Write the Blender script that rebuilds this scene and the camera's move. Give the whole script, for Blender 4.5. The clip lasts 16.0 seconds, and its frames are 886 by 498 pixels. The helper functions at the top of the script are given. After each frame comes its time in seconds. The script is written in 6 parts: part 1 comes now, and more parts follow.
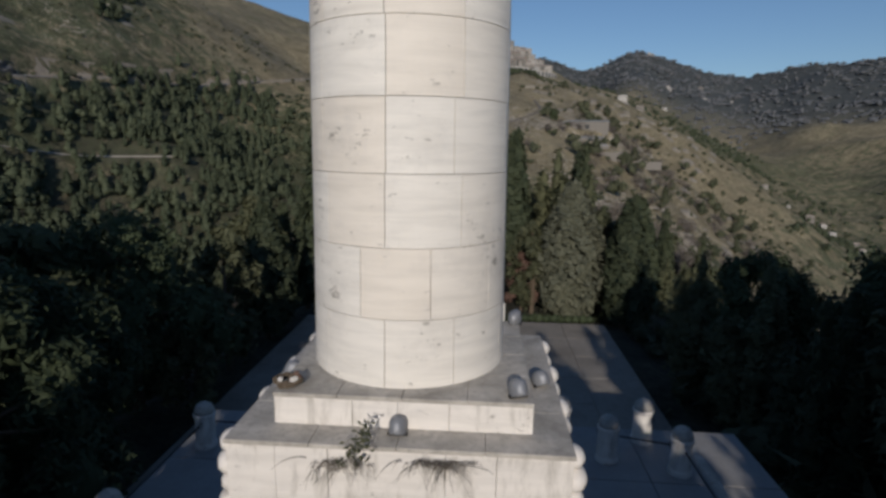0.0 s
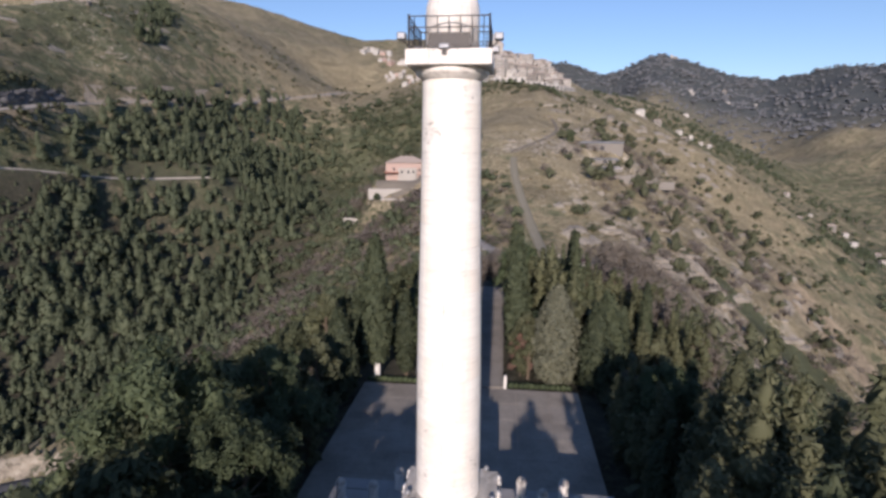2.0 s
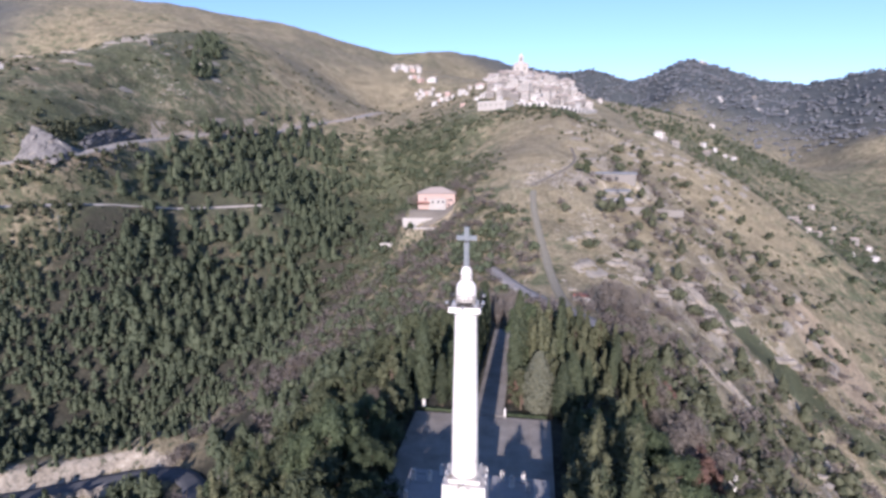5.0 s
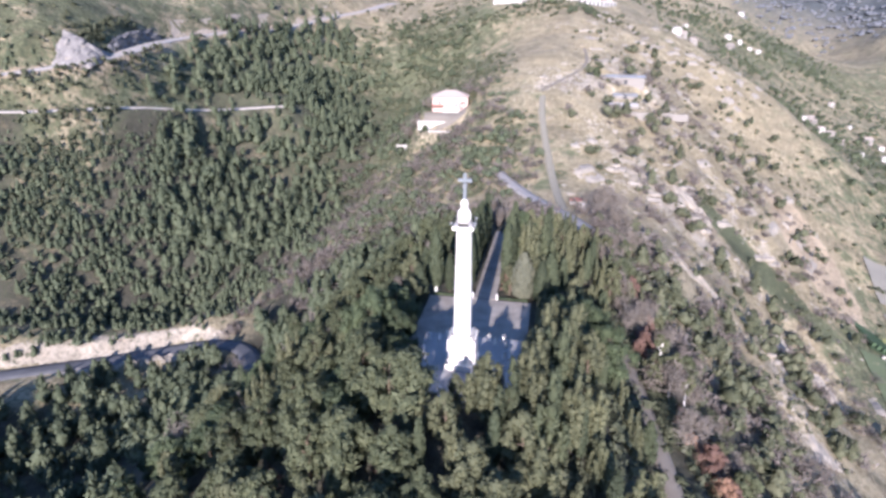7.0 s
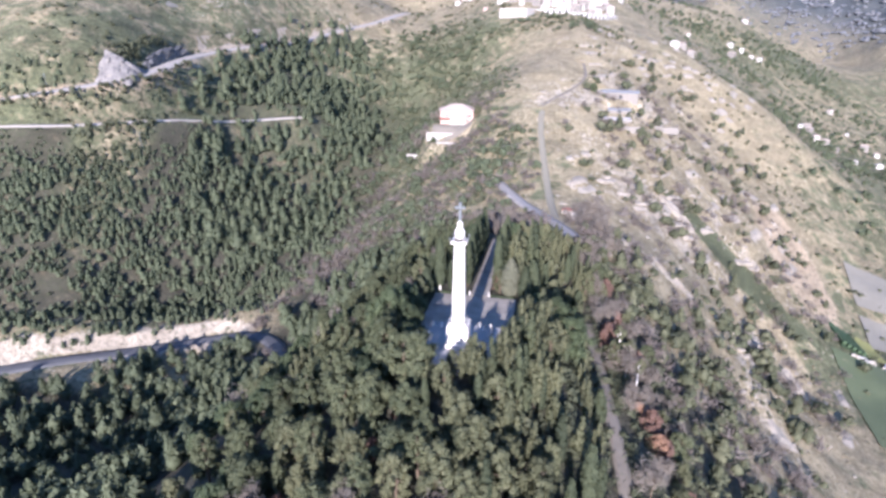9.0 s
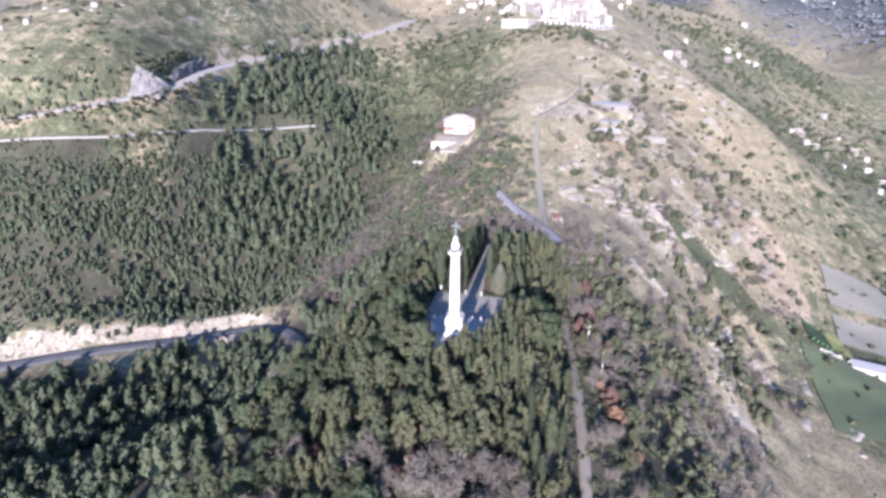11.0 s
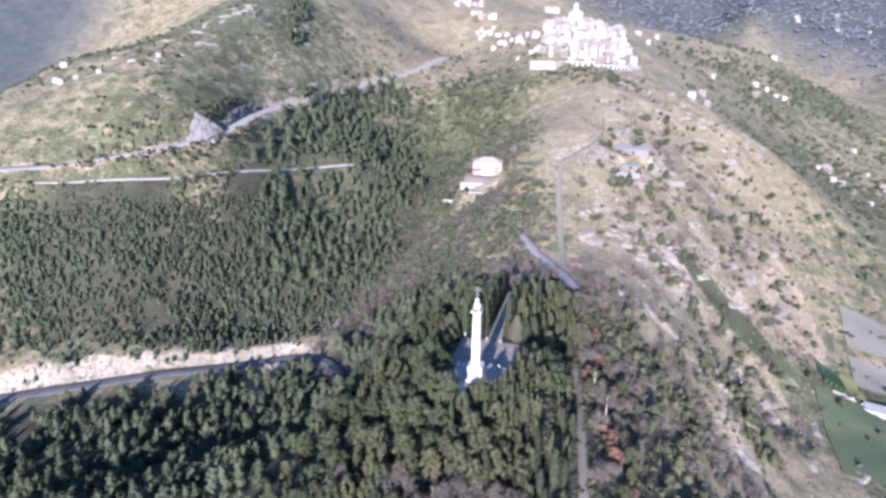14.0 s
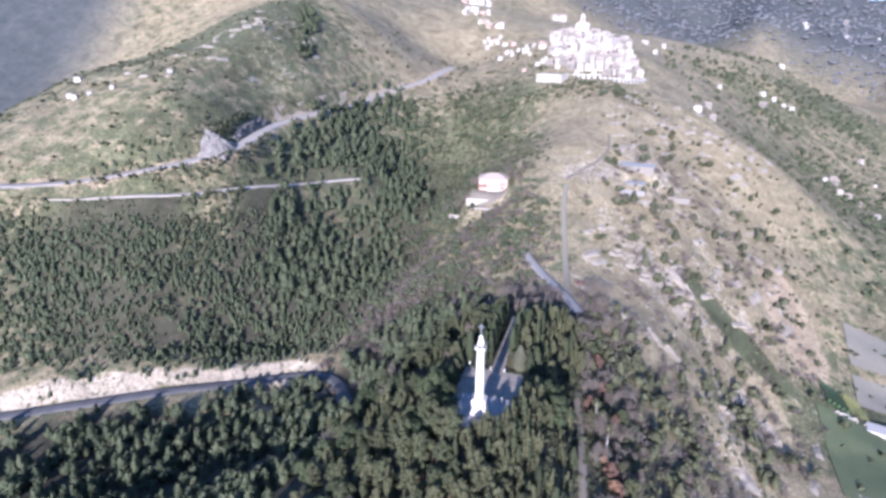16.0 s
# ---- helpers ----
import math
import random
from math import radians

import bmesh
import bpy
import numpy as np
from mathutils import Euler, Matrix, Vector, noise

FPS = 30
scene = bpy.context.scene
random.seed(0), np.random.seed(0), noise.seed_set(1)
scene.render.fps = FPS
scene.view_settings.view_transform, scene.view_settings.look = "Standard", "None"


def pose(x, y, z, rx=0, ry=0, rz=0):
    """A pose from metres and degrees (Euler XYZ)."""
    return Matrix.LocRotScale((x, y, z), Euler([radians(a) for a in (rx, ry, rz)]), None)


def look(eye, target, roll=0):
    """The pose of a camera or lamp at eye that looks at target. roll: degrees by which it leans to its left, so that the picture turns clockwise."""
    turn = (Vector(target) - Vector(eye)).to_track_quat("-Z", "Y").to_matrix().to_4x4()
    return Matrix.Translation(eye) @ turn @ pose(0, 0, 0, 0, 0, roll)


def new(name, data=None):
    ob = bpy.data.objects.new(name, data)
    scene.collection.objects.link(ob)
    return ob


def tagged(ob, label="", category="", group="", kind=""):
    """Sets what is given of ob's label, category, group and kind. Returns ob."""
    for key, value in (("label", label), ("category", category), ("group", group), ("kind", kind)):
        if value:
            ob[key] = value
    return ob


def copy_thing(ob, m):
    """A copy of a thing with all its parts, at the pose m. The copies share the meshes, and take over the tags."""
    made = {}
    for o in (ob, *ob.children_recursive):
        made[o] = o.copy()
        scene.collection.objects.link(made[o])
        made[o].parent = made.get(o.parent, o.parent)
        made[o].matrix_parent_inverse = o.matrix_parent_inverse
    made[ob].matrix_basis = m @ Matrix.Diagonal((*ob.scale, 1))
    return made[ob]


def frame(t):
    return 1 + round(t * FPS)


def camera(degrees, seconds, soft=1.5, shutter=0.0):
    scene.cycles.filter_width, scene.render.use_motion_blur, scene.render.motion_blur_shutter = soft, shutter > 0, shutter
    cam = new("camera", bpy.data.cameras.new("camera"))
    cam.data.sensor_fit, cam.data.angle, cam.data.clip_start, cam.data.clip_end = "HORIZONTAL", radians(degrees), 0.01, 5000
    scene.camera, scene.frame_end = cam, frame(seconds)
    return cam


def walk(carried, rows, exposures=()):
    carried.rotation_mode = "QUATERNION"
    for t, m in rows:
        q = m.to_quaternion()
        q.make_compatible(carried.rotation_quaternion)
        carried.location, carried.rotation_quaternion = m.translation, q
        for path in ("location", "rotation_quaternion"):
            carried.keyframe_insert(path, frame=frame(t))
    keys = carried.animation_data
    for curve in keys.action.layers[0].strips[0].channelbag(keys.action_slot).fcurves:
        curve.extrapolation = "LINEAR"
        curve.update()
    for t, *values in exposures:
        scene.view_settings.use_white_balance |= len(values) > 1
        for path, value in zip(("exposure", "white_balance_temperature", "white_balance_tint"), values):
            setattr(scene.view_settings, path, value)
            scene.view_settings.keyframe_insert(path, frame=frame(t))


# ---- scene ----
EXPOSURES = [(0.0, -0.65, 6250, 13), (0.5, -0.45, 6300, 16), (1.0, -0.2, 6400, 20), (2.0, 0.3, 6400, 23), (3.0, 0.68, 6400, 26), (5.5, 1.02, 5750, 27), (6.0, 1.36, 5800, 26), (7.0, 1.57, 5750, 26), (9.0, 1.62, 5650, 26), (12.5, 1.55, 5550, 27), (16.0, 1.42, 5450, 27)]
cam = camera(77.0, 16.0, soft=3.1)
PATH = [
    (0, (0.022, -0.271, 7.464), (-0.114, 1.69, 7.099), 0.8),
    (0.5, (0.185, -2.486, 9.705), (0.029, -0.524, 9.35), 0.4),
    (1, (0.324, -5.385, 12.135), (0.152, -3.422, 11.793), 0.6),
    (1.5, (0.625, -8.775, 14.743), (0.433, -6.816, 14.386), 0.5),
    (2, (0.918, -12.237, 17.315), (0.707, -10.282, 16.954), 0.5),
    (2.5, (1.299, -15.995, 20.083), (1.067, -14.04, 19.728), 0.2),
    (3, (1.687, -19.992, 22.665), (1.439, -18.037, 22.327), 0.4),
    (5.3, (4.894, -41.196, 34.163), (4.576, -39.255, 33.802), 0.2),
    (5.5, (5.283, -43.105, 34.916), (4.964, -41.183, 34.465), 0.2),
    (6, (6.318, -48.35, 37.407), (6.001, -46.509, 36.693), 0.2),
    (6.5, (7.392, -53.568, 39.913), (7.063, -51.731, 39.192), 0.2),
    (7, (8.624, -58.969, 42.447), (8.283, -57.135, 41.725), 0.2),
    (7.5, (9.771, -64.394, 44.988), (9.422, -62.562, 44.267), 0.2),
    (8, (11.105, -69.788, 47.616), (10.747, -67.957, 46.896), 0.2),
    (8.5, (12.536, -75.136, 50.319), (12.172, -73.307, 49.597), 0.3),
    (9, (13.882, -80.524, 52.675), (13.512, -78.696, 51.952), 0.3),
    (11.5, (20.991, -108.058, 67.407), (20.595, -106.241, 66.671), 0.3),
    (12, (22.235, -112.691, 70.129), (21.814, -110.875, 69.404), -0.1),
    (12.5, (23.234, -115.864, 73.113), (22.794, -114.045, 72.407), -0.2),
    (13, (23.953, -117.817, 76.318), (23.49, -115.999, 75.624), -0.2),
    (13.5, (24.233, -118.946, 79.352), (23.75, -117.13, 78.67), -0.0),
    (14, (24.247, -119.459, 82.339), (23.754, -117.641, 81.667), 0.3),
    (14.5, (24.49, -119.86, 85.165), (23.988, -118.045, 84.494), 0.3),
    (15, (24.576, -120.095, 87.835), (24.069, -118.28, 87.165), 0.4),
    (15.5, (24.65, -120.233, 90.428), (24.138, -118.419, 89.759), 0.4),
    (16, (24.599, -120.119, 92.716), (24.084, -118.305, 92.048), 0.4),
]
walk(cam, [(t, look(eye, target, roll)) for t, eye, target, roll in PATH], EXPOSURES)

# ---- daylight ----
SUN_HEIGHT = radians(19.0)
world = bpy.data.worlds.new("clear_sky")
scene.world = world
world.use_nodes = True
sky = world.node_tree.nodes.new("ShaderNodeTexSky")
sky.sky_type = "NISHITA"
sky.sun_disc = False
sky.sun_elevation = SUN_HEIGHT
sky.sun_rotation = math.pi
sky.dust_density = 0.2
sky.ozone_density = 4.0
world.node_tree.nodes["Background"].inputs["Strength"].default_value = 0.11
world.node_tree.links.new(sky.outputs["Color"], world.node_tree.nodes["Background"].inputs["Color"])

sun = new("sun", bpy.data.lights.new("sun", "SUN"))
sun.data.energy = 4.5
sun.data.angle = radians(0.55)
sun.data.color = (1.0, 0.91, 0.79)
sun.matrix_world = look((0.4, -100 * math.cos(SUN_HEIGHT), 100 * math.sin(SUN_HEIGHT)), (0, 0, 0))

# ---- materials ----
class Shade:
    """A node material under construction."""

    def __init__(self, name, rough=0.8, metal=0.0):
        self.mat = bpy.data.materials.new(name)
        self.mat.use_nodes = True
        self.tree = self.mat.node_tree
        self.bsdf = self.tree.nodes["Principled BSDF"]
        self.bsdf.inputs["Roughness"].default_value = rough
        self.bsdf.inputs["Metallic"].default_value = metal
        self.bsdf.inputs["Specular IOR Level"].default_value = 0.25
        self.coord = self.tree.nodes.new("ShaderNodeTexCoord").outputs["Object"]

    def link(self, a, b):
        self.tree.links.new(a, b)

    def noise(self, scale, detail=4.0, rough=0.6, stretch=None, distortion=0.0):
        n = self.tree.nodes.new("ShaderNodeTexNoise")
        n.inputs["Scale"].default_value, n.inputs["Detail"].default_value = scale, detail
        n.inputs["Roughness"].default_value, n.inputs["Distortion"].default_value = rough, distortion
        if stretch:
            m = self.tree.nodes.new("ShaderNodeMapping")
            m.inputs["Scale"].default_value = stretch
            self.link(self.coord, m.inputs["Vector"])
            self.link(m.outputs["Vector"], n.inputs["Vector"])
        else:
            self.link(self.coord, n.inputs["Vector"])
        return n.outputs["Fac"]

    def voronoi(self, scale, feature="F1"):
        n = self.tree.nodes.new("ShaderNodeTexVoronoi")
        n.feature = feature
        n.inputs["Scale"].default_value = scale
        self.link(self.coord, n.inputs["Vector"])
        return n.outputs["Distance"]

    def attribute(self, name):
        n = self.tree.nodes.new("ShaderNodeAttribute")
        n.attribute_name = name
        return n.outputs["Fac"]

    def chance(self, island=False):
        if island:
            return self.tree.nodes.new("ShaderNodeNewGeometry").outputs["Random Per Island"]
        return self.tree.nodes.new("ShaderNodeObjectInfo").outputs["Random"]

    def ramp(self, fac, stops):
        n = self.tree.nodes.new("ShaderNodeValToRGB")
        e = n.color_ramp.elements
        while len(e) < len(stops):
            e.new(0.5)
        for el, (p, c) in zip(e, stops):
            el.position, el.color = p, (*c, 1.0) if len(c) == 3 else (c[0], c[0], c[0], 1.0)
        self.link(fac, n.inputs["Fac"])
        return n.outputs["Color"]

    def mix(self, fac, a, b, mode="MIX"):
        n = self.tree.nodes.new("ShaderNodeMix")
        n.data_type, n.blend_type = "RGBA", mode
        for socket, v in ((n.inputs[0], fac), (n.inputs[6], a), (n.inputs[7], b)):
            if isinstance(v, (int, float)):
                socket.default_value = v
            elif isinstance(v, tuple):
                socket.default_value = (*v, 1.0)
            else:
                self.link(v, socket)
        return n.outputs[2]

    def math(self, op, a, b=0.0):
        n = self.tree.nodes.new("ShaderNodeMath")
        n.operation = op
        for socket, v in ((n.inputs[0], a), (n.inputs[1], b)):
            if isinstance(v, (int, float)):
                socket.default_value = v
            else:
                self.link(v, socket)
        return n.outputs[0]

    def bump(self, height, strength=0.4, distance=0.05):
        n = self.tree.nodes.new("ShaderNodeBump")
        n.inputs["Strength"].default_value, n.inputs["Distance"].default_value = strength, distance
        self.link(height, n.inputs["Height"])
        self.link(n.outputs["Normal"], self.bsdf.inputs["Normal"])

    def colour(self, socket):
        self.link(socket, self.bsdf.inputs["Base Color"])
        return self.mat


def plain(name, a, b, scale=2.0, rough=0.8, metal=0.0, bump=0.2, fine=None):
    """Two tones mixed by coarse and fine noise."""
    s = Shade(name, rough, metal)
    coarse = s.noise(scale)
    grain = s.noise(scale * 9 if fine is None else fine, 3.0)
    s.bump(grain, bump, 0.02)
    return s.colour(s.mix(s.math("ADD", s.math("MULTIPLY", coarse, 0.6), s.math("MULTIPLY", grain, 0.4)), a, b))


def foliage(name, dark, mid, light, per_tree=True):
    """Leaves: a tint for each tree, a tint for each clump, a little light let through."""
    s = Shade(name, 0.75)
    leaf = s.chance(True)
    tree = s.chance() if per_tree else s.attribute("tint")
    c = s.ramp(leaf, [(0.0, dark), (0.45, mid), (1.0, light)])
    shade = s.ramp(tree, [(0.0, tuple(0.62 * v for v in mid)), (0.5, mid), (1.0, tuple(0.5 * (v + w) for v, w in zip(mid, light)))])
    c = s.mix(0.62, c, shade)
    s.colour(c)
    thin = s.tree.nodes.new("ShaderNodeBsdfTranslucent")
    s.link(c, thin.inputs["Color"])
    mixer = s.tree.nodes.new("ShaderNodeMixShader")
    mixer.inputs["Fac"].default_value = 0.22
    s.link(s.bsdf.outputs["BSDF"], mixer.inputs[1])
    s.link(thin.outputs["BSDF"], mixer.inputs[2])
    s.link(mixer.outputs["Shader"], s.tree.nodes["Material Output"].inputs["Surface"])
    return s.mat


def marble(name, tone=(0.79, 0.755, 0.685), block=True):
    """Pale weathered stone with horizontal veins, grey stains and pits."""
    s = Shade(name, 0.55)
    vein = s.noise(1.3, 6.0, 0.65, (0.8, 0.8, 7.0), 0.5)
    blot = s.noise(0.9, 5.0, 0.7)
    pits = s.noise(5.0, 6.0, 0.75, (1.0, 1.0, 2.4))
    c = s.ramp(vein, [(0.3, tuple(v * 0.86 for v in tone)), (0.55, tone), (0.75, tuple(min(1, v * 1.06) for v in tone))])
    if block:
        c = s.mix(s.math("MULTIPLY", s.ramp(s.chance(), [(0.55, (0.0,)), (0.9, (1.0,))]), 0.25), c, (0.70, 0.58, 0.44))
    c = s.mix(s.math("MULTIPLY", s.ramp(blot, [(0.52, (0.0,)), (0.74, (1.0,))]), 0.4), c, (0.47, 0.45, 0.42))
    c = s.mix(s.math("MULTIPLY", s.ramp(s.math("ADD", pits, s.math("MULTIPLY", s.math("SUBTRACT", blot, 0.5), 0.6)), [(0.635, (0.0,)), (0.70, (1.0,))]), 0.75), c, (0.2, 0.18, 0.15))
    if not block:
        run = s.noise(2.6, 5.0, 0.7, (1.6, 1.6, 0.35), 0.4)
        c = s.mix(s.math("MULTIPLY", s.ramp(run, [(0.5, (0.0,)), (0.68, (1.0,))]), 0.62), c, (0.33, 0.305, 0.26))
    s.bump(pits, 0.25, 0.02)
    return s.colour(c)


def worn_stone(name):
    """Top faces and ledges: lichened grey."""
    s = Shade(name, 0.8)
    a, b, c = s.noise(2.2, 6.0, 0.7), s.noise(14.0, 4.0, 0.7), s.noise(0.6, 3.0)
    col = s.ramp(a, [(0.32, (0.25, 0.232, 0.2)), (0.5, (0.43, 0.4, 0.35)), (0.68, (0.60, 0.56, 0.5))])
    col = s.mix(s.math("MULTIPLY", s.ramp(b, [(0.5, (0.0,)), (0.65, (1.0,))]), 0.5), col, (0.22, 0.205, 0.18))
    s.bump(b, 0.4, 0.02)
    return s.colour(s.mix(s.math("MULTIPLY", c, 0.4), col, (0.5, 0.47, 0.42)))


def paving(name):
    s = Shade(name, 0.85)
    a, b, g = s.noise(0.35, 5.0, 0.65), s.noise(3.0, 5.0, 0.7), s.noise(30.0, 3.0)
    col = s.ramp(a, [(0.3, (0.19, 0.168, 0.14)), (0.6, (0.30, 0.27, 0.23)), (0.8, (0.37, 0.335, 0.28))])
    col = s.mix(s.math("MULTIPLY", s.ramp(b, [(0.5, (0.0,)), (0.72, (1.0,))]), 0.55), col, (0.13, 0.125, 0.11))
    col = s.mix(s.math("MULTIPLY", s.chance(), 0.3), col, (0.25, 0.24, 0.22))
    s.bump(g, 0.4, 0.01)
    return s.colour(col)


def asphalt(name):
    s = Shade(name, 0.9)
    a, g = s.noise(0.25, 4.0, 0.6), s.noise(40.0, 2.0)
    s.bump(g, 0.3, 0.01)
    return s.colour(s.mix(s.math("MULTIPLY", g, 0.4), s.ramp(a, [(0.3, (0.065, 0.066, 0.07)), (0.7, (0.12, 0.12, 0.122))]), (0.15, 0.15, 0.15)))


def land(name):
    """Hillside: dry grass, green grass, bare soil, pale rock and woodland litter, by the zone weights on the sheet; far
    land gets a painted haze tone.
    """
    s = Shade(name, 0.95)
    big, mid, fine, grit = s.noise(0.02, 6.0, 0.6), s.noise(0.11, 6.0, 0.68), s.noise(0.7, 5.0, 0.7), s.noise(3.5, 4.0, 0.7)
    dry = s.ramp(fine, [(0.32, (0.148, 0.126, 0.077)), (0.5, (0.262, 0.222, 0.138)), (0.68, (0.38, 0.322, 0.21))])
    green = s.ramp(fine, [(0.32, (0.06, 0.068, 0.036)), (0.52, (0.115, 0.122, 0.066)), (0.7, (0.185, 0.183, 0.107))])
    rock = s.ramp(fine, [(0.35, (0.215, 0.186, 0.142)), (0.5, (0.365, 0.318, 0.245)), (0.68, (0.52, 0.463, 0.372))])
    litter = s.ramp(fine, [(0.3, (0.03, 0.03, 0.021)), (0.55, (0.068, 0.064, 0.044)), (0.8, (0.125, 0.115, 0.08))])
    soil = s.ramp(fine, [(0.3, (0.26, 0.205, 0.135)), (0.7, (0.43, 0.35, 0.24))])
    # far, and clump below: wooded slopes with haze blue-grey in the colour
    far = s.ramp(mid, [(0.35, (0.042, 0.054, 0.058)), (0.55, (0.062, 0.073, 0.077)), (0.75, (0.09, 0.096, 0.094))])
    patch = s.math("ADD", s.math("MULTIPLY", s.math("SUBTRACT", mid, 0.5), 2.2), s.math("ADD", s.math("MULTIPLY", s.math("SUBTRACT", fine, 0.5), 0.8), s.attribute("green")))
    c = s.mix(s.ramp(patch, [(0.36, (0.0,)), (0.6, (1.0,))]), dry, green)
    c = s.mix(s.ramp(s.math("ADD", s.math("MULTIPLY", s.math("SUBTRACT", fine, 0.5), 1.2), s.attribute("soil")), [(0.35, (0.0,)), (0.6, (1.0,))]), c, soil)
    stony = s.math("ADD", s.math("MULTIPLY", s.math("SUBTRACT", fine, 0.5), 1.3), s.math("MULTIPLY", s.math("SUBTRACT", s.noise(0.16, 6.0, 0.72, (1.0, 1.0, 1.6), 0.8), 0.5), 2.2))
    bare = s.math("ADD", stony, s.attribute("rock"))
    c = s.mix(s.ramp(bare, [(0.42, (0.0,)), (0.56, (1.0,))]), c, rock)
    shrub = s.math("ADD", s.math("MULTIPLY", s.math("SUBTRACT", s.noise(0.45, 3.0, 0.6), 0.5), 2.4), s.math("MULTIPLY", s.attribute("green"), 0.55))
    c = s.mix(s.math("MULTIPLY", s.ramp(shrub, [(0.42, (0.0,)), (0.52, (1.0,))]), 0.8), c, (0.062, 0.072, 0.04))
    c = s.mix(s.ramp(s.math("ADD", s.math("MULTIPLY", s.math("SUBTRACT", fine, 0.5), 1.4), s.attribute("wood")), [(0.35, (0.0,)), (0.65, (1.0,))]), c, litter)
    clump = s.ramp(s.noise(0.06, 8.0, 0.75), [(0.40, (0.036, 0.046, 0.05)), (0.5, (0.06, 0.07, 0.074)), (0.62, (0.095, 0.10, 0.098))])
    blotch = s.ramp(s.noise(0.045, 6.0, 0.7, None, 1.0), [(0.36, (0.70,)), (0.5, (1.0,)), (0.64, (1.28,))])
    c = s.mix(1.0, c, blotch, "MULTIPLY")
    tuft = s.ramp(grit, [(0.35, (0.6,)), (0.55, (1.0,)), (0.7, (1.2,))])
    c = s.mix(1.0, c, tuft, "MULTIPLY")
    # aerial haze as colour: far slopes fade to the blue-grey tones
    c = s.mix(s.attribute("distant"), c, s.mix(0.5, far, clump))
    s.bump(s.math("ADD", s.math("MULTIPLY", fine, 0.6), s.math("MULTIPLY", grit, 0.4)), 0.9, 0.6)
    return s.colour(c)


def rock_face(name, a=(0.20, 0.19, 0.18), b=(0.50, 0.48, 0.45)):
    s = Shade(name, 0.9)
    n, f = s.noise(0.35, 6.0, 0.7, (1.0, 1.0, 0.5)), s.noise(2.5, 6.0, 0.75)
    s.bump(f, 0.8, 0.3)
    c = s.mix(s.ramp(s.math("ADD", s.math("MULTIPLY", n, 0.45), s.math("MULTIPLY", f, 0.55)), [(0.36, (0.0,)), (0.62, (1.0,))]), a, b)
    return s.colour(s.mix(s.math("MULTIPLY", s.ramp(n, [(0.55, (0.0,)), (0.7, (1.0,))]), 0.5), c, (0.30, 0.24, 0.15)))


MARBLE = marble("shaft_marble")
PLINTH = marble("plinth_marble", (0.76, 0.72, 0.66), False)
LEDGE = worn_stone("lichened_stone")
JOINT = plain("mortar_joint", (0.30, 0.27, 0.23), (0.46, 0.42, 0.37), 3.0)
PAVING = paving("terrace_concrete")
PALE_PAVING = plain("pale_worn_paving", (0.19, 0.183, 0.176), (0.38, 0.372, 0.362), 1.6, 0.8, 0.0, 0.2, 9.0)
ASPHALT = asphalt("asphalt")
DIRT = plain("pale_dirt_road", (0.32, 0.285, 0.24), (0.49, 0.445, 0.385), 0.5, 0.95)
WORN_ASPHALT = plain("sun_bleached_asphalt", (0.25, 0.23, 0.20), (0.36, 0.335, 0.295), 0.4, 0.95)
TRACK_SOIL = plain("stony_track_soil", (0.105, 0.093, 0.074), (0.23, 0.205, 0.17), 0.6, 0.95)
LANE = plain("grey_lane_concrete", (0.19, 0.18, 0.165), (0.34, 0.32, 0.295), 0.4, 0.95)
SPUR_SOIL = plain("worn_grassy_track", (0.14, 0.13, 0.095), (0.26, 0.24, 0.185), 0.7, 0.95)
LAND = land("hillside")
CRAG = rock_face("grey_crag", (0.045, 0.045, 0.048), (0.20, 0.195, 0.19))
CRAG_PALE = rock_face("pale_grey_cutting", (0.06, 0.057, 0.053), (0.29, 0.272, 0.25))
BANK = rock_face("pale_cut_bank", (0.17, 0.14, 0.105), (0.40, 0.35, 0.28))
PALE_ROCK = rock_face("pale_limestone", (0.15, 0.133, 0.106), (0.37, 0.335, 0.28))
IRON = plain("black_iron", (0.03, 0.03, 0.032), (0.07, 0.065, 0.06), 6.0, 0.5, 0.6)
STEEL = plain("weathered_steel", (0.10, 0.115, 0.125), (0.19, 0.21, 0.22), 3.0, 0.5, 0.3)
GALVANISED = plain("grey_lamp_casing", (0.16, 0.168, 0.18), (0.34, 0.35, 0.37), 9.0, 0.45, 0.3)
LENS = plain("milky_glass_lens", (0.55, 0.57, 0.6), (0.7, 0.72, 0.75), 5.0, 0.15)
BARK = plain("grey_brown_bark", (0.06, 0.045, 0.03), (0.16, 0.125, 0.09), 3.0, 0.95, 0.0, 0.7)
WHITEWASH = plain("whitewashed_trunk", (0.5, 0.48, 0.44), (0.72, 0.7, 0.65), 4.0, 0.9)
PINE_A = foliage("pine_needles", (0.028, 0.036, 0.020), (0.070, 0.083, 0.043), (0.132, 0.142, 0.074))
PINE_B = foliage("yellow_green_needles", (0.040, 0.046, 0.024), (0.094, 0.102, 0.054), (0.168, 0.168, 0.09))
OAK = foliage("evergreen_oak_leaves", (0.023, 0.034, 0.018), (0.060, 0.081, 0.041), (0.114, 0.140, 0.069))
CYPRESS = foliage("cypress_scales", (0.020, 0.029, 0.017), (0.050, 0.064, 0.035), (0.098, 0.112, 0.058))
BLUE_CYPRESS = foliage("blue_cypress_scales", (0.058, 0.064, 0.045), (0.125, 0.13, 0.088), (0.20, 0.20, 0.135))
WITHERED = foliage("withered_orange_leaves", (0.16, 0.09, 0.055), (0.30, 0.175, 0.11), (0.42, 0.27, 0.18))
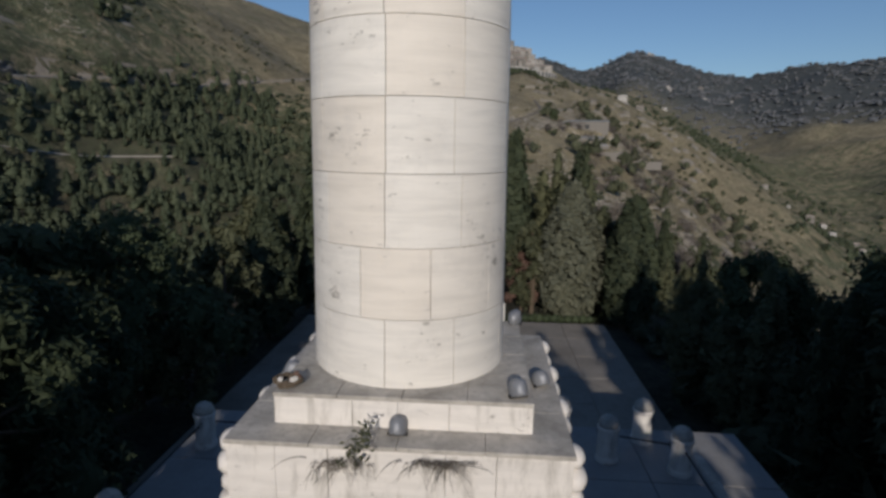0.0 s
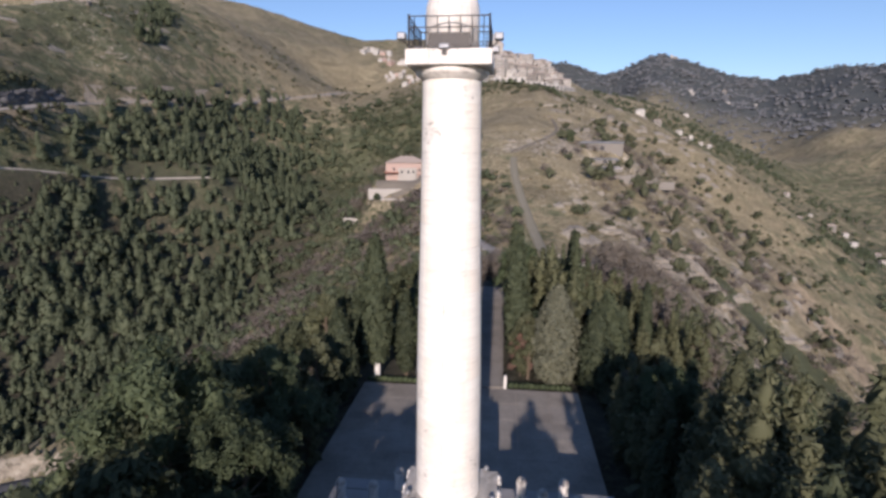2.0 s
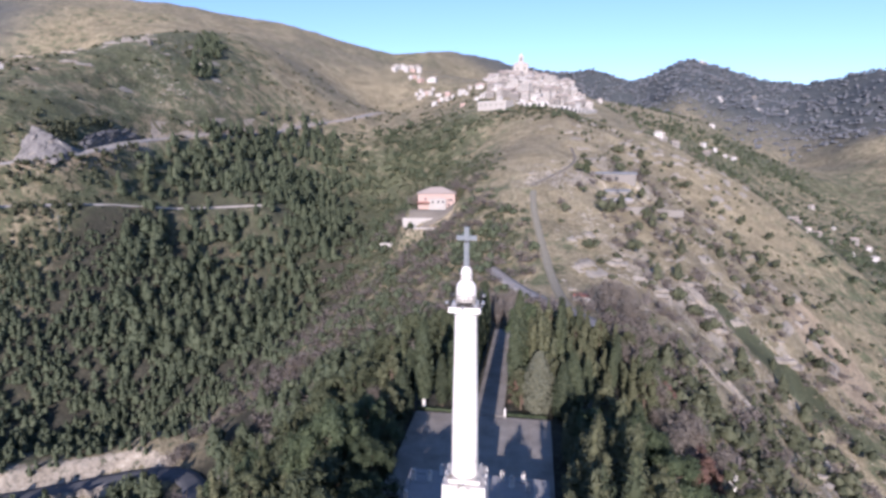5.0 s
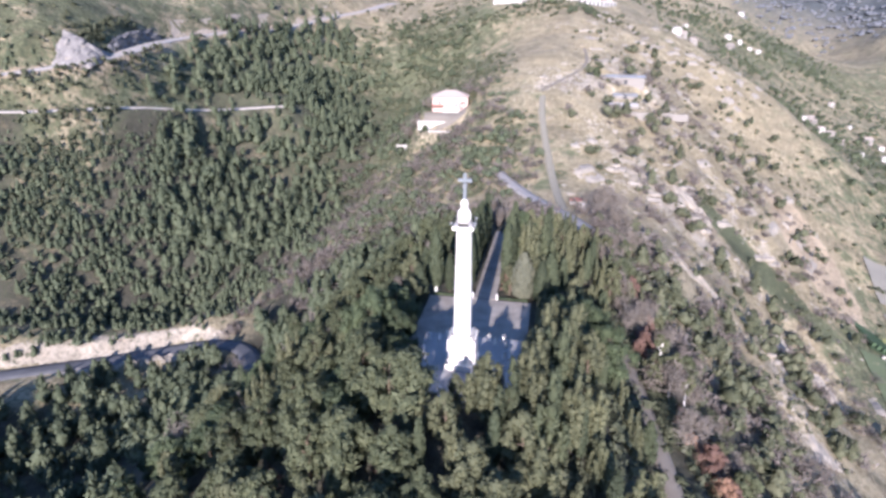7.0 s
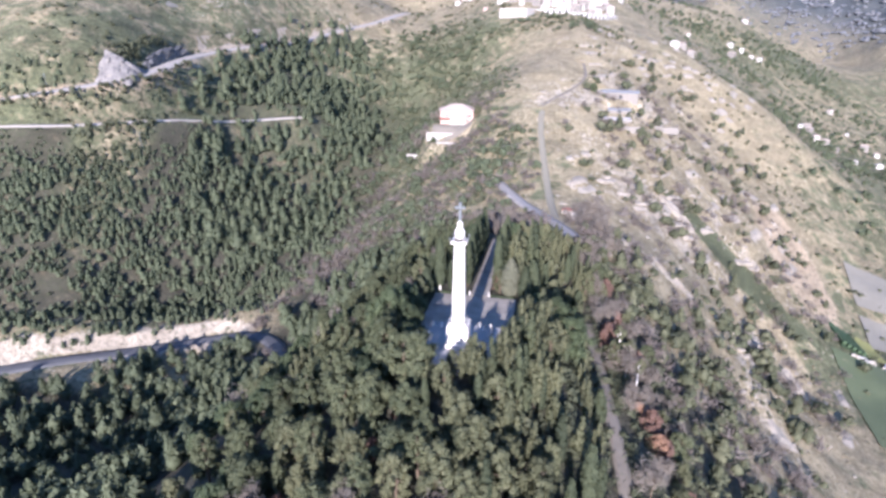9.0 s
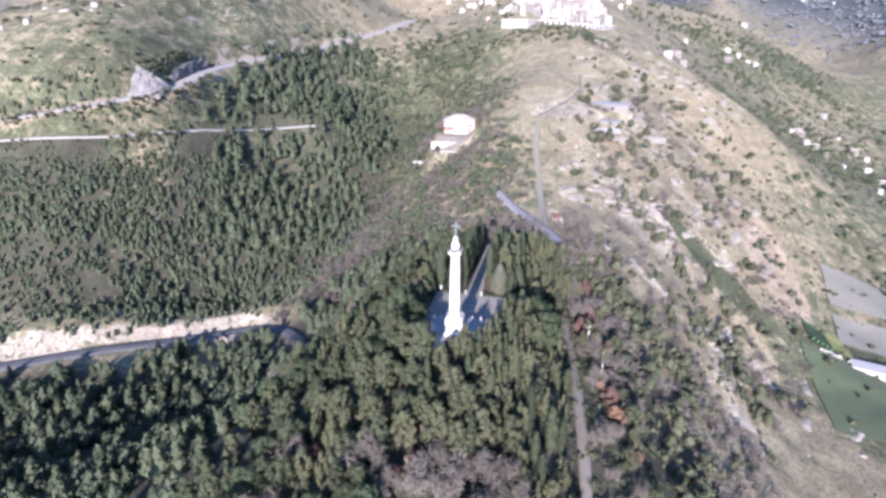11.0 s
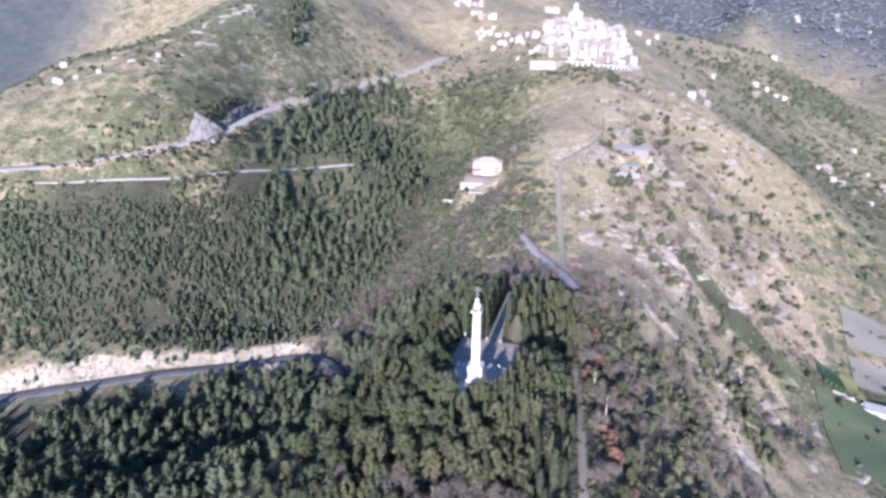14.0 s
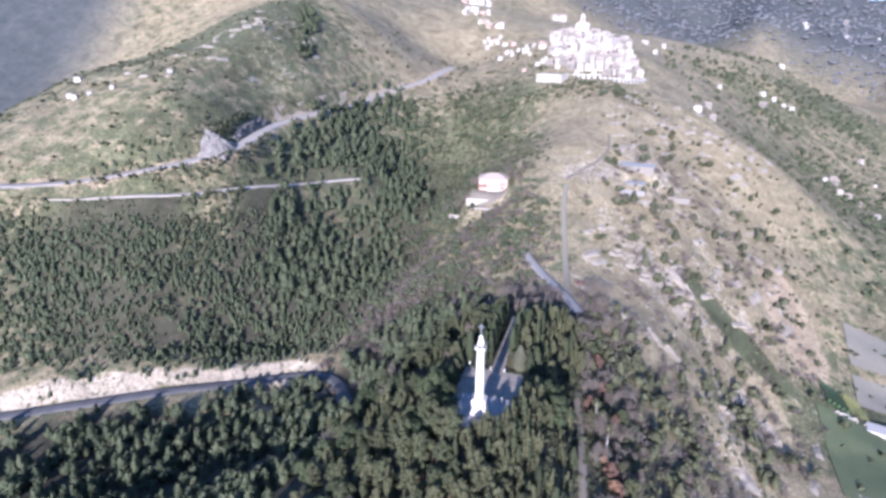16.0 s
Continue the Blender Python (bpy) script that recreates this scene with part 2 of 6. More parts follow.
RUSSET = foliage("russet_dead_leaves", (0.07, 0.045, 0.036), (0.14, 0.085, 0.065), (0.24, 0.15, 0.115))
BARE = foliage("bare_grey_twigs", (0.10, 0.085, 0.068), (0.17, 0.148, 0.122), (0.27, 0.24, 0.20))
WOOD_STUFF = foliage("distant_conifer_needles", (0.036, 0.05, 0.03), (0.078, 0.097, 0.056), (0.135, 0.152, 0.088), False)
SCRUB_STUFF = foliage("scrub_leaves", (0.034, 0.042, 0.024), (0.078, 0.088, 0.05), (0.145, 0.148, 0.09), False)
# Far canopy: leaf tones lightened and blued to hold the haze of distance.
FAR_HAZE_STUFF = foliage("haze_toned_wood_canopy", (0.11, 0.122, 0.137), (0.155, 0.166, 0.18), (0.20, 0.204, 0.212), False)
TWIG_STUFF = foliage("leafless_thicket_twigs", (0.085, 0.072, 0.06), (0.145, 0.125, 0.108), (0.235, 0.205, 0.178), False)
TUFT_STUFF = foliage("dry_grass_tufts", (0.13, 0.115, 0.072), (0.22, 0.195, 0.13), (0.33, 0.29, 0.20), False)
WALLS = [plain("cream_plaster", (0.29, 0.27, 0.24), (0.41, 0.385, 0.345), 0.2), plain("white_plaster", (0.36, 0.345, 0.315), (0.48, 0.46, 0.425), 0.2),
         plain("grey_rubble_wall", (0.13, 0.12, 0.105), (0.26, 0.24, 0.212), 1.5), plain("pink_plaster", (0.34, 0.245, 0.205), (0.43, 0.325, 0.28), 0.6)]
TILES = plain("clay_roof_tiles", (0.30, 0.24, 0.20), (0.44, 0.37, 0.315), 1.5)
PALE_ROOF = plain("sun_bleached_roof", (0.36, 0.33, 0.29), (0.52, 0.48, 0.43), 1.2)
RED_TILES = plain("red_clay_tiles", (0.26, 0.10, 0.07), (0.36, 0.16, 0.115), 1.5)
WINDOW = plain("dark_window_glass", (0.025, 0.028, 0.032), (0.06, 0.062, 0.068), 1.0, 0.2)
SLATE_ROOF = plain("grey_sheet_roof", (0.20, 0.20, 0.19), (0.33, 0.33, 0.31), 0.8, 0.6)
CROP_A = plain("dark_green_crop_rows", (0.03, 0.055, 0.026), (0.06, 0.095, 0.048), 1.0)
CROP_B = plain("yellow_green_crop", (0.15, 0.155, 0.055), (0.24, 0.24, 0.09), 0.8)
MEADOW = plain("lush_meadow_grass", (0.06, 0.08, 0.04), (0.12, 0.14, 0.075), 0.1)
PLOT = plain("fallow_plot", (0.13, 0.125, 0.10), (0.23, 0.215, 0.175), 0.25)
# ---- terrain ----
# Spot heights (x, y, z) of the bare ground, landform by landform.
KNOLL = [(0, -14, -2.4), (-13, 5, 0), (13, 5, 0), (0, 28, -3.6), (0, 62, -5.2), (-14, 40, -5), (14, 45, -6), (-13, 20, -3), (13, 20, -4), (2, 95, -8), (0, -35, -8), (-25, -10, -14), (30, 0, -14),
         (24, 34, -14), (33, 31, -20), (-28, 30, -14)]
SPUR = [(14, 140, -14), (24, 118, -12), (3, 190, -1), (3, 236, 11), (45, 270, 12), (-48, 258, 4), (-10, 320, 32), (20, 370, 46), (-8, 410, 57), (-32, 442, 65),
        (24, 444, 64), (57, 487, 64), (10, 530, 88), (-5, 580, 104), (-12, 620, 113), (-10, 690, 108), (-48, 575, 97), (34, 565, 90), (-75, 480, 62), (-110, 540, 62), (-40, 190, -17)]
EAST = [(68, 131, -38), (116, 216, -51), (124, 350, -11), (112, 447, 38), (155, 420, 8), (197, 397, -24), (150, 524, 22), (205, 476, -22), (300, 1027, 80), (263, 790, 25), (380, 1000, 30), (590, 1480, 50), (90, 330, 4), (147, 200, -80), (152, 229, -72), (108, 150, -76), (85, 90, -66),
        (62, 40, -48), (75, -20, -70), (172, 204, -93), (170, 130, -96), (240, 250, -100), (230, 80, -104), (330, 350, -100), (290, 583, -50), (274, 807, 28),
        (210, 340, -60), (245, 470, -46), (400, 560, -90), (420, 800, -40)]
WEST = [(-50, -14, -26), (-66, 35, -44), (-92, 85, -66), (-120, 114, -66), (-160, 70, -65), (-190, 55, -64), (-260, 40, -62), (-120, 20, -66), (-160, -30, -62),
        (-60, 120, -44), (-82, 170, -46), (-114, 240, -48), (-110, 330, -22), (-140, 400, 10), (-139, 129, -66), (-150, 148, -54), (-181, 119, -50),
        (-220, 119, -14), (-187, 222, 3), (-173, 253, 1), (-152, 267, 1), (-224, 276, 40), (-212, 322, 44), (-240, 284, 56), (-229, 344, 60), (-198, 432, 55), (-220, 195, 33), (-180, 480, 60), (-260, 130, 8)]
UPLAND = [(-339, 209, 62), (-272, 226, 70), (-252, 308, 68), (-330, 420, 130), (-300, 560, 150), (-173, 643, 76), (-200, 650, 84), (-281, 311, 93), (-278, 348, 103), (-335, 335, 94), (-430, 300, 72), (-400, 225, 58), (-490, 330, 46), (-460, 150, 12),
          (-380, 80, 20), (-340, 700, 170), (-560, 400, 15), (-430, 440, 96), (-640, 250, -30), (-100, 760, 122)]
OUTER = [(-900, 300, 20), (-800, 900, 200), (-300, 1100, 190), (200, 1200, 60), (800, 1000, 40), (900, 300, -90), (600, -300, -120), (0, -500, -120),
         (-600, -300, -60), (-900, -300, -40)]
SPOTS = np.array(KNOLL + SPUR + EAST + WEST + UPLAND + OUTER, float)


def kernel(r):
    return r * r * np.log(r + 1e-9)


def fit_sheet(spots):
    """A thin-plate sheet through the spot heights."""
    p = spots[:, :2] / 100.0
    n = len(p)
    k = kernel(np.linalg.norm(p[:, None] - p[None], axis=2)) + 0.004 * np.eye(n)
    q = np.hstack([np.ones((n, 1)), p])
    m = np.block([[k, q], [q.T, np.zeros((3, 3))]])
    return p, np.linalg.solve(m, np.concatenate([spots[:, 2], np.zeros(3)]))


SHEET_P, SHEET_W = fit_sheet(SPOTS)


def sheet(x, y):
    x, y = np.asarray(x, float) / 100.0, np.asarray(y, float) / 100.0
    z = SHEET_W[-3] + SHEET_W[-2] * x + SHEET_W[-1] * y
    for (a, b), w in zip(SHEET_P, SHEET_W):
        z = z + w * kernel(np.hypot(x - a, y - b))
    return z


def lattice(i, j, seed):
    h = np.sin(i * 127.1 + j * 311.7 + seed * 74.7) * 43758.5453
    return h - np.floor(h)


def vnoise(x, y, seed=0):
    """Smooth value noise from 0 to 1."""
    i, j = np.floor(x), np.floor(y)
    u, v = x - i, y - j
    u, v = u * u * (3 - 2 * u), v * v * (3 - 2 * v)
    return ((lattice(i, j, seed) * (1 - u) + lattice(i + 1, j, seed) * u) * (1 - v)
            + (lattice(i, j + 1, seed) * (1 - u) + lattice(i + 1, j + 1, seed) * u) * v)


def fbm(x, y, scale, octaves=4, seed=0):
    total, amp, norm = 0.0, 1.0, 0.0
    for o in range(octaves):
        total = total + amp * vnoise(x / scale + 17 * o, y / scale - 9 * o, seed + o)
        norm, amp, scale = norm + amp, amp * 0.5, scale * 0.5
    return total / norm


def smooth(a, b, v):
    t = np.clip((v - a) / (b - a), 0, 1)
    return t * t * (3 - 2 * t)


def near_line(x, y, line):
    """Distance to a polyline in plan, and the height of the line at the nearest place."""
    best, level = np.full(np.shape(x), 1e9), np.zeros(np.shape(x))
    for (ax, ay, az), (bx, by, bz) in zip(line[:-1], line[1:]):
        dx, dy = bx - ax, by - ay
        s = np.clip(((x - ax) * dx + (y - ay) * dy) / (dx * dx + dy * dy), 0, 1)
        d = np.hypot(x - ax - s * dx, y - ay - s * dy)
        closer = d < best
        best, level = np.where(closer, d, best), np.where(closer, az + s * (bz - az), level)
    return best, level


# Crests of the far ranges: bearing in degrees from north, distance, height.
NEAR_RANGE = [(-75, 1300, 190), (-60, 1150, 230), (-45, 1050, 262), (-35, 1050, 270), (-24, 1076, 250), (-19, 1150, 239), (-14, 1260, 237), (-10.8, 1300, 248),
              (-6, 1500, 275), (0, 1650, 262), (5, 1850, 270), (9, 2000, 258), (10.5, 2050, 272), (12.2, 2100, 304), (13.4, 2100, 322), (14.6, 2100, 324), (15.6, 2080, 308), (17.2, 2050, 274), (20, 2000, 238),
              (23, 2000, 222), (26, 1950, 222), (28.4, 1900, 234), (33, 1850, 236), (40, 1700, 232), (55, 1500, 214), (75, 1500, 170), (95, 1600, 120)]
FAR_RANGE = [(-80, 2900, 380), (-40, 2900, 380), (-10, 2900, 350), (10, 3000, 320), (24, 3000, 312), (40, 3000, 320), (90, 3000, 320)]


def hills(x, y):
    """The land without terrace and roads."""
    r = np.hypot(x, y - 150)
    far = smooth(850, 1500, r)
    inner = sheet(np.clip(x, -1000, 1000), np.clip(y, -600, 1400))
    rough = fbm(x, y, 420, 5, 40)
    z = inner * (1 - far) + far * (-110 + 90 * rough)
    bearing, reach = np.degrees(np.arctan2(x, y)), np.hypot(x, y)
    for rows, fall in ((NEAR_RANGE, 0.34), (FAR_RANGE, 0.22)):
        at = [q[0] for q in rows]
        crest, level = np.interp(bearing, at, [q[1] for q in rows]), np.interp(bearing, at, [q[2] for q in rows])
        d = np.abs(reach - crest)
        ridge = level + 14 * (rough - 0.5) - (fall + 0.3 * (rough - 0.5)) * np.maximum(d - 20, 0)
        ridge = ridge - 400 * smooth(85, 140, np.abs(bearing))
        soft = np.clip((ridge - z) / 60 + 0.5, 0, 1) * smooth(480, 800, r)
        z = z * (1 - soft) + ridge * soft + 25 * soft * (1 - soft)
    z = z + ((fbm(x, y, 60, 5, 3) - 0.5) * 9 * (1 - far) + ((fbm(x, y, 190, 2, 3) - 0.5) * 34 + (fbm(x, y, 75, 2, 13) - 0.5) * 16) * far) * smooth(35, 120, np.hypot(x, y - 20))
    z = z + (fbm(x, y, 15, 3, 23) - 0.5) * 2.6 * smooth(60, 130, np.hypot(x, y - 20)) * (1 - far)
    return z


# Roads in plan; their levels follow the smoothed land.
def levelled(plan, lift=0.0):
    pts = []
    for (ax, ay), (bx, by) in zip(plan[:-1], plan[1:]):
        n = max(1, int(np.hypot(bx - ax, by - ay) / 6.0))
        pts += [(ax + (bx - ax) * i / n, ay + (by - ay) * i / n) for i in range(n)]
    pts = np.array(pts + [plan[-1]], float)
    for _ in range(6):
        pts[1:-1] = 0.25 * pts[:-2] + 0.5 * pts[1:-1] + 0.25 * pts[2:]
    z = hills(pts[:, 0], pts[:, 1])
    for _ in range(12):
        z[1:-1] = 0.25 * z[:-2] + 0.5 * z[1:-1] + 0.25 * z[2:]
    return [(x, y, h + lift) for (x, y), h in zip(pts, z)]


LOW_ROAD = levelled([(-300, -5), (-262, 15), (-230, 31), (-188, 54), (-147, 83), (-130, 97), (-112, 107), (-98, 106), (-86, 92), (-74, 70)])
MID_ROAD = levelled([(-306, 113), (-265, 128), (-223, 148), (-199, 184), (-190, 215), (-182, 238), (-173, 253), (-152, 267)])
HIGH_ROAD = levelled([(-420, 60), (-350, 98), (-312, 116), (-273, 137), (-236, 157), (-217, 185), (-214, 214), (-223, 262), (-221, 284), (-213, 315), (-209, 345), (-202, 395), (-190, 446), (-171, 506), (-169, 600)])
SPUR_LANE = levelled([(5, 246), (4, 240), (5, 217), (9, 185), (12, 159), (14, 143), (16, 128)])
CAR_LANE = levelled([(-11, 172), (-8, 165), (2, 147), (12, 130), (19, 114), (22, 101)])
TRACK = levelled([(24.6, 44), (25.2, 38), (26, 30), (28, 8), (30, -14), (30, -50)])
FOOTPATH = levelled([(4, 244), (12, 258), (22, 276), (30, 296), (28, 330)])
ROADS = [(LOW_ROAD, 3.4), (MID_ROAD, 3.2), (HIGH_ROAD, 5.0), (SPUR_LANE, 2.2), (CAR_LANE, 2.8), (TRACK, 1.1), (FOOTPATH, 0.8)]

TERRACE = (-10.9, 7.7, 14.0, 33.4)  # rear court: x from, x to, y from, y to
COURT = -3.3  # its level, below the platform
PLATFORM = (-7.4, 6.9, -0.8, 14.0)  # the part round the column


YARDS = [(49, 285, 15, 9), (48, 262, 11, 6), (47, 247, 11, 6), (-50, 258, 15, 13), (-46, 234, 16, 6)]
YARD_LEVELS = [float(hills(np.array(float(q[0])), np.array(float(q[1])))) for q in YARDS]


def ground(x, y):
    """Height of the finished ground."""
    x, y = np.asarray(x, float), np.asarray(y, float)
    z = hills(x, y)
    # the platform of the monument and the avenue behind it
    for (x0, x1, y0, y1), level in ((PLATFORM, 0.0), (TERRACE, COURT)):
        ax = np.maximum(np.maximum(x0 - x, x - x1), 0)
        ay = np.maximum(np.maximum(y0 - y, y - y1), 0)
        z = z + (level - 0.35 - z) * (1 - smooth(0.6, 6.0, np.hypot(ax, ay)))
    bx, by = np.maximum(np.abs(x + 0.7) - 2.8, 0), np.maximum(np.maximum(33.4 - y, y - 79), 0)
    z = z + (COURT - 0.35 - np.clip((y - 33.4) * 0.0505, 0, 2.3) - z) * (1 - smooth(0.6, 6.0, np.hypot(bx, by)))
    # levelled yards of the farm and the villa
    for (cx, cy, rx, ry), level in zip(YARDS, YARD_LEVELS):
        k = 1 - smooth(0.75, 1.35, np.hypot((x - cx) / rx, (y - cy) / ry))
        z = z + (level - z) * k
    for line, half in ROADS:
        d, level = near_line(x, y, line)
        z = z + (level - 0.3 - z) * (1 - smooth(half + 1.0, half + 7.0, d))
    # the cut bank above the low road
    d, level = near_line(x, y, LOW_ROAD)
    side = (y - 31) * 42 - (x + 230) * 23
    z = z + 4.5 * np.where(side > 0, smooth(4.0, 8.0, d) * (1 - smooth(14.0, 30.0, d)), 0) * smooth(-100, -125, x)
    return z


def blob(x, y, cx, cy, rx, ry, turn=0.0):
    """1 inside a soft-edged ellipse, 0 outside."""
    c, s = np.cos(turn), np.sin(turn)
    u, v = ((x - cx) * c + (y - cy) * s) / rx, (-(x - cx) * s + (y - cy) * c) / ry
    return 1 - smooth(0.6, 1.15, np.hypot(u, v))


# ---- small building tools ----
def link_mesh(name, verts, faces, material):
    """A mesh from arrays of vertices and of triangles or quads."""
    verts, faces = np.asarray(verts, np.float32), np.asarray(faces, np.int32)
    me = bpy.data.meshes.new(name)
    n, k = faces.shape
    me.vertices.add(len(verts))
    me.vertices.foreach_set("co", verts.ravel())
    me.loops.add(n * k)
    me.loops.foreach_set("vertex_index", faces.ravel())
    me.polygons.add(n)
    me.polygons.foreach_set("loop_start", np.arange(0, n * k, k, dtype=np.int32))
    me.polygons.foreach_set("loop_total", np.full(n, k, np.int32))
    me.update(calc_edges=True)
    if material:
        me.materials.append(material)
    return me


def weight(me, name, values):
    me.attributes.new(name, "FLOAT", "POINT").data.foreach_set("value", np.asarray(values, np.float32))


def part(name, bm, material, parent=None, label="", soft=False):
    """Links a bmesh, or a finished mesh, as one object, under parent if there is one."""
    if isinstance(bm, bmesh.types.BMesh):
        me = bpy.data.meshes.new(name)
        bmesh.ops.recalc_face_normals(bm, faces=bm.faces)
        bm.to_mesh(me)
        bm.free()
        me.materials.append(material)
    else:
        me = bm
    if soft:
        me.shade_smooth()
    ob = new(name, me)
    ob.parent = parent
    if label:
        ob["label"] = label
    return ob


def thing(name, m, label, category, group="", kind=""):
    ob = new(name)
    ob.matrix_world = m
    ob.empty_display_size = 0.3
    return tagged(ob, label, category, group, kind)


def box(bm, x0, x1, y0, y1, z0, z1, bevel=0.0, turn=None):
    """A box with bevelled edges."""
    made = bmesh.ops.create_cube(bm, size=1.0)["verts"]
    for v in made:
        v.co = Vector(((x0 + x1) / 2 + v.co.x * (x1 - x0), (y0 + y1) / 2 + v.co.y * (y1 - y0), (z0 + z1) / 2 + v.co.z * (z1 - z0)))
    if bevel:
        edges = {e for v in made for e in v.link_edges}
        made = bmesh.ops.bevel(bm, geom=list(edges), offset=bevel, segments=1, affect="EDGES")["verts"]
    if turn:
        bmesh.ops.transform(bm, matrix=turn, verts=made)
    return bm


def lathe(bm, profile, steps=24, cx=0.0, cy=0.0, start=0.0, sweep=2 * math.pi):
    """A turned body from (radius, height) pairs."""
    rings = []
    closed = sweep > 6.28
    count = steps if closed else steps + 1
    for r, z in profile:
        rings.append([bm.verts.new((cx + r * math.cos(start + sweep * i / steps), cy + r * math.sin(start + sweep * i / steps), z)) for i in range(count)])
    for a, b in zip(rings[:-1], rings[1:]):
        for i in range(steps):
            j = (i + 1) % count
            bm.faces.new((a[i], a[j], b[j], b[i]))
    if closed:
        if profile[0][0] > 0.001:
            bm.faces.new(rings[0][::-1])
        if profile[-1][0] > 0.001:
            bm.faces.new(rings[-1])
    return bm


def rod(bm, a, b, r, sides=6):
    """A round bar from a to b."""
    a, b = Vector(a), Vector(b)
    q = (b - a).to_track_quat("Z", "Y").to_matrix().to_4x4()
    bmesh.ops.create_cone(bm, cap_ends=True, segments=sides, radius1=r, radius2=r, depth=(b - a).length, matrix=Matrix.Translation((a + b) / 2) @ q)
    return bm


# ---- the land as one sheet ----
def build_land():
    n = 410
    u = np.linspace(-1, 1, n)
    b = 4.25
    axis = 4200 * np.sinh(b * u) / np.sinh(b)
    gx, gy = np.meshgrid(axis - 20, axis + 110, indexing="ij")
    x, y = gx.ravel(), gy.ravel()
    z = ground(x, y)
    i = np.arange(n * n).reshape(n, n)
    faces = np.stack([i[:-1, :-1], i[1:, :-1], i[1:, 1:], i[:-1, 1:]], -1).reshape(-1, 4)
    me = link_mesh("ground", np.stack([x, y, z], 1), faces, LAND)
    zz = z.reshape(n, n)
    step = np.gradient(axis)
    slope = np.hypot(np.gradient(zz, axis=0) / step[:, None], np.gradient(zz, axis=1) / step[None, :]).ravel()
    r = np.hypot(x, y - 150)
    wood = wooded(x, y)
    spur = blob(x, y, 70, 250, 80, 190, 0.25)
    streak = fbm(x * 0.55 + y * 0.2, y - x * 0.5, 16, 4, 5)
    rock = 0.04 + 0.30 * spur * smooth(0.25, 0.65, streak) + 0.16 * smooth(0.8, 1.4, slope) * smooth(-60, 0, x)
    for cx, cy, rx, ry, turn in ((60, 178, 30, 12, 2.5), (40, 208, 24, 10, 2.6), (106, 208, 18, 9, 2.2), (44, 123, 14, 4, 2.5), (98, 138, 12, 10, 1.9), (115, 146, 7, 16, 0.3), (94, 95, 6, 24, 0.1), (20, 262, 22, 10, 0.4), (60, 300, 30, 10, 2.8)):
        rock = rock + 0.26 * blob(x, y, cx, cy, rx * 1.2, ry * 1.3, turn)
    d, _ = near_line(x, y, LOW_ROAD)
    side = (y - 31) * 42 - (x + 230) * 23
    rock = rock + np.where((side > 0) & (d > 3.6) & (x < -106), 1.0, 0.0) * (1 - smooth(11, 17, d + 9 * fbm(x, y, 12, 2, 4)))
    rock = rock + 0.30 * blob(x, y, -290, 380, 60, 90, 0.5) * smooth(0.4, 0.7, fbm(x, y, 26, 4, 33)) 
    soil = 0.85 * blob(x, y, 150, 240, 20, 46, 0.15) + 0.22 * blob(x, y, 100, 250, 70, 110)
    d, _ = near_line(x, y, HIGH_ROAD)
    soil = soil + 0.95 * (1 - smooth(6.5, 13, d + 5 * fbm(x, y, 10, 2, 4))) + 0.5 * blob(x, y, -48, 236, 22, 12)
    green = 0.30 - 0.15 * spur + 1.3 * blob(x, y, 104, 193, 40, 9, -0.34) + 0.45 * blob(x, y, 190, 160, 70, 60) + 0.2 * blob(x, y, -90, 330, 90, 190) + 0.3 * blob(x, y, -330, 300, 190, 270) + 0.16 * blob(x, y, -10, 190, 50, 70) + 0.6 * (fbm(x, y, 110, 4, 12) - 0.5)
    green = green - 0.10 * blob(x, y, 120, 300, 60, 130) + 0.2 * blob(x, y, 390, 650, 260, 430) + 0.25 * wood
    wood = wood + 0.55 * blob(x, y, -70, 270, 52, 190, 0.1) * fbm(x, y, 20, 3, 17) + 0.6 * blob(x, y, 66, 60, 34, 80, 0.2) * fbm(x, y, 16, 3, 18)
    rock = rock - 0.6 * blob(x, y, 104, 193, 42, 10, -0.34)
    # weight of the painted haze tone: far land and the western valley
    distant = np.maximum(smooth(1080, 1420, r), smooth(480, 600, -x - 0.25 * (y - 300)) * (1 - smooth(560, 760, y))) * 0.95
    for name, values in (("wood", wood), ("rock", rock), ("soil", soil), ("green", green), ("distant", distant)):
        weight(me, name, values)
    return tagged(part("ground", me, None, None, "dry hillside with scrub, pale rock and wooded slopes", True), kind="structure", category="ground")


def wooded(x, y):
    """How far the land is wood, 0 to 1."""
    w = 0.62 * blob(x, y, -195, 130, 118, 66, 0.55) + 0.5 * blob(x, y, -150, 260, 62, 150, 0.12) + blob(x, y, -30, 20, 90, 75) + blob(x, y, 8, 70, 34, 50)
    w = w + blob(x, y, -110, 20, 120, 46) + 0.7 * blob(x, y, 40, 10, 40, 60) + 0.8 * blob(x, y, -60, 110, 46, 60)
    w = w - 0.5 * blob(x, y, -212, 190, 16, 80, 0.22) - 0.5 * blob(x, y, -255, 143, 62, 14, 0.5)
    return np.clip(w, 0, 1)


build_land()


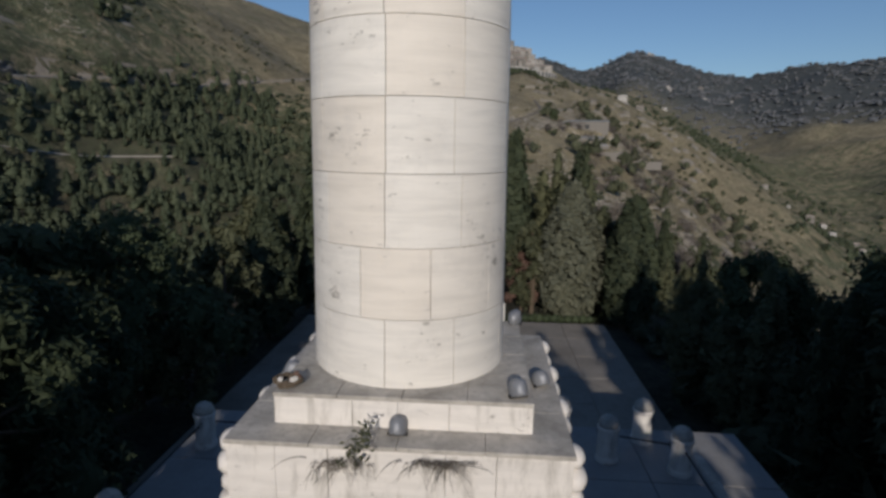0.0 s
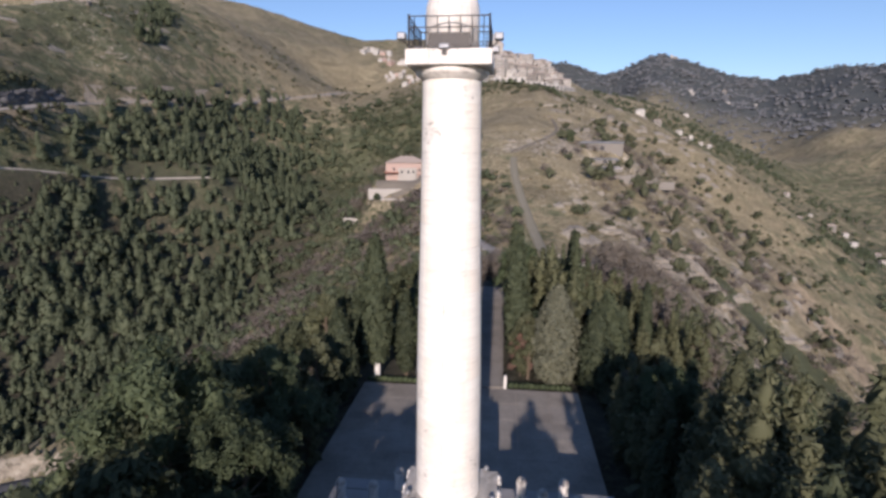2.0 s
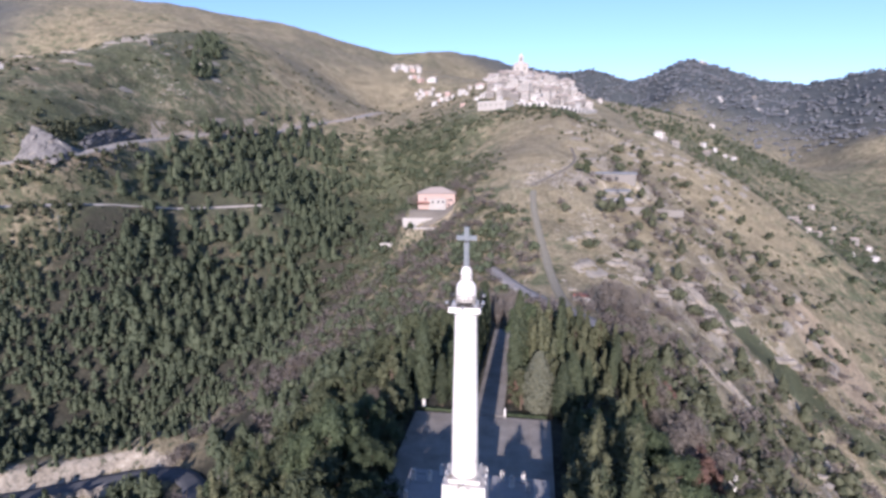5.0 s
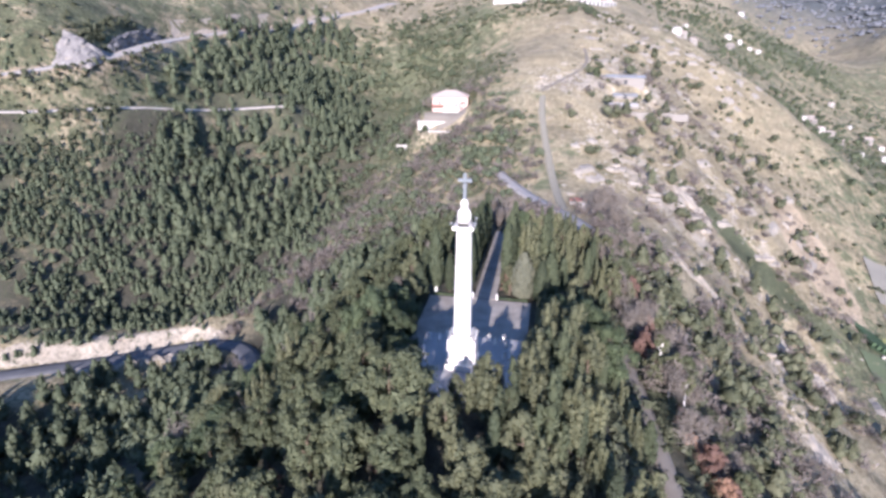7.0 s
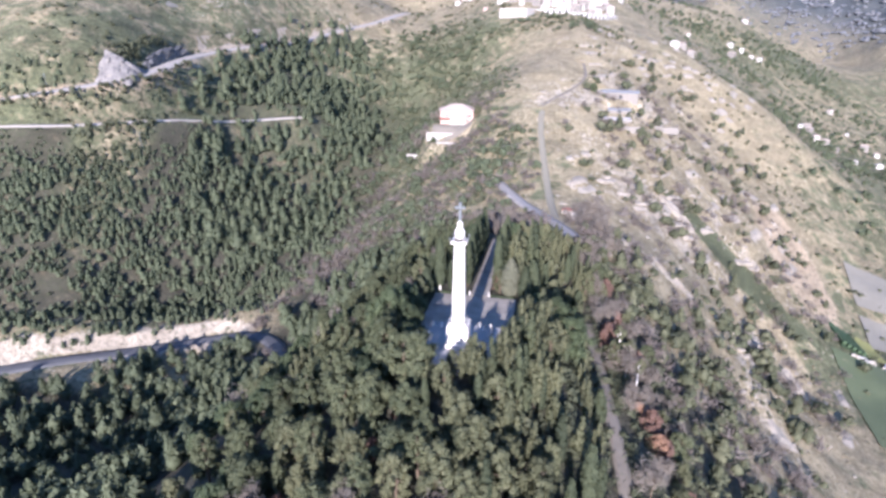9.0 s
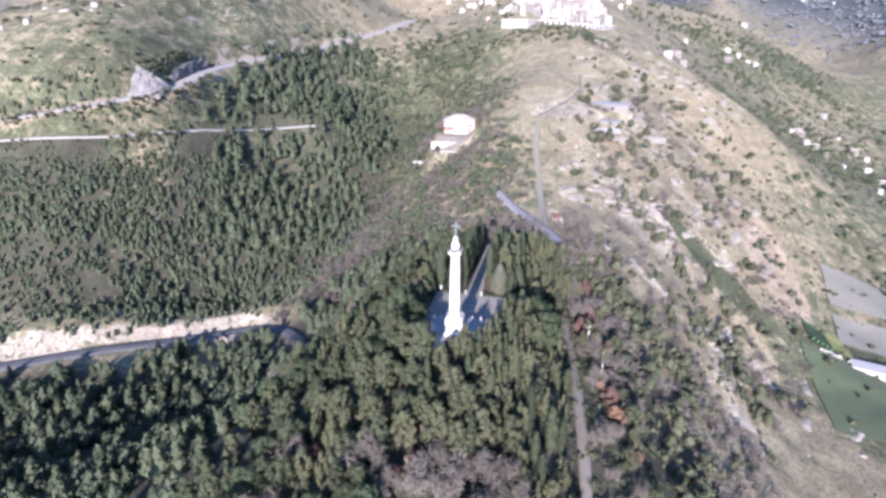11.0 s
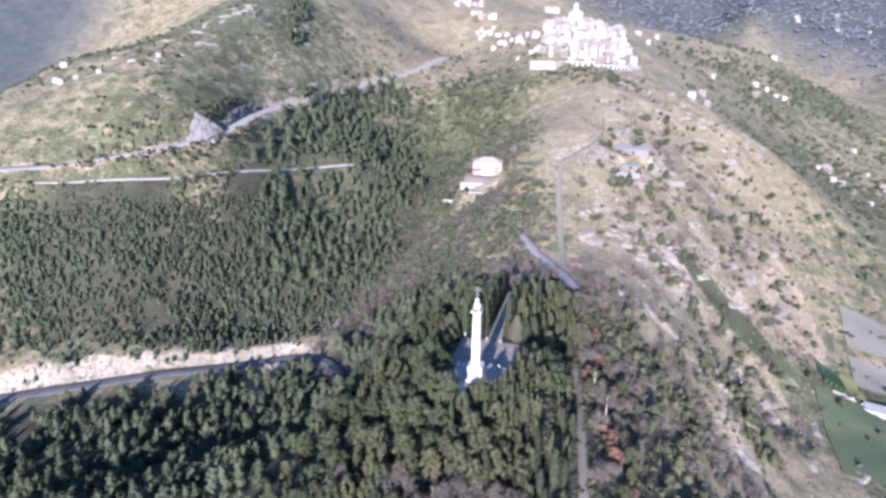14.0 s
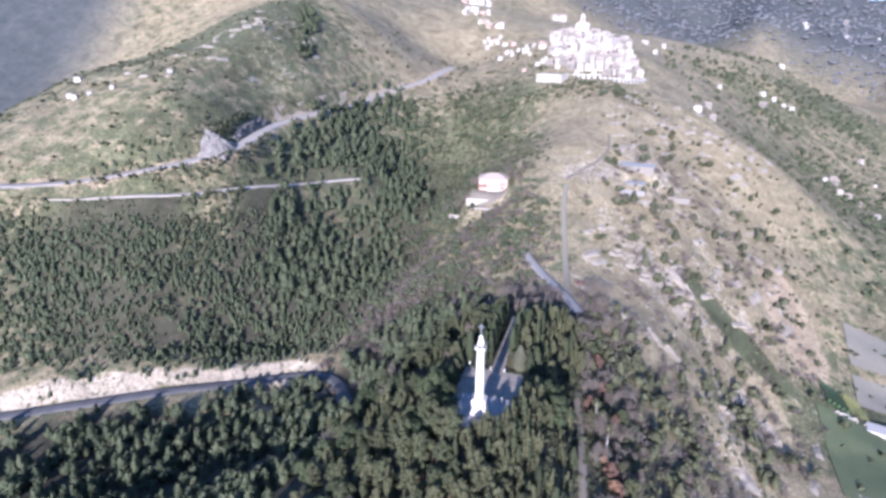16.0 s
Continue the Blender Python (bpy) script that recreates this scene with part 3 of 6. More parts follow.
def road_strip(name, line, half, material, label, category="road", lift=0.12, camber=0.06):
    """A paved strip with a slight crown and a thickness at its edges."""
    p = np.array(line)
    t = np.gradient(p[:, :2], axis=0)
    t /= np.linalg.norm(t, axis=1)[:, None] + 1e-9
    nrm = np.stack([-t[:, 1], t[:, 0]], 1)
    verts = []
    wob = fbm(p[:, 0], p[:, 1], 9, 3, 21) - 0.5
    for off, dz in ((-1.12, -0.7), (-1.0, 0), (-0.35, camber), (0.35, camber), (1.0, 0), (1.12, -0.7)):
        o = off * half + wob * 0.5 * np.sign(off)
        verts.append(np.stack([p[:, 0] + nrm[:, 0] * o, p[:, 1] + nrm[:, 1] * o, p[:, 2] + lift + dz], 1))
    k, m = len(p), len(verts)
    i = np.arange(m * k).reshape(m, k)
    faces = np.stack([i[:-1, :-1], i[:-1, 1:], i[1:, 1:], i[1:, :-1]], -1).reshape(-1, 4)
    return tagged(part(name, link_mesh(name, np.concatenate(verts), faces[:, ::-1], material), None), label, category, kind="structure")


road_strip("road_low", LOW_ROAD, 3.2, ASPHALT, "grey asphalt road below a pale rock cutting")
road_strip("road_high", HIGH_ROAD, 5.0, WORN_ASPHALT, "grey asphalt road along the upper hillside")
road_strip("track_mid", MID_ROAD, 3.0, DIRT, "pale unpaved track through the pine plantation")
road_strip("lane_spur", SPUR_LANE, 1.5, SPUR_SOIL, "worn grassy track climbing the spur")
road_strip("lane_monument", CAR_LANE, 2.4, LANE, "grey concrete lane below the villa")
road_strip("track_monument", TRACK, 1.15, TRACK_SOIL, "narrow stony track beside the monument hill")
road_strip("footpath", FOOTPATH, 0.8, TRACK_SOIL, "narrow stony footpath up the spur")


# ---- the monument ----
CX, CY = -0.85, 6.48          # axis of the column
SHAFT0, SHAFT1 = 4.88, 19.42  # foot and neck of the shaft


def shaft_radius(z):
    k = (z - SHAFT0) / (SHAFT1 - SHAFT0)
    return 1.178 - 0.228 * k + 0.05 * math.sin(math.pi * min(1.0, k * 1.25)) ** 2 * (1 - k)


def arc_block(bm, a0, a1, z0, z1, depth=0.35, gap=0.004):
    """One curved facing block of the shaft."""
    n = max(6, int((a1 - a0) / 0.055))
    rows = []
    for z in (z0 + gap, z1 - gap):
        r = shaft_radius(z)
        g = gap / r
        outer = [bm.verts.new((r * math.cos(a0 + g + (a1 - a0 - 2 * g) * i / n), r * math.sin(a0 + g + (a1 - a0 - 2 * g) * i / n), z)) for i in range(n + 1)]
        inner = [bm.verts.new(((r - depth) * math.cos(a0 + g + (a1 - a0 - 2 * g) * i / n), (r - depth) * math.sin(a0 + g + (a1 - a0 - 2 * g) * i / n), z)) for i in range(n + 1)]
        rows.append((outer, inner))
    (o0, i0), (o1, i1) = rows
    for i in range(n):
        bm.faces.new((o0[i], o0[i + 1], o1[i + 1], o1[i]))
        bm.faces.new((o1[i], o1[i + 1], i1[i + 1], i1[i]))
        bm.faces.new((o0[i + 1], o0[i], i0[i], i0[i + 1]))
    bm.faces.new((o0[0], o1[0], i1[0], i0[0]))
    bm.faces.new((o0[n], i0[n], i1[n], o1[n]))
    return bm


def build_column():
    rng = random.Random(4)
    col = thing("memorial_column", pose(CX, CY, 0), "tall white marble memorial column with a balcony and steel cross", "monument")
    part("shaft_core", lathe(bmesh.new(), [(shaft_radius(SHAFT0) - 0.02, SHAFT0), (shaft_radius(SHAFT1) - 0.02, SHAFT1)], 48), JOINT, col, soft=False)
    courses = 19
    h = (SHAFT1 - SHAFT0) / courses
    for c in range(courses):
        start = -math.pi / 2 - 0.09 + rng.uniform(-0.03, 0.03)
        widths = [rng.uniform(0.9, 1.12) for _ in range(9)]
        if c == 1:
            start += 0.4
        scale = 2 * math.pi / sum(widths)
        a = start
        for w in widths:
            part("stone_block", arc_block(bmesh.new(), a, a + w * scale, SHAFT0 + c * h, SHAFT0 + (c + 1) * h), MARBLE, col, soft=False)
            a += w * scale
    neck = shaft_radius(SHAFT1)
    part("capital", lathe(bmesh.new(), [(neck + 0.02, SHAFT1 - 0.02), (neck + 0.05, SHAFT1 + 0.05), (neck + 0.18, SHAFT1 + 0.12), (neck + 0.26, SHAFT1 + 0.22), (neck + 0.22, SHAFT1 + 0.33), (neck, SHAFT1 + 0.36)], 48), PLINTH, col, "round moulded marble capital", True)
    part("abacus", box(bmesh.new(), -1.32, 1.32, -1.32, 1.32, SHAFT1 + 0.34, SHAFT1 + 0.80, 0.025), PLINTH, col, "square marble slab under the balcony")
    z = SHAFT1 + 0.80
    part("lantern", lathe(bmesh.new(), [(0.86, z), (0.86, z + 1.15), (0.84, z + 1.45), (0.76, z + 1.72), (0.60, z + 1.92), (0.5, z + 2.0), (0.5, z + 2.06), (0.46, z + 2.08)], 40), PLINTH, col, "rounded marble lantern drum", True)
    part("ring_moulding", lathe(bmesh.new(), [(0.46, z + 2.06), (0.53, z + 2.08), (0.54, z + 2.14), (0.47, z + 2.17)], 32), LEDGE, col, soft=True)
    part("upper_drum", lathe(bmesh.new(), [(0.47, z + 2.15), (0.47, z + 2.5)], 32), PLINTH, col, soft=True)
    part("ring_moulding", lathe(bmesh.new(), [(0.46, z + 2.48), (0.53, z + 2.5), (0.54, z + 2.56), (0.47, z + 2.59)], 32), LEDGE, col, soft=True)
    part("dome", lathe(bmesh.new(), [(0.49, z + 2.57), (0.48, z + 2.8), (0.40, z + 3.0), (0.28, z + 3.13), (0.26, z + 3.2), (0.0, z + 3.2)], 32), PLINTH, col, "small rounded marble dome", True)
    # the cross
    zc = z + 3.15
    top = 26.72
    part("cross_upright", box(bmesh.new(), -0.21, 0.21, -0.12, 0.12, zc, top, 0.012), STEEL, col, "grey steel cross shaft")
    part("cross_arm", box(bmesh.new(), -0.85, -0.212, -0.125, 0.125, 25.62, 26.02, 0.012), STEEL, col)
    part("cross_arm", box(bmesh.new(), 0.212, 0.85, -0.125, 0.125, 25.62, 26.02, 0.012), STEEL, col)
    part("cross_lamp", box(bmesh.new(), -0.14, 0.14, -0.24, -0.122, 25.46, 25.62, 0.02), IRON, col, "dark lamp box under the cross arms")
    # the balcony
    rail = part("railing", bmesh_rails(z), IRON, col, "black iron balcony railing")
    for sx, sy, dx, dy in ((-1.22, -1.22, 1, 0), (-1.22, 1.22, 1, 0), (-1.22, -1.22, 0, 1), (1.22, -1.22, 0, 1)):
        for i in range(7):
            k = 2.44 * (i + 0.5) / 7
            x, y = sx + dx * k, sy + dy * k
            bm = bmesh.new()
            rod(bm, (x, y, z + 0.08), (x, y, z + 0.92), 0.016, 5)
            part("baluster", bm, IRON, rail)
    part("notice_panel", box(bmesh.new(), -0.62, 0.66, -1.30, -1.262, z + 0.03, z + 0.46, 0.01), IRON, col, "dark metal panel on the railing")
    spot = part("floodlight", box(bmesh.new(), -0.28, 0.04, -1.42, -1.27, SHAFT1 + 0.78, SHAFT1 + 0.93, 0.03), GALVANISED, col, "grey floodlight at the balcony edge")
    part("bracket", box(bmesh.new(), -0.2, -0.04, -1.36, -1.322, SHAFT1 + 0.62, SHAFT1 + 0.78), IRON, spot)
    for x, y in ((-1.45, -1.1), (1.5, -0.9), (-1.3, 1.45), (1.35, 1.4)):
        lamp = part("floodlight", box(bmesh.new(), x - 0.14, x + 0.14, y - 0.16, y + 0.16, z + 0.28, z + 0.5, 0.04), GALVANISED, col)
        bm = bmesh.new()
        rod(bm, (x * 0.8, y * 0.8, z + 0.02), (x, y, z + 0.3), 0.025, 6)
        part("lamp_arm", bm, IRON, lamp)
    return col


def bmesh_rails(z):
    bm = bmesh.new()
    for h in (0.08, 0.62, 0.94):
        for a, b in (((-1.22, -1.22), (1.22, -1.22)), ((1.22, -1.22), (1.22, 1.22)), ((1.22, 1.22), (-1.22, 1.22)), ((-1.22, 1.22), (-1.22, -1.22))):
            rod(bm, (*a, z + h), (*b, z + h), 0.02, 6)
    for x in (-1.22, 1.22):
        for y in (-1.22, 1.22):
            rod(bm, (x, y, z - 0.02), (x, y, z + 1.0), 0.03, 8)
    return bm


def build_pedestal():
    ped = thing("pedestal", pose(-0.76, 6.45, 0), "stepped white marble pedestal with weathered ledges and scrolls", "pedestal")
    rng = random.Random(8)
    part("core", box(bmesh.new(), -1.65, 1.65, -1.65, 1.65, 0, 4.4), JOINT, ped)
    # upper step under the shaft: four facing slabs on each side and a top
    part("step_core", box(bmesh.new(), -1.31, 1.31, -1.31, 1.31, 4.4, 4.86), JOINT, ped)
    for side in range(4):
        turn = pose(0, 0, 0, 0, 0, 90 * side)
        cuts = [-1.36, -0.52, -0.04, 0.50, 1.315] if side == 0 else [-1.36, -0.5, 0.4, 1.315]
        for a, b in zip(cuts[:-1], cuts[1:]):
            part("facing_slab", box(bmesh.new(), a + 0.002, b - 0.002, -1.365, -1.25, 4.53, 4.84, 0.005, turn), PLINTH, ped)
        cuts = [-1.735, -1.12, -0.58, 0.6, 1.1, 1.66]
        for z0, z1 in ((3.62, 4.50), (2.75, 3.62), (1.85, 2.75), (0.95, 1.85)):
            shift = rng.uniform(-0.2, 0.2)
            inner = [c + shift for c in cuts[1:-1]]
            for a, b in zip([cuts[0]] + inner, inner + [cuts[-1]]):
                part("facing_slab", box(bmesh.new(), a + 0.002, b - 0.002, -1.74 + rng.uniform(0, 0.008), -1.62, z0 + 0.002, z1 - 0.002, 0.005, turn), PLINTH, ped)
        for i in range(4):
            part("plinth_slab", box(bmesh.new(), -2.15 + i * 1.0625, -1.10 + i * 1.0625 - 0.02, -2.15, -1.66, 0.0, 0.94, 0.04, turn), PLINTH, ped)
    for ring, z, s, inner in (("ledge_slab", 4.495, 1.755, 1.30), ("step_slab", 4.835, 1.37, 0.0)):
        n = 4
        for i in range(n):
            for j in range(n):
                x0, x1 = -s + 2 * s * i / n, -s + 2 * s * (i + 1) / n
                y0, y1 = -s + 2 * s * j / n, -s + 2 * s * (j + 1) / n
                if inner and 0 < i < n - 1 and 0 < j < n - 1:
                    continue
                part(ring, box(bmesh.new(), x0 + 0.002, x1 - 0.002, y0 + 0.002, y1 - 0.002, z, z + 0.045 + rng.uniform(0, 0.004), 0.006), LEDGE, ped)
    # carved scroll borders down the flanks
    for sx in (-1, 1):
        for y in (-1.52, -0.5, 0.5, 1.52):
            for i in range(15):
                z = 4.42 - i * 0.225
                r = 0.125 + 0.03 * (i % 2)
                bm = bmesh.new()
                bmesh.ops.create_uvsphere(bm, u_segments=10, v_segments=7, radius=r, matrix=Matrix.Translation((sx * (1.76 + 0.006 * i), y, z)) @ Matrix.Diagonal((0.95, 1.3, 0.9, 1)))
                part("carved_scroll", bm, PLINTH, ped, soft=True)
    return ped


def build_lamp(m):
    lamp = thing("spotlight", m, "small grey ground spotlight with a glass lens", "spotlight", "spotlights on the pedestal")
    bm = lathe(bmesh.new(), [(0.10, 0.02), (0.115, 0.05), (0.115, 0.16), (0.095, 0.22), (0.05, 0.25), (0.0, 0.255)], 16)
    for v in bm.verts:
        v.co.y *= 1.35
    bmesh.ops.rotate(bm, verts=bm.verts, cent=(0, 0, 0.1), matrix=Euler((radians(-25), 0, 0)).to_matrix())
    part("casing", bm, GALVANISED, lamp, soft=True)
    bm = bmesh.new()
    bmesh.ops.create_uvsphere(bm, u_segments=12, v_segments=8, radius=0.085, matrix=Matrix.Translation((0, -0.07, 0.17)) @ Matrix.Diagonal((1, 0.5, 0.8, 1)))
    part("lens", bm, LENS, lamp, soft=True)
    part("bracket", box(bmesh.new(), -0.13, 0.13, -0.03, 0.03, 0.0, 0.05, 0.01), IRON, lamp)
    return lamp


build_column()
build_pedestal()
first_lamp = build_lamp(pose(-0.78, 4.95, 4.54) @ Matrix.Scale(0.8, 4))
for x, y, z, r in ((0.45, 5.22, 4.885, 20), (0.8, 6.3, 4.54, 40), (-2.32, 6.3, 4.54, -60), (0.55, 7.7, 4.885, 150)):
    copy_thing(first_lamp, pose(x, y, z, 0, 0, r))


def build_wreath():
    w = thing("votive_wreath", pose(-2.02, 5.27, 4.885), "dried red and brown memorial wreath with ribbons", "wreath")
    rng = random.Random(3)
    bm = bmesh.new()
    for i in range(26):
        a = i * 2 * math.pi / 26
        bmesh.ops.create_icosphere(bm, subdivisions=1, radius=rng.uniform(0.03, 0.05), matrix=Matrix.Translation((0.13 * math.cos(a), 0.11 * math.sin(a), 0.045 + rng.uniform(0, 0.03))))
    part("leaf_ring", bm, BARK, w)
    for i in range(7):
        bm = bmesh.new()
        a = rng.uniform(0, 6.28)
        bmesh.ops.create_icosphere(bm, subdivisions=1, radius=0.035, matrix=Matrix.Translation((0.12 * math.cos(a), 0.1 * math.sin(a), 0.1)))
        part("flower", bm, RUSSET if i % 2 else WHITEWASH, w)


build_wreath()


def build_weed(name, m, label, green, spread, count, height, seed):
    """A plant rooted in the joints: splayed dry stalks, or a leafy shoot."""
    rng = random.Random(seed)
    plant = thing(name, m, label, "plant")
    bm = bmesh.new()
    for i in range(count):
        a, l = rng.uniform(0, 2 * math.pi), rng.uniform(0.35, 1.1)
        p = Vector((rng.gauss(0, 0.45 * spread), rng.uniform(-0.03, 0.03), rng.gauss(0, 0.02)))
        d = Vector((math.cos(a) * spread * rng.uniform(0.3, 1.2), -abs(math.sin(a)) * spread * 0.25, height * rng.uniform(-0.4, 1)))
        sag = rng.uniform(0.1, 0.55)
        for k in range(4):
            q = p + d * 0.25 * l
            rod(bm, p, q, 0.0042 * (1 - 0.2 * k), 4)
            p, d = q, d + Vector((rng.gauss(0, 0.03), -0.02, -sag * spread + rng.gauss(0, 0.03)))
    part("stalks", bm, BARE, plant)
    if green:
        bm = bmesh.new()
        for i in range(90):
            z = rng.uniform(0, 1)
            c = Vector((0.16 * z + rng.gauss(0, 0.035 + 0.05 * (1 - z)), rng.gauss(-0.03, 0.03), 0.42 * z + rng.gauss(0, 0.02)))
            a = Vector((rng.gauss(0, 1), rng.gauss(0, 1), rng.gauss(0.4, 1))).normalized() * 0.035
            b = a.orthogonal().normalized() * 0.014
            bm.faces.new([bm.verts.new(c + v) for v in (-a, b, a, -b)])
        part("leaves", bm, PINE_B, plant, "fresh green leaves")


build_weed("weed", pose(-1.18, 4.64, 4.42), "green leafy weed growing from the marble ledge", True, 0.2, 26, 0.1, 1)
build_weed("weed", pose(-0.35, 4.66, 4.42), "dry brown weed stalks hanging from the ledge", False, 0.34, 90, 0.1, 2)
build_weed("weed", pose(-1.35, 4.67, 4.36), "dry brown weed stalks hanging from the ledge", False, 0.3, 60, 0.08, 5)


# ---- the terrace ----
def build_bollard(m):
    b = thing("bollard", m, "short round-topped white stone bollard", "bollard", "bollards round the monument")
    part("shaft", lathe(bmesh.new(), [(0.27, 0), (0.27, 0.1), (0.245, 0.14), (0.235, 0.78), (0.265, 0.82), (0.265, 0.88), (0.23, 0.9)], 20), PLINTH, b, soft=False)
    part("cap", lathe(bmesh.new(), [(0.24, 0.9), (0.235, 0.98), (0.19, 1.08), (0.1, 1.15), (0.0, 1.17)], 20), LEDGE, b, "rounded stone cap", True)
    bm = bmesh.new()
    bmesh.ops.create_cone(bm, cap_ends=False, segments=10, radius1=0.07, radius2=0.07, depth=0.02, matrix=pose(0, -0.26, 0.66, 90))
    part("iron_ring", bm, IRON, b, "black iron ring")
    return b


BOLLARDS = [(-6.7, 12.1), (-5.05, 12.1), (-4.0, 13.4), (-6.7, 8.5), (-6.6, 4.8), (-6.6, 0.8), (2.2, 13.3), (3.2, 12.4), (4.8, 12.0), (4.8, 8.6), (4.8, 5.2), (4.8, 1.3), (4.3, 13.4)]
first_bollard = build_bollard(pose(*BOLLARDS[0], 0))
for n, (x, y) in enumerate(BOLLARDS[1:]):
    copy_thing(first_bollard, pose(x, y, 0, 0, 0, 37 * n))


def build_bar(a, b):
    bm = bmesh.new()
    rod(bm, (*a, 0.66), (*b, 0.66), 0.022, 6)
    tagged(part("iron_bar", bm, IRON), "thin iron bar strung between stone bollards", "railing", "bars between bollards")


for i, j in ((0, 1), (0, 3), (3, 4), (4, 5), (8, 9), (9, 10), (10, 11), (7, 8)):
    (ax, ay), (bx, by) = BOLLARDS[i], BOLLARDS[j]
    k = 0.27 / math.hypot(bx - ax, by - ay)
    build_bar((ax + (bx - ax) * k, ay + (by - ay) * k), (bx - (bx - ax) * k, by - (by - ay) * k))


def build_terrace(name, area, nx, ny, label, seed, material, level=0.0):
    x0, x1, y0, y1 = area
    base = tagged(part(name, box(bmesh.new(), x0, x1, y0, y1, -4.6, level - 0.05, 0.05), JOINT), label, "terrace", kind="structure")
    rng = random.Random(seed)
    for i in range(nx):
        for j in range(ny):
            a, b = x0 + (x1 - x0) * i / nx, x0 + (x1 - x0) * (i + 1) / nx
            c, d = y0 + (y1 - y0) * j / ny, y0 + (y1 - y0) * (j + 1) / ny
            part("paving_slab", box(bmesh.new(), a + 0.012, b - 0.012, c + 0.012, d - 0.012, level - 0.06, level - 0.005 + rng.uniform(-0.008, 0.008), 0.008), material, base)
    return base


build_terrace("terrace_rear", (TERRACE[0], TERRACE[1], TERRACE[2] + 0.01, TERRACE[3]), 7, 7, "grey concrete court below the monument platform", 12, PAVING, COURT)
build_terrace("terrace_front", PLATFORM, 5, 6, "pale grey paved platform round the memorial column", 13, PALE_PAVING)


def build_kerb(name, x0, x1, y0, y1, h, label):
    tagged(part(name, box(bmesh.new(), x0, x1, y0, y1, -0.5, h, 0.03), LEDGE), label, "kerb", kind="structure")


build_kerb("kerb_east", 5.35, 5.6, -0.6, 13.4, 0.05, "low worn stone kerb along the terrace edge")


def build_stairs():
    """Broad shallow steps of the avenue north of the terrace."""
    st = tagged(thing("avenue_steps", pose(0, 0, 0), "long flight of broad shallow grey stone steps", "steps"), kind="structure")
    for i in range(43):
        y, z = 33.6 + i * 1.03, COURT - i * 0.052
        part("step", box(bmesh.new(), -2.5, 1.1, y, y + 1.05, z - 0.5, z + 0.05, 0.02), PAVING, st)
        part("nosing", box(bmesh.new(), -2.48, 1.08, y - 0.03, y + 0.12, z + 0.02, z + 0.062, 0.01), PAVING, st)
    for x in (-2.72, 1.12):
        for i in range(21):
            z = COURT - (2 * i + 1) * 0.052
            part("side_wall", box(bmesh.new(), x, x + 0.2, 33.62 + i * 2.06, 33.6 + (i + 1) * 2.06, z - 1.2, z + 0.2, 0.02), PAVING, st)
    for x in (-2.95, 1.5):
        part("gate_post", box(bmesh.new(), x - 0.13, x + 0.13, 33.7, 33.96, COURT - 0.5, COURT + 1.05, 0.03), WHITEWASH, st, "whitewashed post beside the steps")


build_stairs()


def build_front_steps():
    """The short flight that comes up to the platform from the south, between low piers."""
    st = tagged(thing("front_steps", pose(0, 0, 0), "short flight of pale stone steps up to the platform", "steps"), kind="structure")
    for i in range(8):
        y, z = -0.82 - 0.34 * i, -0.17 * (i + 1)
        part("step", box(bmesh.new(), -2.1, 0.5, y - 0.36, y, z - 0.6, z, 0.015), PALE_PAVING, st)
    for x in (-2.45, 0.85):
        for i in range(3):
            y, z = -1.0 - 1.1 * i, 0.62 - 0.5 * i
            pier = part("pier", box(bmesh.new(), x - 0.26, x + 0.26, y - 0.3, y + 0.3, z - 2.2, z, 0.03), PLINTH, st)
            part("pier_cap", lathe(bmesh.new(), [(0.3, z + 0.004), (0.3, z + 0.08), (0.2, z + 0.14), (0.22, z + 0.34), (0.1, z + 0.46), (0.0, z + 0.48)], 14, x, y), PLINTH, pier)


build_front_steps()


# ---- trees ----
def leaf_cards(centres, outward, size, rng, long=1.5):
    """Small pointed leaf clumps at the centres, facing roughly outward."""
    n = len(centres)
    d = outward + rng.normal(0, 0.55, (n, 3))
    d /= np.linalg.norm(d, axis=1)[:, None] + 1e-9
    t = np.cross(d, rng.normal(0, 1, (n, 3)))
    t /= np.linalg.norm(t, axis=1)[:, None] + 1e-9
    b = np.cross(d, t)
    s = (size * rng.uniform(0.6, 1.3, n))[:, None]
    v = np.stack([centres - t * s * 0.5 - b * s * long * 0.35, centres + t * s * 0.5 - b * s * long * 0.35, centres + b * s * long * 0.65], 1).reshape(-1, 3)
    return v, np.arange(3 * n).reshape(n, 3)


def lump(centre, radii, rng, nu=8, nv=5):
    """A rough closed lump as quads, the shaded inside of a clump."""
    u, w = np.linspace(0, 2 * np.pi, nu, endpoint=False), np.linspace(0.12, np.pi - 0.12, nv)
    uu, ww = np.meshgrid(u, w, indexing="ij")
    k = 1 + rng.uniform(-0.22, 0.12, uu.shape)
    p = np.stack([np.cos(uu) * np.sin(ww) * k * radii[0], np.sin(uu) * np.sin(ww) * k * radii[1], np.cos(ww) * k * radii[2]], -1) + centre
    i = np.arange(nu * nv).reshape(nu, nv)
    j = np.roll(i, -1, axis=0)
    f = np.stack([i[:, :-1], i[:, 1:], j[:, 1:], i[:, :-1], j[:, 1:], j[:, :-1]], -1).reshape(-1, 3)
    return p.reshape(-1, 3), f


def merge(pieces):
    verts, faces, base = [], [], 0
    for v, f in pieces:
        verts.append(v)
        faces.append(f + base)
        base += len(v)
    return np.concatenate(verts), np.concatenate(faces)


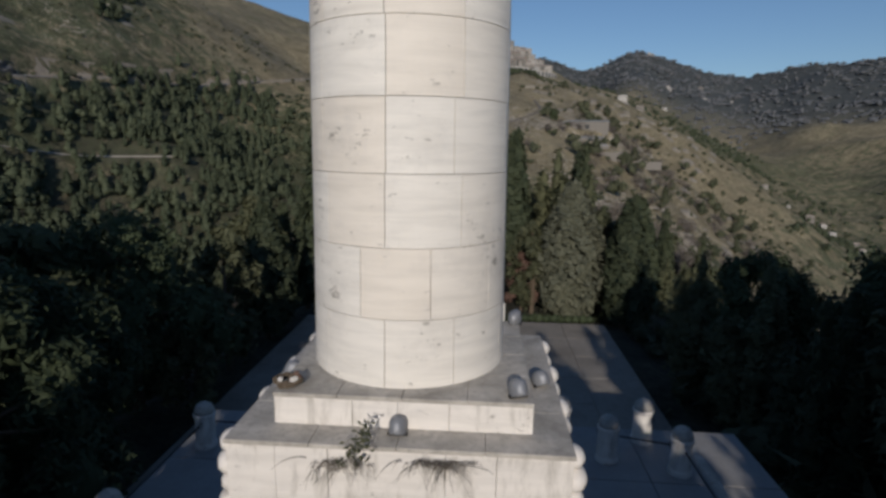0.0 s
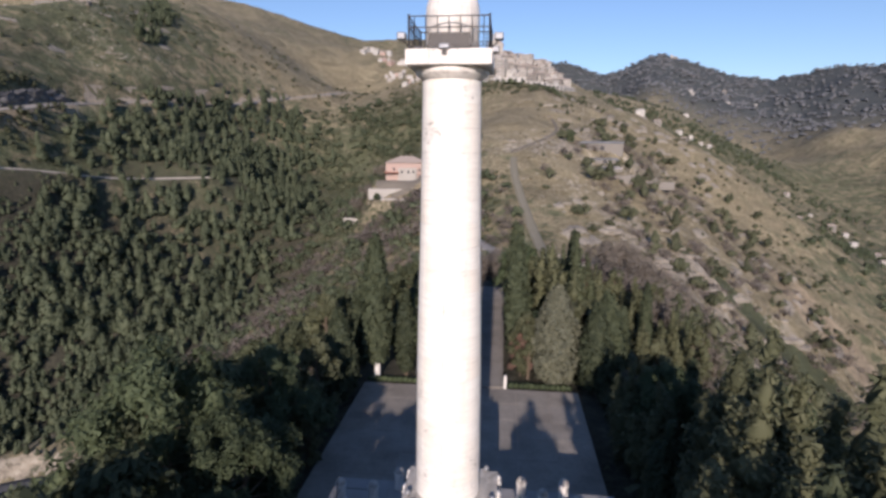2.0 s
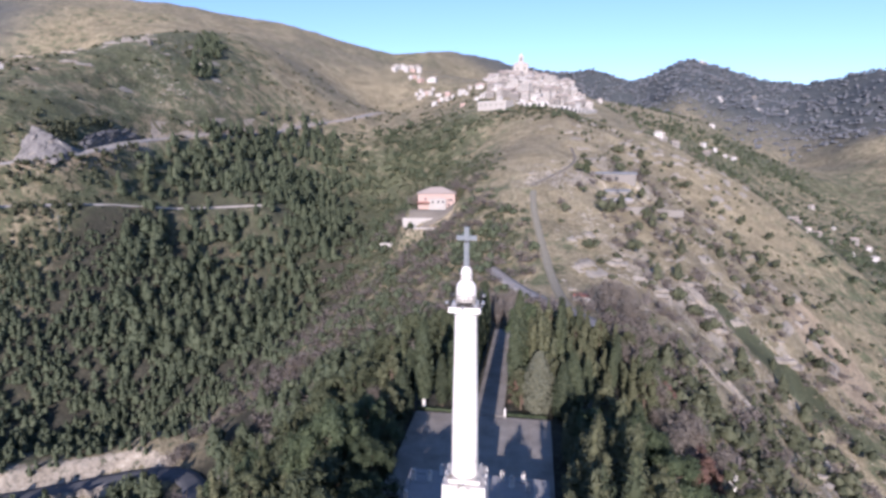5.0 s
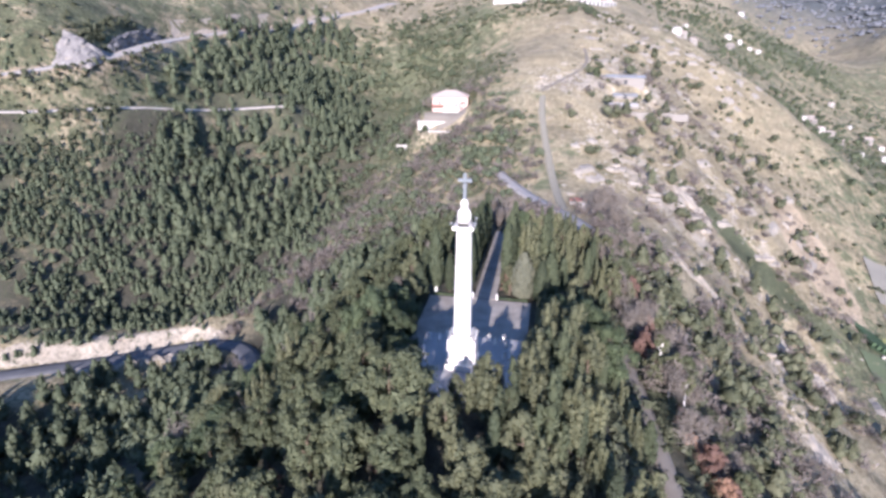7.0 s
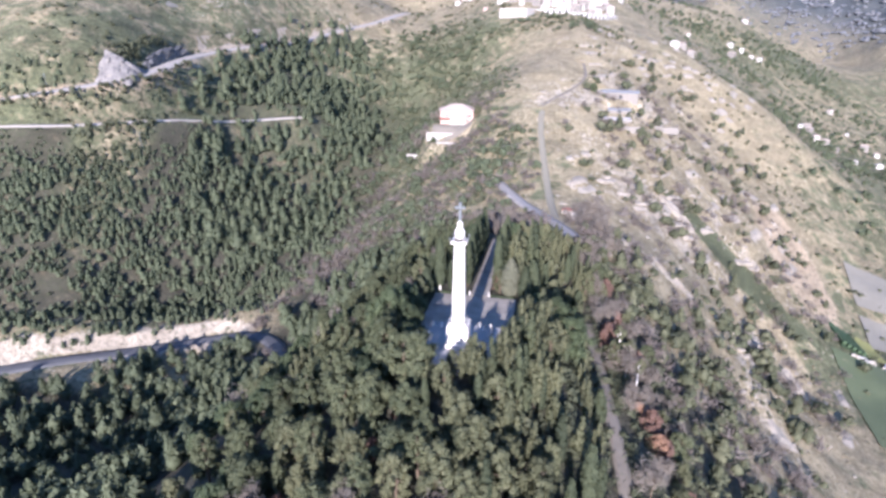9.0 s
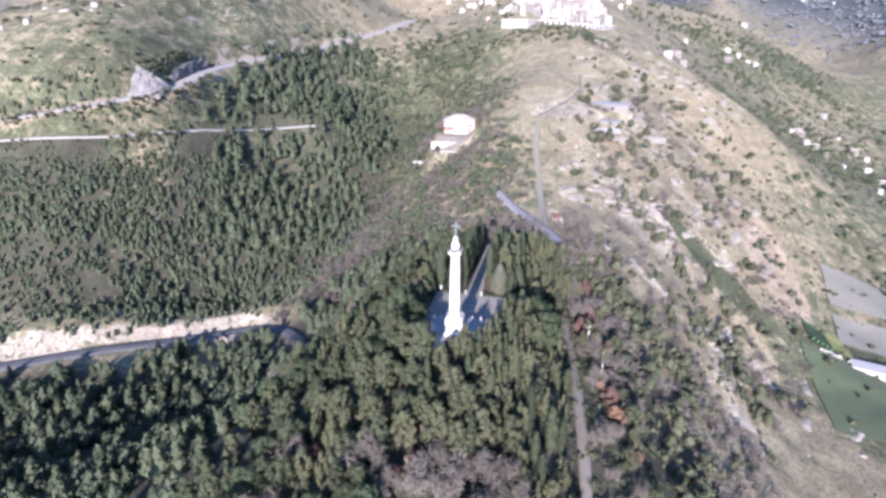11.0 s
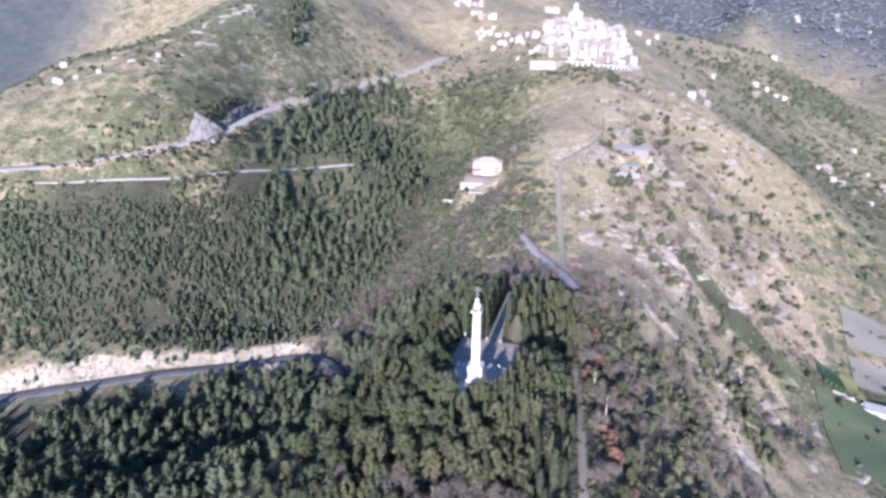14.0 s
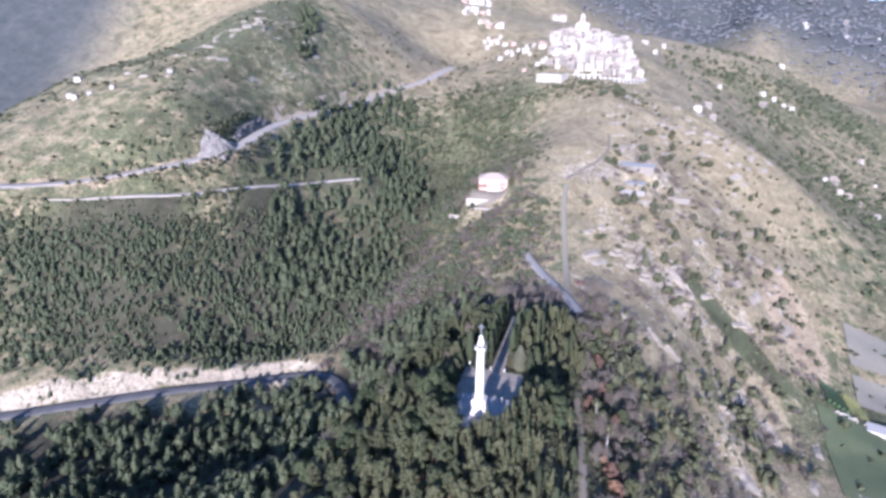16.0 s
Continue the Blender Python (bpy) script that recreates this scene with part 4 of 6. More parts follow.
def shell(centre, radii, n, rng, up=0.0):
    """Points on an ellipsoid's shell, with their outward directions."""
    d = rng.normal(0, 1, (n, 3))
    d[:, 2] += up
    d /= np.linalg.norm(d, axis=1)[:, None]
    return centre + d * radii * rng.uniform(0.78, 1.12, (n, 1)), d


def limb(bm, a, b, r0, r1, sides=6):
    a, b = Vector(a), Vector(b)
    q = (b - a).to_track_quat("Z", "Y").to_matrix().to_4x4()
    bmesh.ops.create_cone(bm, cap_ends=False, segments=sides, radius1=r0, radius2=r1, depth=(b - a).length, matrix=Matrix.Translation((a + b) / 2) @ q)


def trunk_mesh(name, height, r, tips, material, white=False):
    """A tapered, slightly bent trunk with limbs that reach into the clumps."""
    bm = bmesh.new()
    rng = random.Random(int(height * 100))
    p, pts = Vector((0, 0, -0.6)), [Vector((0, 0, -0.6))]
    for i in range(1, 6):
        p = Vector((rng.uniform(-0.12, 0.12) * i * 0.5, rng.uniform(-0.12, 0.12) * i * 0.5, height * i / 5))
        pts.append(p)
    for i, (a, b) in enumerate(zip(pts[:-1], pts[1:])):
        limb(bm, a, b, r * (1 - 0.17 * i), r * (1 - 0.17 * (i + 1)), 8)
    for tip in tips:
        tip = Vector(tip)
        foot = pts[2].lerp(pts[5], min(1, max(0, (tip.z - height * 0.55) / (height * 0.6))))
        limb(bm, foot, tip, r * 0.35, r * 0.1, 5)
    me = bpy.data.meshes.new(name)
    bm.to_mesh(me)
    bm.free()
    me.materials.append(material)
    return me


def pine_kind(h, spread, lobes, material, seed, flat=0.7, leaf=0.3, low=0.3, fine=1.0, pale=None):
    """Domed pine: many small brush-like tufts over an uneven egg-shaped crown, with gaps between."""
    rng = np.random.default_rng(seed)
    pieces, tips = [], []
    lobes = int(lobes * 2.9)
    lean = rng.normal(0, 0.12, 2) * spread
    for i in range(lobes):
        k = ((i + 0.5) / lobes) ** 0.85
        z = h * (low + (0.95 - low) * k)
        girth = spread * (math.sin(math.pi * min(1.0, 0.2 + 0.76 * k)) ** 0.75)
        reach = girth * rng.uniform(0.35, 0.92) * (1 if i < lobes - 2 else 0.15)
        a = i * 2.4 + rng.uniform(-0.7, 0.7)
        r = spread * rng.uniform(0.15, 0.26) * (1.1 - 0.35 * k)
        c = np.array([math.cos(a) * reach + lean[0] * k, math.sin(a) * reach + lean[1] * k, z + rng.normal(0, 0.02) * h])
        radii = np.array([r, r, r * flat * 1.35])
        pieces.append(lump(c, radii * 0.7, rng, 5, 3))
        pts, d = shell(c, radii, int((34 + 30 * r) * fine), rng, 0.6)
        pts = c + (pts - c) * rng.uniform(0.75, 1.2, (len(pts), 1))
        pieces.append(leaf_cards(pts, d * 0.7 + np.array([math.cos(a) * 0.35, math.sin(a) * 0.35, 0.45]), leaf, rng, 2.3))
        tips.append(c)
    v, f = merge(pieces)
    return trunk_mesh("trunk", h * 0.9, 0.035 * h * 0.8, tips[::4], pale or BARK), link_mesh("crown", v, f, material)


def plume_kind(h, spread, stems, material, seed, leaf=0.24, fine=1.0):
    """Bushy cypress or fir: a cluster of upright ragged plumes of uneven height."""
    rng = np.random.default_rng(seed)
    pieces = []
    for i in range(stems):
        a = i * 2.4 + rng.uniform(-0.4, 0.4)
        reach = spread * (0.0 if i == 0 else rng.uniform(0.35, 0.75))
        top = h * (1.0 if i == 0 else rng.uniform(0.5, 0.88))
        foot = h * rng.uniform(0.03, 0.2)
        g = spread * rng.uniform(0.34, 0.5)
        cx, cy = math.cos(a) * reach, math.sin(a) * reach
        levels = 6
        for j in range(levels):
            k = (j + 0.5) / levels
            w = g * math.sin(math.pi * (0.16 + 0.80 * k)) ** 0.7 * rng.uniform(0.8, 1.15)
            c = np.array([cx * (1 + 0.12 * k) + rng.normal(0, 0.08), cy * (1 + 0.12 * k) + rng.normal(0, 0.08), foot + (top - foot) * k])
            radii = np.array([w, w, (top - foot) / levels * 0.75])
            pieces.append(lump(c, radii * 0.82, rng, 6, 3))
            pts, d = shell(c, radii, int((26 + 26 * w) * fine), rng, 0.5)
            pieces.append(leaf_cards(pts, d + np.array([0, 0, 0.5]), leaf, rng, 2.3))
    v, f = merge(pieces)
    return trunk_mesh("trunk", h * 0.7, 0.14 + 0.008 * h, [], BARK), link_mesh("crown", v, f, material)


def cypress_kind(h, r, material, seed, conical=0.35, leaf=0.3, foot=0.08, trunk_material=None, n=1500):
    """Columnar cypress: upright flame-shaped crown with a ragged edge."""
    rng = np.random.default_rng(seed)
    pieces = []

    def girth(k):
        return r * (np.sin(np.pi * np.clip(k * 0.86 + 0.1, 0, 1)) ** 0.6) * (1 - conical * k)

    levels = 9
    for i in range(levels):
        k = (i + 0.5) / levels
        g = float(girth(k))
        c = np.array([rng.normal(0, 0.06), rng.normal(0, 0.06), h * (foot + (1 - foot) * k)])
        pieces.append(lump(c, np.array([g * 0.85, g * 0.85, h / levels * 0.85]), rng, 9, 4))
    k = rng.uniform(0, 1, n) ** 0.9
    a = rng.uniform(0, 2 * np.pi, n)
    ridge = 1 + 0.16 * np.sin(a * 5 + 3 * np.sin(k * 9)) + rng.normal(0, 0.08, n)
    g = girth(k) * ridge
    pts = np.stack([np.cos(a) * g, np.sin(a) * g, h * (foot + (1 - foot) * k)], 1)
    d = np.stack([np.cos(a), np.sin(a), np.full(n, 0.5)], 1)
    pieces.append(leaf_cards(pts, d, leaf, rng, 2.2))
    v, f = merge(pieces)
    return trunk_mesh("trunk", h * 0.7, 0.16 + 0.008 * h, [], trunk_material or BARK), link_mesh("crown", v, f, material)


def twig_kind(h, spread, material, seed):
    """Leafless shrub or tree: a cloud of fine upright twigs round forking limbs."""
    rng = np.random.default_rng(seed)
    tips = [np.array([rng.normal(0, spread * 0.4), rng.normal(0, spread * 0.4), h * rng.uniform(0.6, 0.95)]) for _ in range(9)]
    pieces = []
    for c in tips:
        n = 150
        pts = c + rng.normal(0, 1, (n, 3)) * np.array([spread * 0.25, spread * 0.25, h * 0.16])
        d = rng.normal(0, 1, (n, 3))
        v, f = leaf_cards(pts, d, 0.16, rng, 6.0)
        pieces.append((v, f))
    v, f = merge(pieces)
    return trunk_mesh("trunk", h * 0.75, 0.02 * h, tips, BARK), link_mesh("crown", v, f, material)


KINDS = {
    "pine": [("domed green pine with soft clumps of needles", "pine tree", pine_kind(10.0, 4.2, 15, PINE_A, 1)),
             ("domed green pine with soft clumps of needles", "pine tree", pine_kind(9.0, 3.6, 13, PINE_A, 2, 0.8)),
             ("broad spreading pine with grey-green needles", "pine tree", pine_kind(9.5, 5.0, 19, PINE_A, 3, 0.65, 0.3, 0.25)),
             ("tall slender pine with grey-green needles", "pine tree", pine_kind(11.5, 2.8, 15, PINE_A, 4, 1.0, 0.28, 0.2))],
    "yellow": [("yellowish green pine with soft clumps of needles", "pine tree", pine_kind(8.5, 3.0, 14, PINE_B, 5, 0.85, 0.28, 0.2)),
               ("conical yellowish green pine tree", "pine tree", pine_kind(9.5, 2.5, 15, PINE_B, 6, 1.0, 0.27, 0.12))],
    "plume": [("bushy olive-green cypress with several upright plumes", "cypress", plume_kind(9.5, 1.9, 6, PINE_B, 31)),
              ("bushy olive-green cypress with several upright plumes", "cypress", plume_kind(8.0, 1.7, 5, PINE_B, 32)),
              ("tall dark green cypress with ragged upright plumes", "cypress", plume_kind(10.5, 1.7, 5, PINE_A, 33)),
              ("broad olive-green cypress with ragged upright plumes", "cypress", plume_kind(8.5, 2.4, 8, PINE_B, 34))],
    "near_plume": [("olive-green cypress with dense fine upright plumes", "cypress", plume_kind(9.0, 2.1, 7, PINE_B, 35, 0.14, 2.6)),
                   ("dark green cypress with dense fine upright plumes", "cypress", plume_kind(8.6, 1.9, 6, CYPRESS, 36, 0.14, 2.6))],
    "pale_trunk": [("sparse pine with a tall bare pale trunk", "pine tree", pine_kind(11.0, 1.9, 6, PINE_B, 41, 0.7, 0.25, 0.72, 1.0, WHITEWASH))],
    "oak": [("dark evergreen oak with a dense rounded crown", "oak tree", pine_kind(8.0, 4.0, 15, OAK, 7, 0.85, 0.3, 0.2)),
            ("dark evergreen oak with a dense rounded crown", "oak tree", pine_kind(7.0, 3.4, 13, OAK, 8, 0.9, 0.28, 0.15))],
    "near_oak": [("dark evergreen oak with a dense fine-leaved crown", "oak tree", pine_kind(8.0, 4.0, 17, OAK, 27, 0.8, 0.12, 0.16, 4.2)),
                 ("dark evergreen oak with a dense fine-leaved crown", "oak tree", pine_kind(7.0, 3.5, 15, OAK, 28, 0.85, 0.115, 0.13, 4.2))],
    "cypress": [("tall narrow dark green cypress", "cypress", cypress_kind(10.5, 0.95, CYPRESS, 9)),
                ("tall narrow dark green cypress", "cypress", cypress_kind(9.0, 1.05, CYPRESS, 10, 0.3)),
                ("broad conical green cypress", "cypress", cypress_kind(8.5, 1.7, CYPRESS, 11, 0.55, 0.34))],
    "white_trunk": [("tall narrow cypress with a whitewashed trunk", "cypress", cypress_kind(9.8, 1.0, CYPRESS, 12, 0.3, 0.3, 0.13, WHITEWASH))],
    "blue": [("broad blue-grey conical cypress", "cypress", cypress_kind(7.2, 2.0, BLUE_CYPRESS, 13, 0.55, 0.2, 0.06, WHITEWASH, 4200))],
    "bare": [("leafless grey-brown tree with fine twigs", "bare tree", twig_kind(6.5, 2.6, BARE, 14)), ("leafless grey-brown shrub with fine twigs", "bare tree", twig_kind(4.2, 2.4, BARE, 15))],
    "orange": [("bright orange-brown shrub with withered leaves", "shrub", pine_kind(4.6, 2.1, 9, WITHERED, 18, 0.9, 0.24, 0.05))],
    "russet": [("rusty brown dead pine tree", "dead tree", pine_kind(7.0, 2.3, 11, RUSSET, 16, 0.9, 0.28, 0.2)), ("small russet shrub with dead leaves", "dead tree", pine_kind(4.0, 2.0, 9, RUSSET, 17, 0.8, 0.24, 0.1))],
}


def plant(kind, variant, x, y, size=1.0, turn=0.0, z=None):
    """One tree as a thing of its own, standing on the ground."""
    label, category, (trunk, crown) = KINDS[kind][variant % len(KINDS[kind])]
    if z is None:
        z = float(ground(x, y)) - 0.1
    m = pose(x, y, z, 0, 0, turn) @ Matrix.Diagonal((size, size, size * (0.94 + 0.12 * ((turn * 0.37) % 1)), 1))
    name = {"cypress": "cypress", "plume": "cypress", "near_plume": "cypress", "white_trunk": "cypress", "blue": "cypress", "bare": "bare_tree", "orange": "shrub", "russet": "dead_tree", "oak": "oak_tree", "near_oak": "oak_tree"}.get(kind, "pine_tree")
    tree = thing(name, m, label, category, "trees on the monument hill")
    part("trunk", trunk, None, tree)
    part("crown", crown, None, tree, soft=True)
    return tree


# Trees that stand out one by one: kind, variant, x, y, size, turn.
SPECIMENS = [
    ("white_trunk", 0, -10.3, 35.6, 1.3, 10), ("cypress", 1, -7.7, 36.3, 0.86, 50), ("cypress", 0, -5.6, 36.2, 1.17, 130), ("cypress", 0, -4.4, 40, 1.14, 200),
    ("yellow", 1, -14.7, 34.8, 0.93, 70), ("cypress", 1, -13.1, 40, 0.93, 15), ("cypress", 0, -15.4, 41.7, 0.87, 25),
    ("russet", 0, 2.9, 37.8, 0.58, 40), ("blue", 0, 6, 36.6, 1.28, 20), ("yellow", 1, 3.6, 37.1, 0.72, 160), ("yellow", 0, 8.6, 38.8, 0.93, 220),
    ("cypress", 0, 2.5, 42.3, 1.17, 75), ("cypress", 1, 2.8, 46.4, 1.19, 15), ("cypress", 0, 2.7, 51.1, 1.22, 145), ("cypress", 1, 2.9, 56.3, 1.17, 215), ("cypress", 0, 2.7, 61.5, 1.22, 255),
    ("cypress", 0, -4.4, 45.2, 1.22, 65), ("cypress", 1, -4.7, 50.5, 1.28, 35), ("cypress", 0, -4.4, 55.7, 1.22, 175), ("cypress", 1, -4.6, 62.1, 1.28, 235), ("cypress", 0, -4.3, 68.5, 1.22, 285),
    ("pine", 2, -7.6, -5.6, 1.08, 30), ("pine", 0, -12.4, -1, 0.95, 80), ("pine", 1, -13.2, 5, 0.8, 200), ("near_oak", 0, -10.4, 9.6, 0.85, 190), ("near_oak", 1, -12.8, 14.4, 0.95, 50), ("near_oak", 0, -14, 20.5, 1, 270),
    ("yellow", 0, -11.4, 20.2, 0.5, 320), ("yellow", 1, -12.4, 25.4, 0.8, 60), ("cypress", 2, -12.2, 30.2, 0.95, 20), ("near_oak", 1, -14.6, 10.5, 1.4, 110), ("pine", 0, -16, 17, 0.85, 15), ("oak", 0, -9.6, 3, 0.62, 40), ("near_oak", 1, -9.4, 6.4, 0.55, 140),
    ("plume", 3, 3.8, -5, 1.02, 15), ("plume", 1, -3.4, -8.2, 0.85, 100), ("yellow", 1, -0.4, -8.8, 0.8, 200), ("plume", 0, 1.2, -12.5, 0.7, 250), ("plume", 2, 6.8, -8, 1.15, 300), ("cypress", 0, 5.6, -8.6, 0.7, 33), ("plume", 0, 8.6, -5.2, 1.2, 133),
    ("yellow", 0, 3.6, -16, 1.05, 45), ("yellow", 0, 7.8, -15.2, 0.72, 150), ("pine", 1, -5, -14, 0.9, 12), ("pine", 0, -11.5, -12, 1.02, 244), ("pine", 2, -17, -8, 1.0, 140), ("cypress", 0, -2.6, -12.4, 0.7, 44), ("cypress", 1, -4.4, -11, 0.7, 144),
    ("plume", 0, 9.4, -1.6, 1.12, 15), ("near_plume", 1, 10.4, 3.2, 1.0, 65), ("near_plume", 0, 10.2, 7.2, 1.05, 115), ("plume", 2, 12.2, -0.4, 1.2, 165), ("near_plume", 0, 11, 11.4, 1.1, 215), ("near_plume", 0, 13.6, 6.6, 1.25, 265), ("near_plume", 1, 9.9, 15.8, 0.75, 315), ("near_plume", 0, 13.6, 14, 1.2, 5), ("near_plume", 0, 10.6, 20.4, 0.78, 55), ("near_plume", 1, 13.4, 18.2, 0.85, 105), ("near_plume", 0, 10, 25, 0.75, 155), ("cypress", 0, 11.6, -4.4, 0.8, 205), ("plume", 0, 13.8, -6, 1.1, 255), ("plume", 2, 11, -9.4, 1.15, 305), ("yellow", 1, 15.6, 3, 0.85, 35), ("yellow", 0, 16, 10, 0.9, 85),
    ("cypress", 2, 9.3, 35.2, 0.93, 5), ("cypress", 2, 10.9, 39.4, 1.11, 45), ("plume", 1, 8.1, 42.9, 1.17, 75), ("plume", 0, 6.3, 47.6, 1.22, 125), ("plume", 2, 9.5, 52.2, 1.17, 175), ("plume", 3, 6, 58.1, 1.17, 225), ("cypress", 0, 10.2, 60.4, 1.17, 275), ("plume", 0, 22.6, 58, 0.9, 10), ("plume", 2, 24.6, 63, 1, 60), ("bare", 0, 26, 58.5, 1, 110), ("plume", 1, 21.5, 66.5, 0.95, 160), ("bare", 0, 25, 71, 1.1, 210), ("plume", 3, 21.8, 75, 0.95, 260), ("bare", 0, 25.5, 82, 1.2, 310),
    ("yellow", 0, 6.6, -19.6, 1.15, 15), ("yellow", 0, 1.6, -24, 1.1, 95), ("yellow", 1, 10.2, -22.4, 0.95, 175), ("yellow", 0, 15.2, -21, 1.0, 255), ("yellow", 0, -3.4, -25.5, 0.9, 335), ("yellow", 0, 6, -25.6, 0.95, 55),
    ("bare", 0, 3.4, -30, 0.9, 20), ("bare", 1, 7, -31, 1.1, 70), ("bare", 0, 10.6, -28.6, 0.9, 120), ("bare", 1, 14, -27, 1.1, 170), ("russet", 1, -0.6, -30.6, 1.1, 220), ("bare", 1, 0.8, -34, 1.2, 270), ("bare", 0, 5.4, -35, 0.9, 320), ("russet", 1, 9, -34, 0.9, 10), ("bare", 1, 12.8, -32.6, 1.2, 60), ("bare", 0, 17.6, -30, 0.9, 110), ("bare", 0, -4, -35, 0.8, 160),
    ("orange", 0, 36.4, 8.6, 1.2, 30), ("orange", 0, 33.6, 16.5, 0.6, 140),
    ("near_oak", 0, 15.4, 19.4, 1.2, 20), ("near_oak", 1, 18.4, 24.4, 1.3, 80), ("near_oak", 0, 13, 24, 1.0, 140), ("near_oak", 1, 19, 15.4, 1.3, 200),
    ("pale_trunk", 0, 30.6, 30.5, 0.95, 0), ("pale_trunk", 0, 32.4, 27.8, 1, 120), ("pale_trunk", 0, 34.6, 26, 0.9, 240), ("russet", 0, 35.6, 12.5, 1.05, 160), ("russet", 1, 37.5, 9, 1.3, 20), ("yellow", 0, 39, 20, 0.7, 75), ("russet", 0, 33, 22, 0.6, 275), ("bare", 0, 29, 44, 1, 35), ("russet", 0, 28.6, 37.5, 0.85, 100),
    ("russet", 0, 28.5, 34, 1, 60), ("bare", 0, 31.5, 26, 1.1, 90), ("bare", 0, 33, 30, 1, 190),
    ("bare", 0, -64, 250, 1.0, 10), ("bare", 0, -70, 258, 1.2, 60), ("bare", 0, -60, 262, 1.0, 110), ("yellow", 0, -33, 250, 0.7, 160), ("oak", 1, -57, 238, 0.6, 210), ("oak", 0, -40, 238, 0.5, 260), ("oak", 1, 34, 282, 0.9, 310), ("oak", 0, 62, 276, 0.6, 20), ("bare", 0, 26, 128, 1.2, 75), ("bare", 0, 29, 122, 1.3, 125), ("bare", 0, 32, 128, 1.1, 175), ("bare", 0, -6, 104, 1.1, 30), ("bare", 0, -11, 112, 1.2, 80), ("bare", 0, -1, 116, 1, 130), ("bare", 0, 31, 108, 1.2, 230), ("bare", 0, 34, 98, 1.1, 280), ("bare", 0, 30, 90, 1, 330),
]
for row in SPECIMENS:
    plant(*row)


def build_court_edging(x0, x1):
    """Low dark leaf mounds added in place of the dark edging along the rear edge of the court."""
    rng = np.random.default_rng(int(abs(x0) * 10))
    pieces = []
    for k in range(int((x1 - x0) / 0.45)):
        c = np.array([x0 + 0.45 * k + 0.2, 33.95, COURT + 0.1])
        pieces.append(lump(c, np.array([0.32, 0.24, 0.24]), rng, 7, 4))
        pts, d = shell(c, np.array([0.36, 0.28, 0.28]), 26, rng, 0.3)
        pieces.append(leaf_cards(pts, d, 0.13, rng))
    v, f = merge(pieces)
    tagged(part("hedge", link_mesh("hedge", v, f, OAK), None), "row of leaf mounds in place of the low dark court edging", "hedge")


build_court_edging(-10.7, -3.2)
build_court_edging(1.8, 7.6)


def clear_of_paths(x, y, margin=1.5):
    if (-12.6 < x < 9.2 and 12.8 < y < 35) or (-8.6 < x < 8.0 and -4.5 < y < 14):
        return False
    if abs(x + 0.7) < 3.0 and 20 < y < 80:
        return False
    return all(float(near_line(np.array([x]), np.array([y]), line)[0][0]) > half + margin for line, half in ROADS)


def line_track():
    """Conifers between the court and the track."""
    rng = random.Random(41)
    for i in range(34):
        x, y = rng.uniform(12, 22.5), -16 + 3.1 * i + rng.uniform(-1, 1)
        if clear_of_paths(x, y, 0.8):
            SPECIMENS.append(("", 0, x, y))
            plant(rng.choice(["plume", "plume", "plume", "yellow", "cypress"]), rng.randrange(4), x, y, rng.uniform(0.68, 0.95), rng.uniform(0, 360))


line_track()


def scatter_trees():
    rng = random.Random(77)
    placed = [(r[2], r[3]) for r in SPECIMENS]
    made = 0
    for attempt in range(6000):
        if made >= 275:
            break
        x, y = rng.uniform(-62, 46), rng.uniform(-52, 100)
        edge = math.hypot((x + 6) / 52, (y - 22) / 74)
        if edge > 1 + rng.uniform(-0.15, 0.1):
            continue
        gap = 2.3 if x > 4 else 3.2
        if any((x - a) ** 2 + (y - b) ** 2 < gap * gap for a, b in placed) or not clear_of_paths(x, y):
            continue
        placed.append((x, y))
        mixed = float(fbm(x, y, 16, 2, 31)) + rng.uniform(-0.2, 0.2)
        if x > 26:
            kind = "bare" if mixed < 0.5 else rng.choice(["pine", "bare", "russet", "yellow"])
        elif x > 5:
            kind = rng.choice(["plume", "plume", "plume", "cypress", "yellow"])
        elif y > 74:
            kind = "bare" if mixed < 0.55 else rng.choice(["oak", "pine"])
        else:
            kind = "oak" if mixed < 0.34 else ("plume" if mixed > 0.72 else rng.choice(["pine", "pine", "pine", "oak", "yellow", "bare"]))
        size = rng.uniform(0.72, 1.08) * (0.85 if x > 26 else 1.0)
        if -22 < x < 24 and -5 < y < 60:
            size *= 0.7
        plant(kind, rng.randrange(4), x, y, size, rng.uniform(0, 360))
        made += 1
    fill = 0
    for attempt in range(3000):
        x, y = rng.uniform(-26, 24), rng.uniform(-52, -8)
        if fill >= 34:
            break
        if any((x - a) ** 2 + (y - b) ** 2 < 6.2 for a, b in placed) or not clear_of_paths(x, y):
            continue
        placed.append((x, y))
        plant(rng.choice(["yellow", "pine", "pine", "plume", "russet", "cypress", "yellow"]), rng.randrange(4), x, y, rng.uniform(0.6, 0.9), rng.uniform(0, 360))
        fill += 1


scatter_trees()


